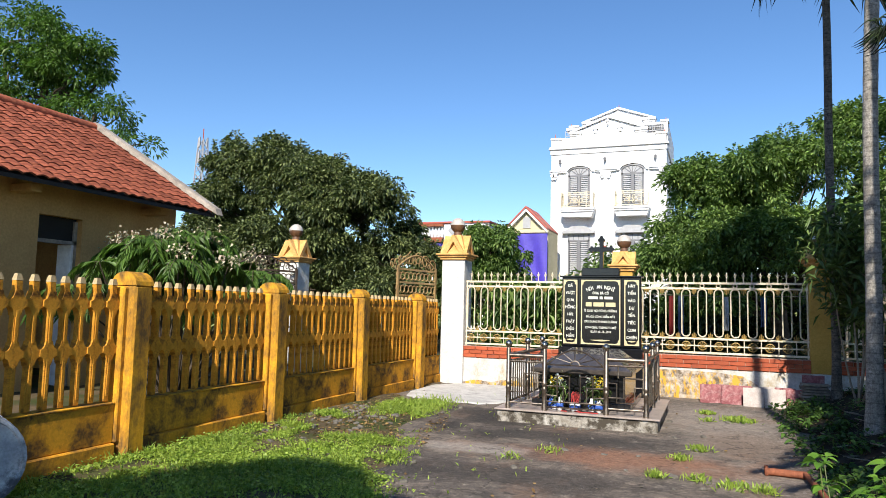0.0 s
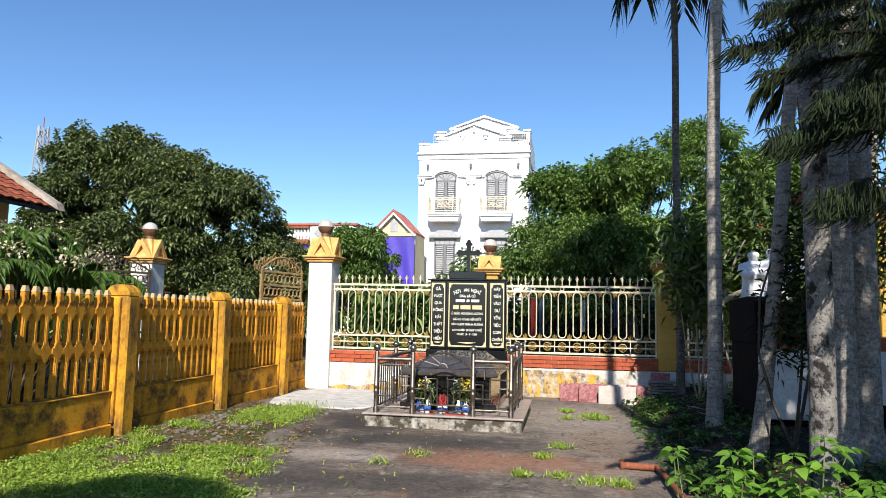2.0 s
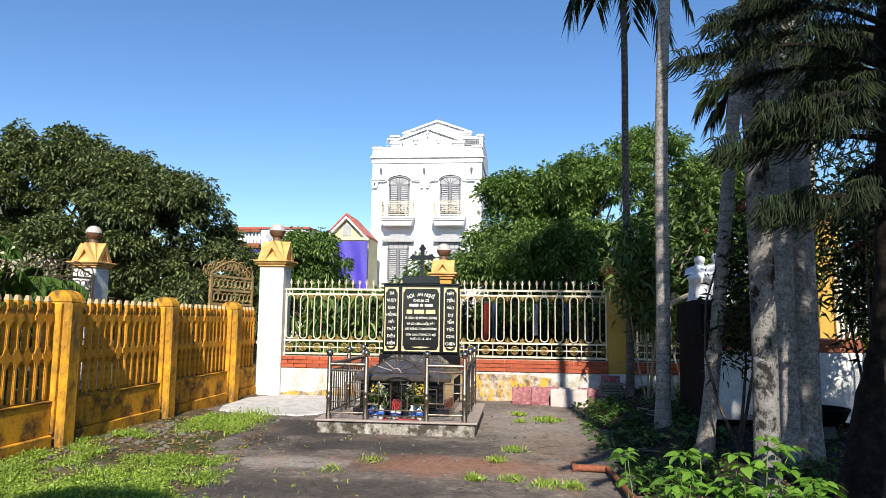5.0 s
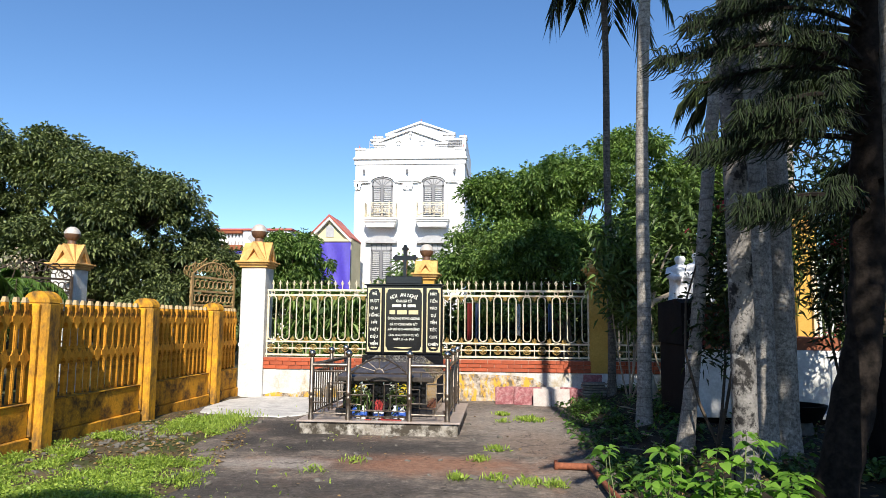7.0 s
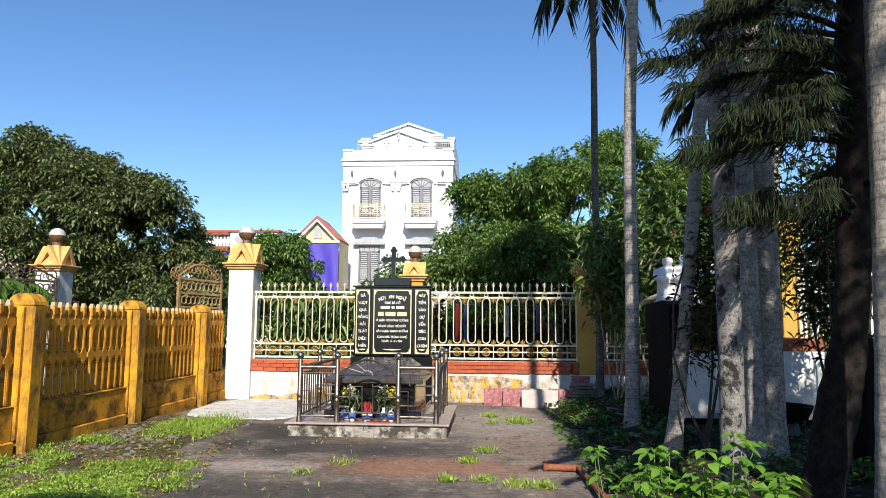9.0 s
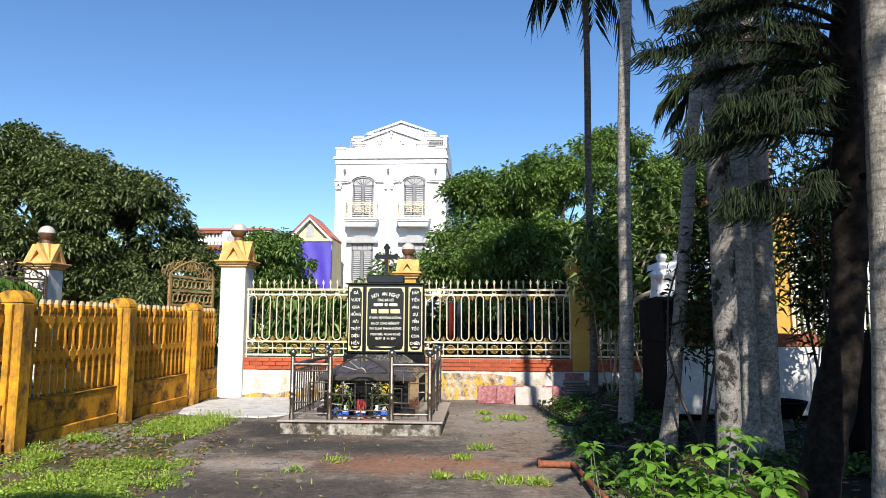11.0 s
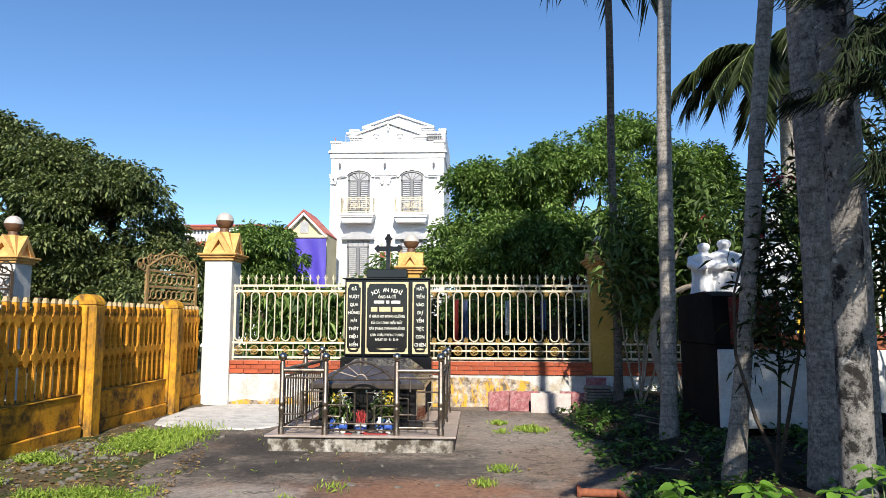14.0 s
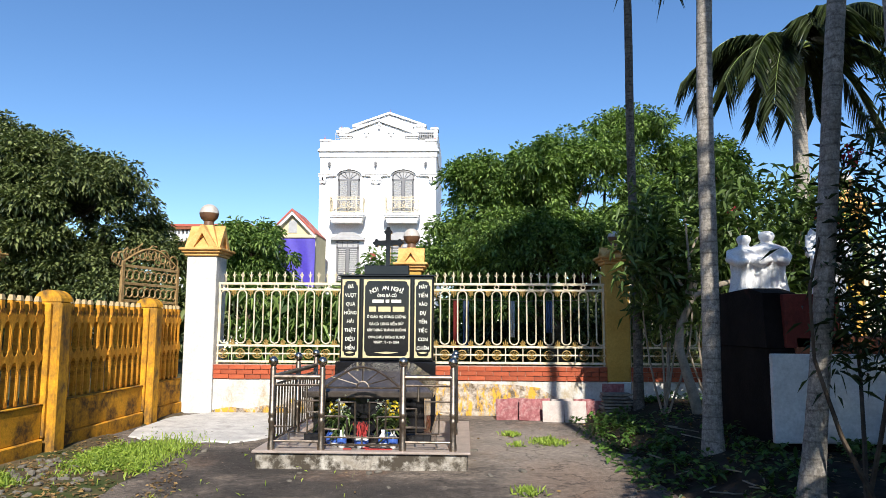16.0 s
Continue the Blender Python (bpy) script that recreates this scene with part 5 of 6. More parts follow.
vs = [(-0.95 + 2.2 * i / nx, -0.45 - 0.10 * math.sin(i * 0.9 + j * 0.25) * (1 - j / nz) ** 0.5, 2.6 + 3.05 * j / nz) for j in range(nz + 1) for i in range(nx + 1)]
vs += [(x, y + 0.02, z) for x, y, z in vs]
k = (nx + 1) * (nz + 1)
g.add(vs, [(j * (nx + 1) + i, j * (nx + 1) + i + 1, (j + 1) * (nx + 1) + i + 1, (j + 1) * (nx + 1) + i) for j in range(nz) for i in range(nx)]
      + [(k + j * (nx + 1) + i, k + (j + 1) * (nx + 1) + i, k + (j + 1) * (nx + 1) + i + 1, k + j * (nx + 1) + i + 1) for j in range(nz) for i in range(nx)])
part("tarpaulin", g, M_BLUE, t, "hanging blue tarpaulin", 60)

# low white flat-roofed house with a roof balustrade
t = thing("flat_roofed_house", -13.2, 44.0, 0, "white flat-roofed house with roof balustrade and red coping", "house")
part("wall", Geo().box(-2.6, 2.4, 0, 6, -0.2, 6.9, 0.02), M_HOUSE_W, t)
part("coping", Geo().box(-2.7, 2.5, -0.1, 6.1, 6.9, 7.02, 0.01), M_REDTRIM, t, "red coping")
part("diamond_panel", Geo().prism([(-0.3, 6.45), (0.0, 6.15), (0.3, 6.45), (0.0, 6.75)], -0.05, 0.0), M_SHUT, t)
part("tarpaulin", Geo().box(-1.9, 0.6, -0.35, -0.3, 4.6, 5.6, 0.02), M_BLUE, t, "blue tarpaulin")
g = Geo()
for k in range(9):
    g.lathe([(0.06, 0), (0.1, 0.25), (0.05, 0.5), (0.07, 0.7)], 8, pose(-2.4 + k * 0.22, -0.1, 6.0))
part("balusters", g, M_HOUSE_W, t)
part("balcony_wall", Geo().box(-2.7, -0.55, -0.3, 0.0, 6.7, 6.85).box(-2.7, -0.55, -0.3, 0, 5.7, 6.0), M_TERRA, t, "red brown balcony edge")

# lattice telephone mast
t = thing("radio_mast", -67.3, 84.0, 0, "thin red and white lattice radio mast far off", "mast")
H = 25.5
for sx, sy in ((-1, -1), (1, -1), (1, 1), (-1, 1)):
    part("leg", Geo().tube([(sx * 1.5, sy * 1.5, 0), (sx * 0.45, sy * 0.45, H)], 0.10, 4), M_SHUT, t)
g = Geo()
n = 20
for k in range(n):
    z0, z1 = H * k / n, H * (k + 1) / n
    a, b = 1.5 - 1.05 * k / n, 1.5 - 1.05 * (k + 1) / n
    for q in range(4):
        m = pose(0, 0, 0, 0, 0, 90 * q)
        g.tube([(-a, -a, z0), (b, -b, z1)], 0.06, 4, False, m)
        g.tube([(a, -a, z0), (-b, -b, z1)], 0.06, 4, False, m)
part("bracing", g, M_SHUT, t)
for z in (H - 1.2, H - 3.4):
    for q in range(4):
        part("antenna", Geo().box(-0.12, 0.12, -0.85, -0.7, z, z + 1.4, 0, pose(0, 0, 0, 0, 0, 90 * q)), M_SHUT, t, "pale panel antenna")
part("tip", Geo().tube([(0, 0, H), (0, 0, H + 1.6)], 0.07, 4), M_REDTRIM, t)


# ---- ochre house with a tiled roof, west of the fence ----
def tiled_house():
    hx, y1, ez = -8.0, 14.25, 3.24           # wall plane, end of the roof, eave height
    t = thing("tiled_house", hx, 10.0, 0, "ochre stuccoed house with an old clay tile roof", "house")
    L0, L1 = -9.0, y1 - 10.0
    dy0, dy1 = 0.98, 1.80
    w = Geo().box(-0.25, 0, L0, dy0, -0.2, ez + 0.1).box(-0.25, 0, dy1, L1 - 0.25, -0.2, ez + 0.1).box(-0.25, 0, dy0, dy1, 2.84, ez + 0.1)
    part("wall", w, M_STUCCO, t)
    # black sheet for the unlit room seen through the door
    part("back_room_wall", Geo().box(-5.2, -5.0, L0, L1 - 0.3, -0.2, ez), M_DARK, t)
    part("end_wall", Geo().box(-5.0, -0.25, L1 - 0.5, L1 - 0.25, -0.2, ez), M_STUCCO, t)
    part("transom", Geo().box(-0.2, -0.1, dy0, dy1, 2.40, 2.46).box(-0.2, -0.1, dy0, dy0 + 0.06, 0, 2.8).box(-0.2, -0.1, dy1 - 0.06, dy1, 0, 2.8), M_VERGE, t, "pale door frame and transom")
    part("door_leaf", Geo().box(-0.42, -0.1, dy1 - 0.1, dy1 - 0.05, 0, 2.4, 0.005), M_HOUSE_W, t, "white door leaf standing open")
    part("fanlight", Geo().box(-0.18, -0.14, dy0, dy1, 2.46, 2.84), M_DARK, t)
    for y in (-2.0, -0.4, 0.55, 3.2):
        part("bracket", Geo().box(0, 0.45, y - 0.1, y + 0.1, 3.1, 3.22, 0.01), M_STUCCO, t)
    # roof slope and its tiles
    ex, rx, rz = 0.75, -2.5, 5.16
    run, rise = ex - rx, rz - ez
    part("roof_deck", Geo().prism([(ex, ez - 0.06), (ex, ez), (rx, rz), (2 * rx - ex, ez), (2 * rx - ex, ez - 0.06), (rx, rz - 0.08)], L0, L1), M_DARK, t)
    ln = math.hypot(run, rise)
    ang = math.degrees(math.atan2(rise, run))
    tg = Geo()
    seg = 5
    prof = [(-0.105 + 0.21 * k / seg, 0.03 * math.sin(math.pi * k / seg)) for k in range(seg + 1)]
    vs = [(0.0, a, 0.022 + b) for a, b in prof] + [(-0.30, a, b) for a, b in prof] + [(0.0, a, b) for a, b in prof]
    n = seg + 1
    fs = [(k, k + 1, n + k + 1, n + k) for k in range(seg)] + [(k, 2 * n + k, 2 * n + k + 1, k + 1) for k in range(seg)]
    tg.add(vs, fs)
    tme = shared(tg, "roof_tile", M_TILE, 70)
    far = Geo()
    rows, cols = int(ln / 0.235), int((L1 - L0 - 0.2) / 0.215)
    tr = np.random.default_rng(3)
    near = 0
    for c in range(cols):
        y = L1 - 0.22 - c * 0.215
        for r_ in range(rows):
            s = (r_ + 0.05) * 0.235
            x, z = ex + 0.03 - s * run / ln, ez + 0.015 + s * rise / ln + tr.uniform(-0.006, 0.006)
            if near < 300 and c < 22:
                piece("roof_tile", tme, t, x, y + tr.uniform(-0.008, 0.008), z, 0, ang, tr.uniform(-2, 2))
                near += 1
            elif y > -3.2:
                far.add(vs, fs, pose(x, y + tr.uniform(-0.008, 0.008), z, 0, ang, tr.uniform(-2, 2)))
    tagged(part("roof_tiles", far, M_TILE, t, "weathered red clay tiles", 70), kind="stuff")
    part("ridge", Geo().tube([(rx, L0, rz + 0.05), (rx, L1, rz + 0.05)], 0.11, 8), M_TILE, t, "clay ridge tiles", 60)
    part("verge_wall", Geo().prism([(ex + 0.15, ez - 0.02), (ex + 0.1, ez + 0.11), (rx, rz + 0.19), (2 * rx - ex, ez + 0.11), (2 * rx - ex, ez - 0.3), (rx, rz - 0.08)], L1 - 0.12, L1 + 0.06), M_VERGE, t, "grey mortared gable verge")


tiled_house()

# ---- trees behind the wall ----
tree("mango_tree", -11.3, 23.5, [((-2.2, 0, 3.2), (2.0, 1.8, 1.7)), ((0.2, 0.4, 5.0), (2.3, 2.0, 1.7)), ((-1.8, 0.2, 6.35), (1.6, 1.6, 1.4)), ((-3.0, 0.2, 5.0), (1.5, 1.4, 1.3)), ((-0.4, 0.1, 5.85), (1.6, 1.6, 1.3)), ((1.4, 0.1, 5.25), (1.6, 1.5, 1.2)), ((-3.4, -0.2, 2.2), (1.4, 1.2, 1.3)), ((2.5, 0, 4.45), (2.1, 1.8, 1.5)), ((3.7, 0.2, 3.2), (1.3, 1.4, 1.3)),
      ((0.3, -0.9, 3.0), (2.4, 1.6, 1.6)), ((2.4, -0.7, 2.2), (2.0, 1.4, 1.1)), ((-3.6, 0.3, 3.9), (1.3, 1.3, 1.4))], 0.24, 1.7, "dense round dark green mango tree beyond the gate", M_LEAFM, 3900, 42, 0.145, 0.07, 11, spread=0.17, droop=0.35, hang=0.15)
tree("feathery_tree", 3.6, 22.6, [((-1.5, 0, 3.1), (1.9, 1.6, 1.6)), ((-1.2, 0.2, 4.65), (1.4, 1.3, 1.25)), ((0.2, 0, 4.65), (1.7, 1.6, 1.4)), ((2.0, 0.3, 5.3), (1.8, 1.6, 1.5)), ((3.3, 0, 4.6), (1.4, 1.4, 1.5)), ((-0.2, -0.8, 3.0), (2.0, 1.4, 1.1)),
      ((2.2, -0.9, 3.3), (2.0, 1.4, 1.2)), ((-2.3, 0, 2.6), (1.3, 1.3, 1.0)), ((1.0, -1.0, 2.9), (2.4, 1.2, 0.8)), ((-1.4, -0.6, 1.9), (1.6, 1.0, 0.8))], 0.2, 1.8, "bright green feathery leaved tree behind the iron fence", M_LEAFR, 3200, 46, 0.125, 0.052, 12, spread=0.17, droop=0.35, hang=0.1, fill=0.75)
tree("young_tree", -4.4, 23.5, [((0, 0, 3.3), (0.95, 0.9, 0.85)), ((-0.3, 0, 2.5), (1.1, 0.9, 0.8)), ((0.4, 0.1, 2.3), (0.9, 0.8, 0.8))], 0.09, 1.4, "small bushy green tree behind the fence", M_LEAFR, 520, 30, 0.15, 0.05, 13, spread=0.14, droop=0.4, hang=0.2)
tree("small_tree", -1.2, 27.0, [((0, 0, 3.0), (0.6, 0.6, 0.6)), ((-0.2, 0, 2.2), (0.9, 0.7, 0.7)), ((-1.0, 0, 1.6), (0.9, 0.7, 0.7))], 0.06, 1.2, "small leafy tree behind the headstone", M_LEAFR, 190, 18, 0.24, 0.06, 14, hang=0.2)
tree("large_tree", -30.8, 28.0, [((-2, 0, 15.0), (3.6, 3, 2.4)), ((1.0, 0, 11.8), (2.6, 2.4, 2.0)), ((3.0, 0, 12.6), (1.9, 1.8, 1.5)), ((2.2, 0, 13.4), (2.6, 2.4, 2.0)), ((4.8, 0, 10.6), (2.0, 2, 1.3)), ((6.6, 0, 8.9), (1.6, 1.4, 0.9)), ((-4.5, 0, 9.5), (3.4, 3, 3)), ((1.2, 0, 8.4), (2.6, 2, 1.6))], 0.42, 6.0,
     "tall spreading tree behind the tiled house", M_LEAFB, 1350, 26, 0.24, 0.095, 15, spread=0.3, droop=0.4, hang=0.1, fill=0.5)
for x, y, s, seed in ((-1.9, 19.3, 1.0, 21), (-0.6, 19.6, 0.9, 22), (-2.6, 20.4, 1.1, 24)):
    rng = np.random.default_rng(seed)
    t = thing("garden_shrub", x, y, 0, "long leaved green garden shrub behind the iron fence", "shrub", "garden shrubs")
    n = 1500
    P = np.stack([rng.normal(size=n) * 0.45 * s, rng.normal(size=n) * 0.3, rng.uniform(0.1, 2.0 * s, n)], 1)
    part("foliage", cloud_mesh("foliage", *leaves(rng, P, rng.normal(size=(n, 3)) + np.array([0, 0, 0.2]), 0.34, 0.06, droop=0.6), M_LEAFR), M_LEAFR, t)
    g = Geo()
    for _ in range(6):
        a = rng.normal(size=2) * 0.1
        limb(g, (a[0], a[1], -0.05), (a[0] * 4, a[1] * 3, 1.8 * s), 0.02, 0.008, rng, 0.06, 5, 5)
    part("stems", g, M_TRUNK, t, "", 60)
# dark screen of far greenery
rng = np.random.default_rng(31)
blobs = [((x, 33 + 2 * math.sin(x), 1.6), (2.2, 1.5, 2.2 + 0.5 * math.sin(x * 1.7))) for x in range(-30, 26, 3) if not -9 < x < 1]
V, F = clumped_crown(rng, blobs, 1500, 18, 0.5, 0.2, 0.6, 0.4)
tagged(part("far_trees", cloud_mesh("far_trees", V, F, M_LEAFM), M_LEAFM), "dark green trees in the distance", "trees", kind="stuff")

# leaf mass added where only deep shade lies under the trees
rng = np.random.default_rng(33)
blobs = [((x, 25.6 + 0.3 * math.sin(x * 2), 0.8), (1.2, 0.8, 1.4)) for x in range(0, 13)]
V, F = clumped_crown(rng, blobs, 900, 24, 0.2, 0.09, 0.25, 0.4)
tagged(part("hedge", cloud_mesh("hedge", V, F, M_LEAFM), M_LEAFM), "leaf mass added to fill the deep shade under the trees", "hedge", kind="stuff")


def cloth(x, z0, z1, w, mat, label):
    """A folded cloth hung over the line."""
    n = 10
    vs = [(-w / 2 + w * i / n, 0.05 * math.sin(i * 1.7 + x) * (1 - j * 0.7), z1 if j else z0) for j in (0, 1) for i in range(n + 1)]
    vs += [(a, b + 0.015, c) for a, b, c in vs]
    k = 2 * (n + 1)
    fs = [(i, i + 1, n + 2 + i, n + 1 + i) for i in range(n)] + [(k + i, k + n + 1 + i, k + n + 2 + i, k + i + 1) for i in range(n)]
    fs += [(n + 1 + i, n + 2 + i, k + n + 2 + i, k + n + 1 + i) for i in range(n)]
    solid("hanging_cloth", Geo().add(vs, fs), mat, label, "cloth", "hanging cloths", smooth=60, at=(x, 19.5, 0))


t = thing("clothes_line", 2.4, 19.5, 0, "thin clothes line on two posts behind the fence", "clothes line")
for x in (-2.0, 2.2):
    part("post", Geo().tube([(x, 0, -0.05), (x, 0, 2.0)], 0.03, 6), M_WOOD, t, "", 60)
part("line", Geo().tube([(-2.0, 0, 1.93), (0, 0, 1.88), (2.2, 0, 1.93)], 0.006, 4), M_WOOD, t)
for x, z0, z1, w, mat, label in ((1.16, 0.9, 1.89, 0.11, M_CLOTHR, "narrow red cloth hanging on the line"), (1.36, 0.9, 1.89, 0.12, M_CLOTHB, "blue grey cloth hanging on the line"), (2.29, 1.15, 1.88, 0.12, M_WHITE, "white cloth hanging on the line"), (3.05, 1.25, 1.88, 0.12, M_CLOTHB, "blue grey cloth hanging on the line")):
    cloth(x, z0, z1, w, mat, label)

# ---- palms ----
def trunk_geo(rng, h, r0, r1, lean, rings, flare=1.35, bend=1.6, seg=14):
    g = Geo()
    n = max(24, int(h / 0.07))
    pts, rs = [], []
    for i in range(n + 1):
        u = i / n
        z = h * u
        pts.append((lean[0] * u ** bend + 0.012 * math.sin(z * 1.3), lean[1] * u ** bend, z - 0.1 * (i == 0)))
        r = r0 + (r1 - r0) * u
        r *= 1 + (flare - 1) * math.exp(-z / 0.25)
        rs.append(r * (1 + 0.02 * (i % 3 == 0) * rings + rng.normal() * 0.006))
    return g.tube(pts, rs, seg)


def frond(rng, base, yaw, length, rise, droop, leaflet, count, width, hang=0.6):
    """A rib with two rows of leaflets."""
    d = Vector((math.cos(yaw), math.sin(yaw), 0))
    rib = []
    for i in range(15):
        u = i / 14
        rib.append(Vector(base) + d * length * (u - 0.25 * u * u) + Vector((0, 0, rise * u - droop * u * u)))
    P, D = [], []
    side = Vector((-d.y, d.x, 0))
    for k in range(count):
        u = 0.12 + 0.88 * k / count
        i = min(13, int(u * 14))
        p = rib[i].lerp(rib[i + 1], u * 14 - i)
        tng = (rib[i + 1] - rib[i]).normalized()
        for s in (-1, 1):
            q = side * s * 0.8 + tng * 0.75 + Vector((0, 0, -hang * rng.uniform(0.4, 1.3)))
            P.append(p)
            D.append(q)
    V, F = leaves(rng, np.array(P), np.array(D), leaflet, width, 0.15, 0.35)
    return rib, V, F


def palm(name, x, y, z, h, r0, r1, lean, bark, label, seed, fronds=0, length=2.0, leaflet=0.7, count=26, width=0.05, droop=2.2, shaft=0.0, rings=1, rise=0.9, group="", flare=1.35, bend=1.6):
    rng = np.random.default_rng(seed)
    t = thing(name, x, y, z, label, "palm", group)
    part("trunk", trunk_geo(rng, h, r0, r1, lean, rings, flare, bend), bark, t, "", 50)
    top = (lean[0], lean[1], h)
    if shaft:
        g = Geo().lathe([(r1 * 1.1, 0), (r1 * 1.35, shaft * 0.25), (r1 * 1.1, shaft * 0.7), (r1 * 0.6, shaft)], 12, pose(*top))
        part("crownshaft", g, M_SHAFT, t, "smooth green crownshaft", 60)
        top = (top[0], top[1], h + shaft * 0.9)
    for k in range(fronds):
        yaw = 2 * math.pi * (k + rng.uniform(-0.25, 0.25)) / fronds
        rib, V, F = frond(rng, top, yaw, length * rng.uniform(0.85, 1.1), rise * rng.uniform(0.3, 1.3), droop * rng.uniform(0.7, 1.15), leaflet, count, width)
        fr = part("frond", cloud_mesh("frond", V, F, M_PALM), M_PALM, t)
        part("rib", Geo().tube(rib, [0.022 - 0.0013 * i for i in range(15)], 5), M_SHAFT, fr, "", 60)
    return t


palm("areca_palm", 3.77, 15.24, earth(3.77, 15.24), 7.38, 0.065, 0.055, (-0.02, 0.1), M_DARKPALM, "slender dark areca palm by the wall", 41, 10, 1.45, 0.5, 30, 0.042, 1.5, 0.5, rise=0.6, group="slender palms")
palm("areca_palm", 3.66, 12.0, earth(3.66, 12.0), 17.5, 0.085, 0.048, (0.73, 0.09), M_BARK, "slender pale grey areca palm trunk", 42, 9, 1.3, 0.62, 26, 0.07, 2.0, 0.5, group="slender palms")
palm("areca_palm", 3.68, 10.2, earth(3.68, 10.2), 10.0, 0.068, 0.058, (1.2, 0.28), M_BARK, "grey leaning areca palm trunk", 43, 8, 1.6, 0.7, 22, 0.06, 2.0, 0.5, group="slender palms", bend=1.0, flare=1.6)
palm("lichened_palm", 3.55, 8.08, earth(3.55, 8.08), 10.5, 0.082, 0.075, (0.03, 0.0), M_LICHEN, "palm trunk mottled with grey and black lichen", 44, 8, 1.8, 0.7, 22, 0.06, 2.0, 0.5)
palm("royal_palm", 4.11, 9.44, earth(4.11, 9.44), 11.0, 0.16, 0.15, (0.0, 0.05), M_ROYAL, "thick smooth grey royal palm trunk", 45, 9, 2.8, 0.8, 24, 0.06, 2.2, 0.9, rings=0.5, group="royal palms", flare=1.2)
palm("royal_palm", 4.38, 9.72, earth(4.38, 9.72), 10.6, 0.18, 0.17, (0.03, 0.0), M_ROYAL, "thick smooth grey royal palm trunk", 46, 9, 2.8, 0.8, 24, 0.06, 2.2, 0.9, rings=0.5, group="royal palms", flare=1.2)
palm("royal_palm", 9.55, 22.2, 0, 7.25, 0.22, 0.16, (0.0, 0.0), M_BARK, "tall royal palm with drooping fronds beyond the wall", 47, 20, 3.3, 0.66, 120, 0.034, 2.3, 1.1, rise=2.0, group="royal palms")


# ---- hanging-needled conifer ----
def conifer():
    rng = np.random.default_rng(50)
    cx, cy = 4.07, 8.0
    t = thing("column_pine", cx, cy, earth(cx, cy), "dark conifer with drooping whip-like needled branches", "tree")
    g = Geo()
    n = 90
    axis = lambda z: 1.04 * (z + 0.1) / 9.2 + 0.10 * math.sin(max(0.0, min(z, 3.0)) / 3.0 * math.pi) * 1.2
    g.tube([(axis(-0.1 + 9.1 * i / n), 0.01 * math.sin(i * 0.4), -0.1 + 9.1 * i / n) for i in range(n + 1)], [0.125 - 0.07 * i / n + 0.03 * math.exp(-i / 4) for i in range(n + 1)], 16)
    for i, q in enumerate(g.v):
        ax = axis(-0.1 + 9.1 * (i // 16) / n)
        k = 1 + 0.22 * noise.noise(Vector((q[0] * 9, q[1] * 9, q[2] * 5))) + 0.16 * noise.noise(Vector((q[0] * 26, q[1] * 26, q[2] * 17)))
        g.v[i] = (ax + (q[0] - ax) * k, q[1] * k, q[2])
    part("trunk", g, M_ARBARK, t, "flaky bark with shade in its near-black colour", 60)

    def branch(z, yaw, ln, drop, count, width):
        """A rib with a flat fan of whips that sweep outwards and hang."""
        d = np.array([math.cos(yaw), math.sin(yaw), 0])
        side = np.array([-d[1], d[0], 0])
        us = np.linspace(0, 1, 12)
        R = np.array([(axis(z) + d[0] * ln * u, d[1] * ln * u, z - drop * u + 0.10 * ln * math.sin(math.pi * u) + 0.12 * u ** 5) for u in us])
        br = part("branch", Geo().tube([tuple(q) for q in R], [0.026 - 0.0018 * i for i in range(12)], 5), M_ARBARK, t, "", 60)
        V, F, cnt = [], [], 0
        down = np.array([0, 0, 1.0])
        for k in range(count):
            u = 0.12 + 0.88 * math.sqrt(rng.random()) if k > 14 else 1.0
            i = min(10, int(u * 11))
            p = R[i] + (R[i + 1] - R[i]) * (u * 11 - i)
            sg = rng.uniform(-1, 1)
            l = rng.uniform(0.10, 0.28) * (1.2 - 0.65 * u)
            out = d * rng.uniform(0.35, 0.9) + side * sg * width * rng.uniform(0.2, 0.8)
            curl = rng.uniform(0.5, 1.5) if rng.random() < 0.85 else -0.15
            hook = rng.uniform(0.2, 0.6)
            tt = np.linspace(0, 1, 6)[:, None]
            path = p + out * l * (tt + hook * tt ** 3) * 0.8 - down * l * curl * (np.sin(tt * 1.75) - 0.25 * tt ** 4) * 0.75 + down * 0.06 * np.sin(tt * 3.1)
            w = 0.0036 * np.array([0.9, 1, 1, 1, 0.9, 0.35])[:, None]
            ax = path[-1] - path[0]
            a2 = unit(np.cross(rng.normal(size=3), ax))
            a3 = unit(np.cross(a2, ax))
            V.append(np.concatenate([path + a2 * w, path - a2 * w * 0.5 + a3 * w * 0.87, path - a2 * w * 0.5 - a3 * w * 0.87]))
            for q in range(5):
                for aa, bb in ((0, 6), (6, 12), (12, 0)):
                    F.append((cnt + aa + q, cnt + bb + q, cnt + bb + q + 1, cnt + aa + q + 1))
            cnt += 18
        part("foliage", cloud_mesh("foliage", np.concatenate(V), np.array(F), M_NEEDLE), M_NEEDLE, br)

    for z, yaw, ln, drop in ((1.91, 221, 1.6, 0.25), (2.44, 219, 1.92, 0.50), (2.64, 222, 1.65, 0.48), (2.90, 216, 2.05, 0.47), (3.21, 218, 1.95, 0.60), (3.51, 221, 1.8, 0.75), (3.85, 226, 1.4, 0.7), (4.2, 215, 1.1, 0.5)):
        branch(z, radians(yaw), ln, drop, 520, 0.75)
        branch(z + 0.05, radians(yaw + 14), ln * 0.78, drop * 0.8, 360, 0.8)
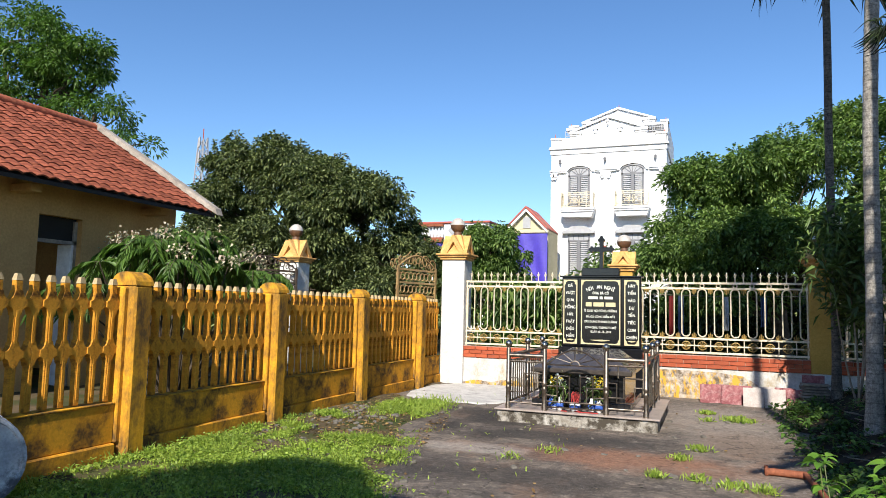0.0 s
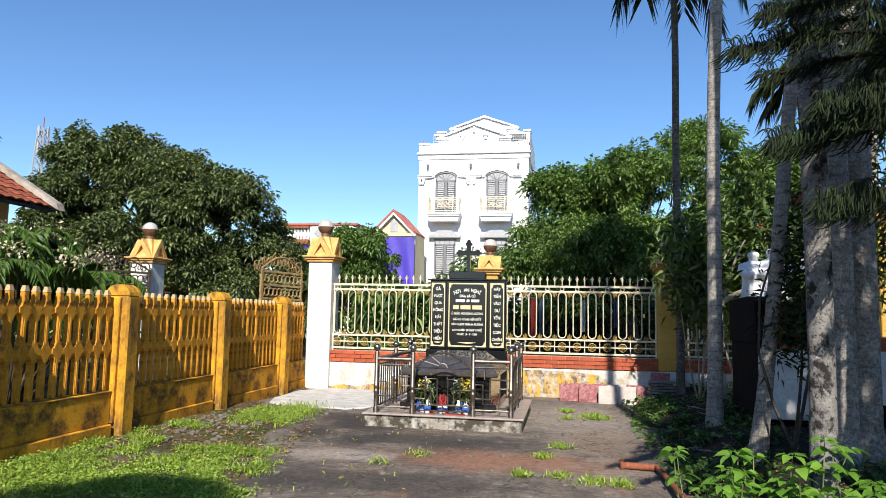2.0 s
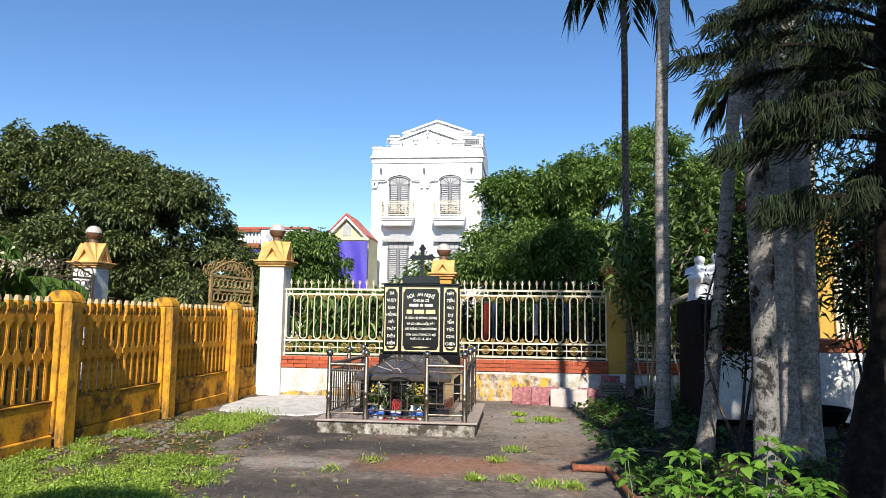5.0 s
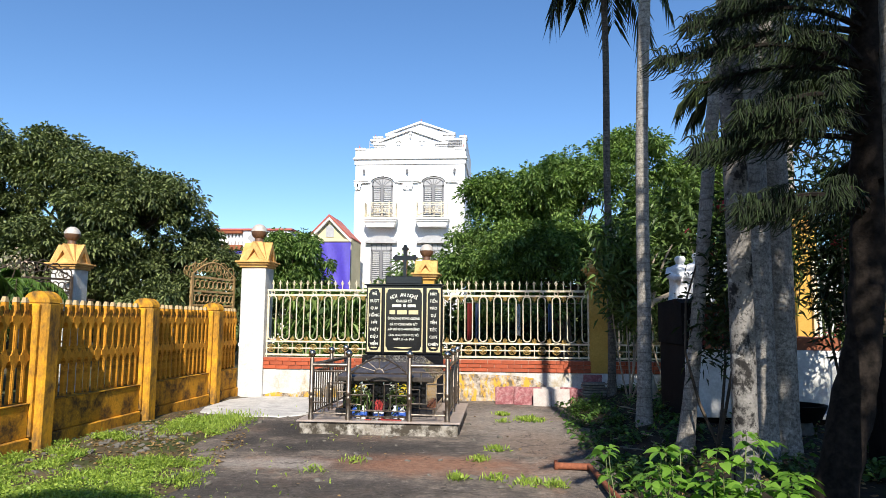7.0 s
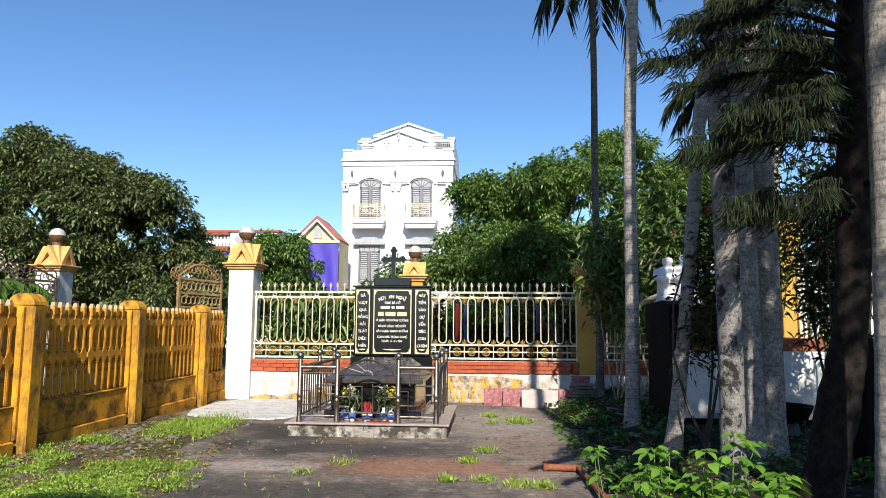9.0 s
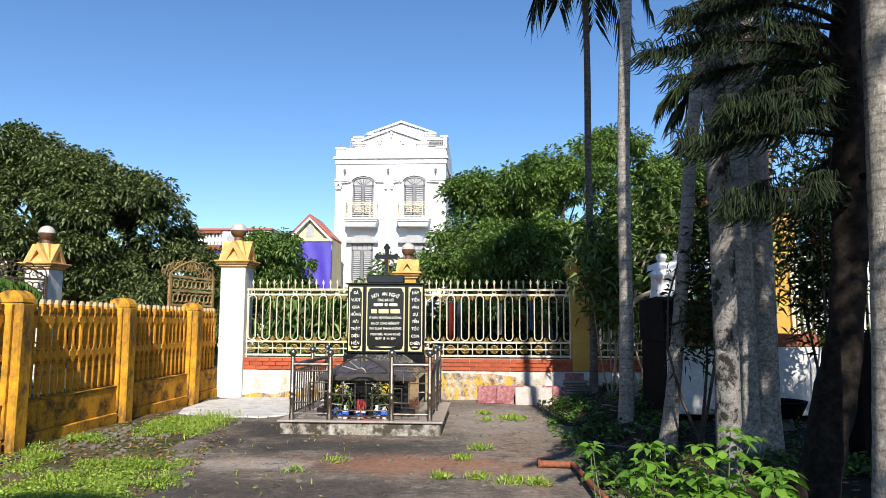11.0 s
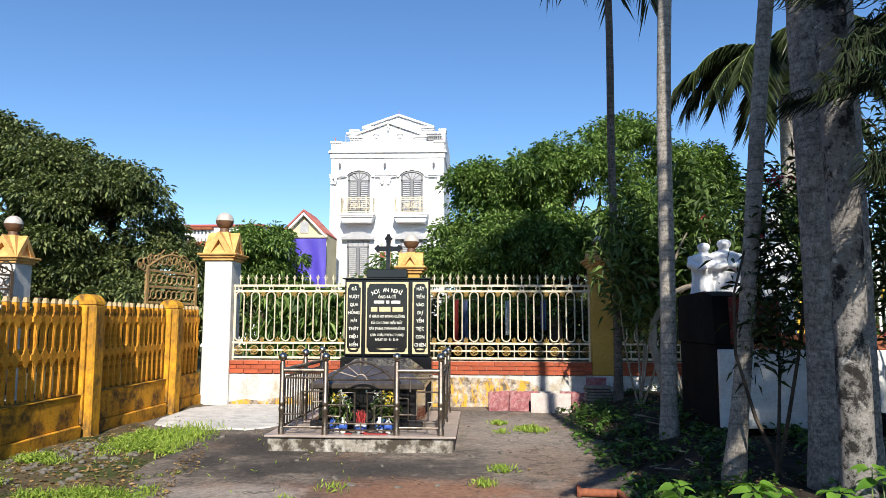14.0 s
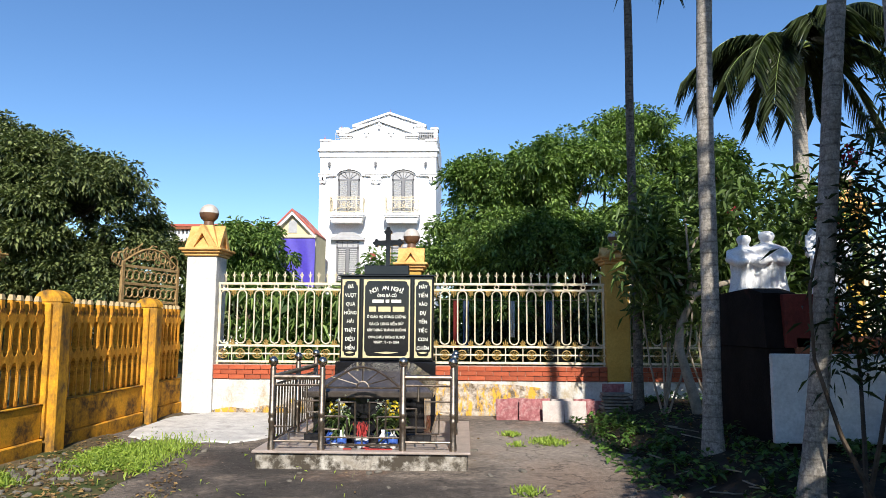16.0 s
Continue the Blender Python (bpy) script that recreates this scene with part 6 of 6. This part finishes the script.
        branch(z - 0.03, radians(yaw - 15), ln * 0.7, drop * 0.7, 300, 0.8)
    for k in range(26):
        z = 2.1 + 0.17 * k
        branch(z + 0.05 * rng.normal(), radians(-75 + 250 * ((k * 0.618) % 1.0)), rng.uniform(0.9, 1.3) * (1 - 0.16 * max(0, z - 3.4)), rng.uniform(0.1, 0.4), 260, 0.8)
    for z in (4.6, 4.95, 5.3, 5.7, 6.1, 6.6, 7.1, 7.6):
        for q in range(4):
            branch(z, radians(195 + 50 * q + 15 * rng.normal()), 0.95 - 0.15 * (z - 4.6), 0.3, 110, 0.8)


conifer()
palm("palm_trunk", 4.13, 7.2, earth(4.13, 7.2), 9.5, 0.11, 0.105, (0.345, 0.0), M_BARK, "pale ringed palm trunk beside the conifer", 48, 7, 1.5, 0.6, 20, 0.06, 1.8, 0.5, bend=1.0, flare=1.1)


# ---- shrine with white statues ----
def shrine():
    t = thing("shrine", 4.75, 12.35, 0.2, "masonry shrine base with white front, red ledge and soot-and-shade-black side", "shrine")
    X0, X1, Y0, Y1 = -0.68, 1.1, -0.7, 0.65
    # body and side wall: soot plus the shade of this side, as colour
    part("body", Geo().box(X0 + 0.02, X1, Y0 + 0.05, Y1, -0.1, 1.0, 0.01), M_SOOTSHADE, t, "masonry darkened by soot and painted-in shade")
    part("front_panel", Geo().box(X0 + 0.02, X1 + 0.02, Y0, Y0 + 0.06, 0.16, 0.95, 0.008), M_WHITE, t, "whitewashed front")
    part("ledge", Geo().box(X0 + 0.25, X1 + 0.02, Y0 + 0.02, Y1, 0.95, 1.1, 0.01), M_TERRA, t, "red brick ledge")
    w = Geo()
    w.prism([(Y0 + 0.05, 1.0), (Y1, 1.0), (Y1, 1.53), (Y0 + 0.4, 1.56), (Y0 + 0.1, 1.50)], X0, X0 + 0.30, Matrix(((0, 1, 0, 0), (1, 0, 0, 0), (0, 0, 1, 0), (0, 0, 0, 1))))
    part("side_wall", w, M_SOOTSHADE, t, "raised side wall coloured black for soot and shade")
    part("red_facing", Geo().box(X0 + 0.16, X0 + 0.66, Y0 + 0.02, Y0 + 0.26, 1.0, 1.49, 0.01), M_REDWALL, t, "dark red plaster facing")
    part("back_wall", Geo().box(X0 + 0.3, X0 + 0.62, Y0 + 0.25, Y1, 1.1, 1.5, 0.01), M_REDWALL, t, "dark red plaster block")


shrine()


def figure(x, y, z, s, label, two=False, group="white statues"):
    """A plain draped figure of plaster."""
    g = Geo()
    def one(ox, oy, hgt, m=1.0):
        g.lathe([(0.19 * m, 0), (0.17 * m, hgt * 0.1), (0.15 * m, hgt * 0.35), (0.165 * m, hgt * 0.58), (0.18 * m, hgt * 0.68), (0.165 * m, hgt * 0.74), (0.12 * m, hgt * 0.78), (0.06 * m, hgt * 0.81), (0.05 * m, hgt * 0.86)], 16, pose(ox, oy, 0) @ Matrix.Diagonal((1, 0.75, 1, 1)))
        g.lathe([(0.03 * m, hgt * 0.83), (0.058 * m, hgt * 0.85), (0.074 * m, hgt * 0.89), (0.08 * m, hgt * 0.93), (0.072 * m, hgt * 0.97), (0.05 * m, hgt * 0.995), (0.012, hgt * 1.005)], 14, pose(ox, oy - 0.01, 0))
        for q in (-1, 1):
            g.tube([(ox + q * 0.14 * m, oy, hgt * 0.71), (ox + q * 0.18 * m, oy - 0.05, hgt * 0.58), (ox + q * 0.12 * m, oy - 0.15, hgt * 0.50), (ox + q * 0.02, oy - 0.17, hgt * 0.54)], [0.06 * m, 0.055 * m, 0.05 * m, 0.035 * m], 8)
        for q in range(6):
            a = radians(200 + 28 * q)
            g.tube([(ox + 0.17 * m * math.cos(a), oy + 0.125 * m * math.sin(a), hgt * 0.62), (ox + 0.155 * m * math.cos(a + 0.1), oy + 0.12 * m * math.sin(a + 0.1), hgt * 0.35), (ox + 0.19 * m * math.cos(a), oy + 0.14 * m * math.sin(a), 0.01)], 0.018 * m, 5)
    if two:
        one(0.09, 0.0, 0.70 * s, 1.05)
        one(-0.14, 0.03, 0.66 * s, 0.95)
    else:
        one(0, 0, 1.0 * s)
    st = solid("statue", g, M_STATUE, label, "statue", group, smooth=60, at=(x, y, z))
    md = st.modifiers.new("skin", "REMESH")
    md.mode, md.voxel_size, md.use_smooth_shade = "VOXEL", 0.013, True
    return st


figure(4.47, 12.75, 1.74, 0.95, "white plaster statue of two draped half figures on the shrine", True)
figure(4.98, 12.35, 1.30, 1.42, "white plaster statue of a robed standing figure on the shrine")

# basin on a low stand before the shrine
t = thing("basin", 5.05, 11.0, earth(5.05, 11.0), "wide dark stone basin on a low stand", "basin")
part("bowl", Geo().lathe([(0.16, 0.12), (0.26, 0.16), (0.31, 0.27), (0.32, 0.30), (0.28, 0.30), (0.24, 0.2), (0.02, 0.19)], 20), M_SOOTSHADE, t, "", 50)
part("stand", Geo().lathe([(0.2, 0), (0.18, 0.06), (0.15, 0.13)], 16), M_STONE, t, "", 50)

# yellow shrine box, ornamental gate and planter further along
t = thing("yellow_shrine", 6.55, 15.4, 0.1, "bright yellow painted shrine pier", "shrine")
part("pier", Geo().box(-0.2, 0.25, -0.2, 0.2, 0, 2.05, 0.01), M_YBOX, t)
part("cap", Geo().box(-0.26, 0.31, -0.26, 0.26, 2.05, 2.15, 0.01), M_YBOX, t)
t = thing("ornamental_gate", 8.25, 16.2, 0.1, "white and gold ornamental iron gate", "gate")
part("gate_frame", Geo().box(-0.75, -0.69, -0.03, 0.03, 0.35, 2.75).box(0.69, 0.75, -0.03, 0.03, 0.35, 2.75).box(-0.75, 0.75, -0.03, 0.03, 0.35, 0.42).box(-0.75, 0.75, -0.03, 0.03, 2.5, 2.57), M_GOLD, t)
vb = shared(Geo().box(-0.022, 0.022, -0.015, 0.015, 0.42, 2.6), "bar", M_WHITE)
sc = shared(Geo().tube([(0.010 * k * math.cos(k * 0.7), 0, 0.010 * k * math.sin(k * 0.7)) for k in range(2, 15)], 0.016, 5), "scroll", M_YBOX, 60)
for k in range(13):
    piece("bar", vb, t, -0.63 + k * 0.105, 0, 0)
for k in range(8):
    piece("scroll", sc, t, -0.5 + 0.33 * (k % 4), -0.03, 0.85 + 0.95 * (k // 4) + 0.15 * (k % 2), 0, 55 * k, 0)
t = thing("planter", 7.6, 15.0, 0.0, "yellow painted masonry planter on a red base", "planter")
part("base", Geo().box(-0.6, 0.8, -0.45, 0.5, 0, 0.18, 0.01), M_TERRA, t, "red plinth")
part("box", Geo().box(-0.5, 0.7, -0.35, 0.4, 0.18, 0.62, 0.01), M_YBOX, t)
part("rim", Geo().box(-0.55, 0.75, -0.4, 0.45, 0.62, 0.68, 0.01), M_YELLOW, t)


def shrub(name, x, y, z, rx, rz, n, length, width, mat, seed, label, flowers=None, nf=0, stems=6, group="", up=0.3, droop=0.35, base=0.15, bark=None):
    rng = np.random.default_rng(seed)
    t = thing(name, x, y, z, label, "shrub", group)
    tips = []
    for k in range(stems):
        g = Geo()
        e = np.array([rng.normal() * rx * 0.55, rng.normal() * rx * 0.55, rz * rng.uniform(0.55, 1.0)])
        limb(g, (rng.normal() * 0.04, rng.normal() * 0.04, -0.05), e, 0.018, 0.006, rng, 0.08, 6, 5)
        tips.append(e)
        part("stem", g, bark or M_WOOD, t, "", 60)
    tips = np.array(tips)
    k = rng.integers(0, stems, n)
    u = rng.uniform(base, 1.05, (n, 1))
    P = tips[k] * u + rng.normal(size=(n, 3)) * rx * 0.28
    P[:, 2] = np.abs(P[:, 2])
    D = rng.normal(size=(n, 3)) + np.array([0, 0, up])
    part("foliage", cloud_mesh("foliage", *leaves(rng, P, D, length, width, 0.15, droop), mat), mat, t)
    if flowers:
        c = tips[rng.integers(0, stems, max(1, nf // 14))]
        P = np.repeat(c, 14, 0) + rng.normal(size=(len(c) * 14, 3)) * 0.05
        part("blossoms", cloud_mesh("blossoms", *leaves(rng, P, rng.normal(size=P.shape), 0.05, 0.04), flowers), flowers, t)
    return t


shrub("flowering_shrub", 7.5, 15.0, 0.62, 0.35, 0.8, 700, 0.10, 0.04, M_LEAFB, 61, "dark green shrub with red flowers in the planter", M_PINK, 120)
shrub("strap_leaf_plant", 6.6, 13.9, 0.2, 0.25, 0.6, 160, 0.45, 0.035, M_LEAFN, 62, "bright strap-leaved plant at the path edge", None, 0, 5)
shrub("oleander", 3.90, 9.86, earth(3.90, 9.86), 0.42, 3.1, 1300, 0.125, 0.02, M_LEAFD, 63, "dark narrow-leaved oleander with pink flowers beside the palms", M_PINK, 56, 3, up=0.4, base=0.42, bark=M_TRUNK)
shrub("oleander", 5.5, 10.6, earth(5.5, 10.6), 0.55, 3.4, 3600, 0.13, 0.021, M_LEAFD, 64, "dark narrow-leaved oleander with pink flowers beside the palms", M_PINK, 70, 5, up=0.5, base=0.5, bark=M_TRUNK)

def broad_weed(x, y, rx, h, stems, seed):
    """Thin green stems, each with rosettes of oval leaves."""
    rng = np.random.default_rng(seed)
    t = thing("broadleaf_weed", x, y, earth(x, y), "bright green broad-leaved weed at the bed's edge", "weed", "broad-leaved weeds")
    P, D = [], []
    for k in range(stems):
        e = np.array([rng.normal() * rx, rng.normal() * rx * 0.8, h * rng.uniform(0.45, 1.0)])
        b = e * np.array([0.55, 0.55, 0]) - np.array([0, 0, 0.04])
        g = Geo()
        limb(g, b, e, 0.006, 0.003, rng, 0.05, 6, 5)
        part("stem", g, M_STEMG, t, "", 60)
        for lvl, num in ((1.0, 7), (0.8, 4), (0.55, 3)):
            a0 = rng.uniform(0, 6.28)
            for q in range(num):
                a = a0 + 6.283 * q / num + rng.normal() * 0.2
                P.append(b + (e - b) * lvl + np.array([math.cos(a), math.sin(a), 0]) * 0.02)
                D.append((math.cos(a), math.sin(a), rng.uniform(-0.05, 0.55)))
    part("foliage", cloud_mesh("foliage", *ovate(rng, np.array(P), np.array(D), 0.105, 0.056, 0.5), M_LEAFN), M_LEAFN, t)


broad_weed(2.95, 7.75, 0.17, 0.68, 17, 65)
broad_weed(3.3, 7.6, 0.17, 0.66, 19, 66)
broad_weed(2.68, 7.35, 0.13, 0.40, 8, 67)
broad_weed(3.1, 7.25, 0.17, 0.40, 12, 68)
broad_weed(3.5, 7.25, 0.12, 0.42, 9, 69)
for x, y, h, n, s in ((3.95, 14.6, 2.9, 700, 71), (4.7, 14.9, 3.4, 900, 72), (5.6, 14.6, 3.6, 900, 73), (6.4, 15.5, 3.4, 700, 74)):
    shrub("frangipani", x, y, earth(x, y), 0.66, h, n * 3, 0.20, 0.045, M_LEAFF, s, "frangipani with pale bare stems and long dull leaves", M_WFLOWER if s % 2 else M_PINK, 56, 6, up=0.3, base=0.66, droop=0.35)
# bent pale trunk of the frangipani beside the wall
g = Geo()
rng = np.random.default_rng(75)
g.tube([(0, 0, -0.05), (-0.1, 0, 0.35), (-0.22, 0.02, 0.8), (-0.2, 0.02, 1.1), (-0.02, 0, 1.5), (0.25, 0, 1.62), (0.55, 0.0, 1.7), (0.8, 0, 1.95)], [0.075, 0.065, 0.055, 0.05, 0.045, 0.04, 0.03, 0.02], 8)
for e in ((0.1, 0.1, 2.3), (-0.35, 0.1, 1.9), (0.3, 0.0, 2.4), (-0.1, 0, 2.5)):
    limb(g, (-0.05, 0, 1.45), e, 0.03, 0.012, rng, 0.08)
solid("bare_stem", g, M_WOOD, "bent pale frangipani trunk in front of the wall", "tree", smooth=60, at=(4.3, 14.3, earth(4.3, 14.3)))

# feathery flowering bush between house and picket fence
def pinnate_bush():
    rng = np.random.default_rng(80)
    t = thing("cassia_bush", -6.2, 12.2, -0.03, "feathery leaved bush with cream flower heads behind the picket fence", "shrub")
    g = Geo()
    sets, bl = [], []
    for k in range(80):
        a = rng.uniform(0, 2 * math.pi)
        rr = rng.uniform(0.2, 1.5)
        b = np.array([rr * math.cos(a), rr * math.sin(a) * 1.25, 2.62 - 0.36 * rr ** 2 + rng.uniform(-0.35, 0.15)])
        limb(g, (b[0] * 0.12, b[1] * 0.12, 0), b, 0.025, 0.008, rng, 0.06, 5, 5)
        for q in range(5):
            rib, V, F = frond(rng, b, rng.uniform(0, 2 * math.pi), 0.62, 0.12, 0.4, 0.17, 16, 0.035, 0.3)
            sets.append((V, F))
            g.tube(rib[::3], 0.004, 3)
        if rng.random() < 0.4 and b[2] > 2.0:
            bl.append(b + np.array([0, 0, 0.12]))
    part("branchwork", g, M_TRUNK, t, "", 60)
    part("foliage", cloud_mesh("foliage", *gather(sets), M_LEAFB), M_LEAFB, t)
    P = np.repeat(np.array(bl), 60, 0) + rng.normal(size=(len(bl) * 60, 3)) * np.array([0.11, 0.11, 0.06])
    part("blossoms", cloud_mesh("blossoms", *leaves(rng, P, rng.normal(size=P.shape), 0.06, 0.045), M_BLOSSOM), M_BLOSSOM, t, "cream flower heads")


pinnate_bush()


# ---- ground cover and clutter ----
def blades(name, spots, material, label, category, h=0.13, wd=0.008):
    rng = np.random.default_rng(len(spots))
    P = np.array(spots)
    D = rng.normal(size=P.shape) * 0.45 + np.array([0, 0, 1.0])
    V, F = leaves(rng, P, D, h, wd, 0.1, 0.2)
    tagged(part(name, cloud_mesh(name, V, F, material), material), label, category, kind="stuff")


rng = np.random.default_rng(90)
spots, tall = [], []
while len(spots) < 30000:
    x, y = rng.uniform(-3.05, 0.4), rng.uniform(6.0, 14.8)
    e = slab_left(y)
    n1, n2 = noise.noise(Vector((x * 0.9, y * 0.9, 5.0))), noise.noise(Vector((x * 3.1, y * 3.1, 9.0)))
    dens = 0.55 + 1.1 * n1 + 1.1 * n2
    bare = ((x + 2.1) / 1.1) ** 2 + ((y - 10.7) / 1.2) ** 2 + 1.0 * n2
    if bare < 1.0:
        dens -= 2.4 * (1.0 - bare)
    if y > 11.2 + 0.4 * n1:
        dens -= 1.8
    if ((x + 2.05) / 0.5) ** 2 + ((y - 12.55) / 1.15) ** 2 + 0.8 * n2 < 1.0:
        dens += 2.6
    if y > 13.9:
        dens -= 1.5
    if x < e + 0.12 + 0.25 * n2 and rng.random() < dens:
        (tall if n2 > 0.18 and rng.random() < 0.35 else spots).append((x, y, earth(x, y) - 0.01))
    elif e <= x and rng.random() < 0.0015:
        spots.append((x, y, 0.0))
blades("grass", spots, M_GRASS, "short bright green grass along the fence", "grass", 0.065, 0.013)
blades("tall_grass", tall, M_GRASS, "taller clumps of grass in the lawn", "grass", 0.13, 0.010)
P = np.array([(x + rng.normal() * 0.05, y + rng.normal() * 0.05, z + rng.uniform(0.015, 0.07)) for x, y, z in spots[::2] + spots[1::3]])
V, F = leaves(rng, P, rng.normal(size=P.shape) * np.array([1, 1, 0.3]), 0.030, 0.022, 0.1, 0.1)
tagged(part("clover", cloud_mesh("clover", V, F, M_GRASS), M_GRASS), "low round-leaved weeds among the grass", "weeds", kind="stuff")
spots = [(-2.05 + rng.normal() * 0.22, 12.55 + rng.normal() * 0.5, 0.02) for _ in range(2600)]
for cx, cy, n, s in ((2.33, 13.75, 420, 0.14), (1.92, 14.28, 200, 0.07), (1.93, 13.5, 60, 0.05), (1.85, 11.2, 190, 0.06), (1.68, 10.6, 110, 0.06), (1.5, 9.72, 90, 0.06), (1.87, 9.75, 70, 0.08), (2.15, 9.58, 90, 0.09), (2.4, 9.55, 90, 0.07), (0.4, 10.4, 40, 0.1), (0.1, 9.9, 40, 0.08)):
    spots += [(cx + rng.normal() * s * 0.75, cy + rng.normal() * s * 0.9, 0.0) for _ in range(n)]
blades("weed_tufts", spots, M_GRASS, "taller tufts of green weeds in the cracks", "grass", 0.085, 0.014)
P = []
for _ in range(1500):
    x, y = rng.uniform(2.85, 5.6), rng.uniform(8.3, 15.8)
    if rng.random() < 0.55 + 0.9 * noise.noise(Vector((x * 2, y * 1.3, 2))) - (0.35 if x > 3.6 else 0.0):
        hh = rng.uniform(0.05, 0.17)
        P += [(x + rng.normal() * 0.05, y + rng.normal() * 0.05, earth(x, y) + hh * rng.uniform(0.3, 1.0)) for _ in range(12)]
P = np.array(P)
D = rng.normal(size=P.shape) * np.array([1, 1, 0.45]) + np.array([0, 0, 0.25])
tagged(part("bed_plants", cloud_mesh("bed_plants", *ovate(rng, P, D, 0.085, 0.038, 0.4), M_BEDLEAF), M_BEDLEAF), "low dark green leafy plants covering the bed", "ground plants", kind="stuff")
# dry leaf litter on both banks
P = []
while len(P) < 4200:
    x, y = rng.uniform(-3.0, 6.0), rng.uniform(6.5, 16.0)
    if (x < slab_left(y) + 0.25 and 9.7 < y < 13.8 and rng.random() < 0.9) or (x > 2.95 and rng.random() < 0.22) or rng.random() < 0.008:
        P.append((x, y, max(earth(x, y), 0.0 if slab_left(y) < x < 3.0 else -1) + 0.012))
P = np.array(P)
D = rng.normal(size=P.shape) * np.array([1, 1, 0.12])
tagged(part("leaf_litter", cloud_mesh("leaf_litter", *leaves(rng, P, D, 0.048, 0.024, 0.1, 0.0), M_DRY), M_DRY), "dry brown fallen leaves", "leaf litter", kind="stuff")
sg = Geo()
for _ in range(260):
    x, y = (-2.45 + rng.normal() * 0.35, 11.4 + rng.normal() * 0.75) if rng.random() < 0.7 else (rng.uniform(-2.9, 2.9), rng.uniform(8, 15))
    r = rng.uniform(0.012, 0.05)
    z = max(earth(x, y), 0.0 if x > slab_left(y) else -1)
    sg.box(-r, r, -r * 0.7, r * 0.7, -r * 0.3, r * 0.5, r * 0.25, pose(x, y, z, rng.uniform(-20, 20), rng.uniform(-20, 20), rng.uniform(0, 180)))
tagged(part("rubble", sg, M_STONE), "scattered stones and rubble", "rubble", kind="stuff")

# rusty pipe with an elbow at the yard's edge
t = thing("pipe", 2.45, 10.28, 0.0, "short rusty red pipe lying at the yard's edge", "pipe")
part("tube", Geo().tube([(0, 0, 0.035), (0.32, -0.05, 0.04)], 0.035, 10), M_RUST, t, "", 60)
part("flange", Geo().tube([(-0.015, 0, 0.04), (0.015, 0, 0.04)], 0.055, 10), M_RUST, t, "", 60)
part("long_tube", Geo().tube([(0.32, -0.05, 0.05), (0.34, -0.3, 0.05), (0.36, -1.1, 0.07), (0.38, -1.6, 0.09)], 0.026, 8), M_RUST, t, "", 60)
# stack of roof tiles by the wall
t = thing("tile_stack", 3.5, 15.45, earth(3.5, 15.45), "stack of grey roof tiles against the wall", "tile stack")
for k in range(7):
    part("stacked_tile", Geo().box(-0.2, 0.2, -0.14, 0.14, k * 0.045, k * 0.045 + 0.032, 0.006, pose(0.02 * math.sin(k * 2.1), 0, 0, 0, 0, 4 * math.sin(k))), M_STONE, t)
part("upright_tile", Geo().box(-0.16, 0.16, 0.16, 0.18, 0, 0.42, 0.004), M_SLABR, t)
# white drum at the fence
t = thing("drum", -2.95, 6.50, earth(-2.95, 6.50), "blotchy grey painted drum lying on its side by the fence", "drum")
g = Geo().lathe([(0.02, 0), (0.29, 0.0), (0.305, -0.03), (0.328, -0.03), (0.328, 0.02), (0.31, 0.04), (0.31, 0.16), (0.328, 0.175), (0.31, 0.19), (0.31, 0.31), (0.328, 0.33), (0.322, 0.36), (0.30, 0.36), (0.29, 0.335), (0.02, 0.33)], 28, pose(0, 0, 0.32, 90, 0, 62))
part("body", g, M_DRUM, t, "", 40)
# east side: low wall with its shade in the colour, and an orange sheet
solid("low_wall", Geo().box(-0.5, 1.6, -0.12, 0.12, 0, 1.15, 0.02), M_SOOTSHADE, "low masonry wall coloured near-black for its shade", "wall", kind="structure", at=(5.5, 9.3, 0.2))
solid("orange_sheet", Geo().box(-0.02, 0.02, -0.4, 0.4, 0, 1.3, 0.005), M_ORANGE, "orange red painted sheet leaning on the wall", "sheet", at=(5.55, 9.05, 1.36), rz=20)
# fallen fronds and sticks
g = Geo()
for _ in range(22):
    x, y = rng.uniform(3.1, 4.3), rng.uniform(10.5, 13.5)
    a, l = rng.uniform(0, 6.28), rng.uniform(0.1, 0.35)
    z = earth(x, y) + 0.02
    g.tube([(x, y, z), (x + l * math.cos(a), y + l * math.sin(a), z + rng.uniform(0, 0.05))], 0.006, 4)
tagged(part("fallen_sticks", g, M_WOOD), "fallen dry sticks and frond ribs", "sticks", kind="stuff")

# trees south of the yard, out of view, added to shade the lawn and the bed
tree("shade_tree", 6.4, 1.7, [((-1.4, 1.2, 7.4), (1.0, 0.9, 0.8)), ((-0.9, -0.1, 4.5), (0.8, 0.9, 0.6)), ((-0.6, 0.9, 5.2), (0.9, 0.8, 0.6)), ((-0.2, 0.7, 6.2), (1.4, 1.2, 1.0)), ((0.7, 0.9, 6.4), (1.5, 1.2, 1.0))], 0.14, 4.0, "unseen leafy tree added to shade the planting bed", M_LEAFM, 520, 34, 0.18, 0.09, 97, spread=0.22)
tree("shade_tree", -1.3, -0.2, [((-0.4, 0.5, 4.6), (1.2, 1.0, 0.8)), ((0.8, 0.8, 4.9), (1.1, 0.9, 0.8))], 0.11, 3.0, "leafy tree shading the lawn's edge", M_LEAFM, 300, 34, 0.18, 0.09, 98, spread=0.22)
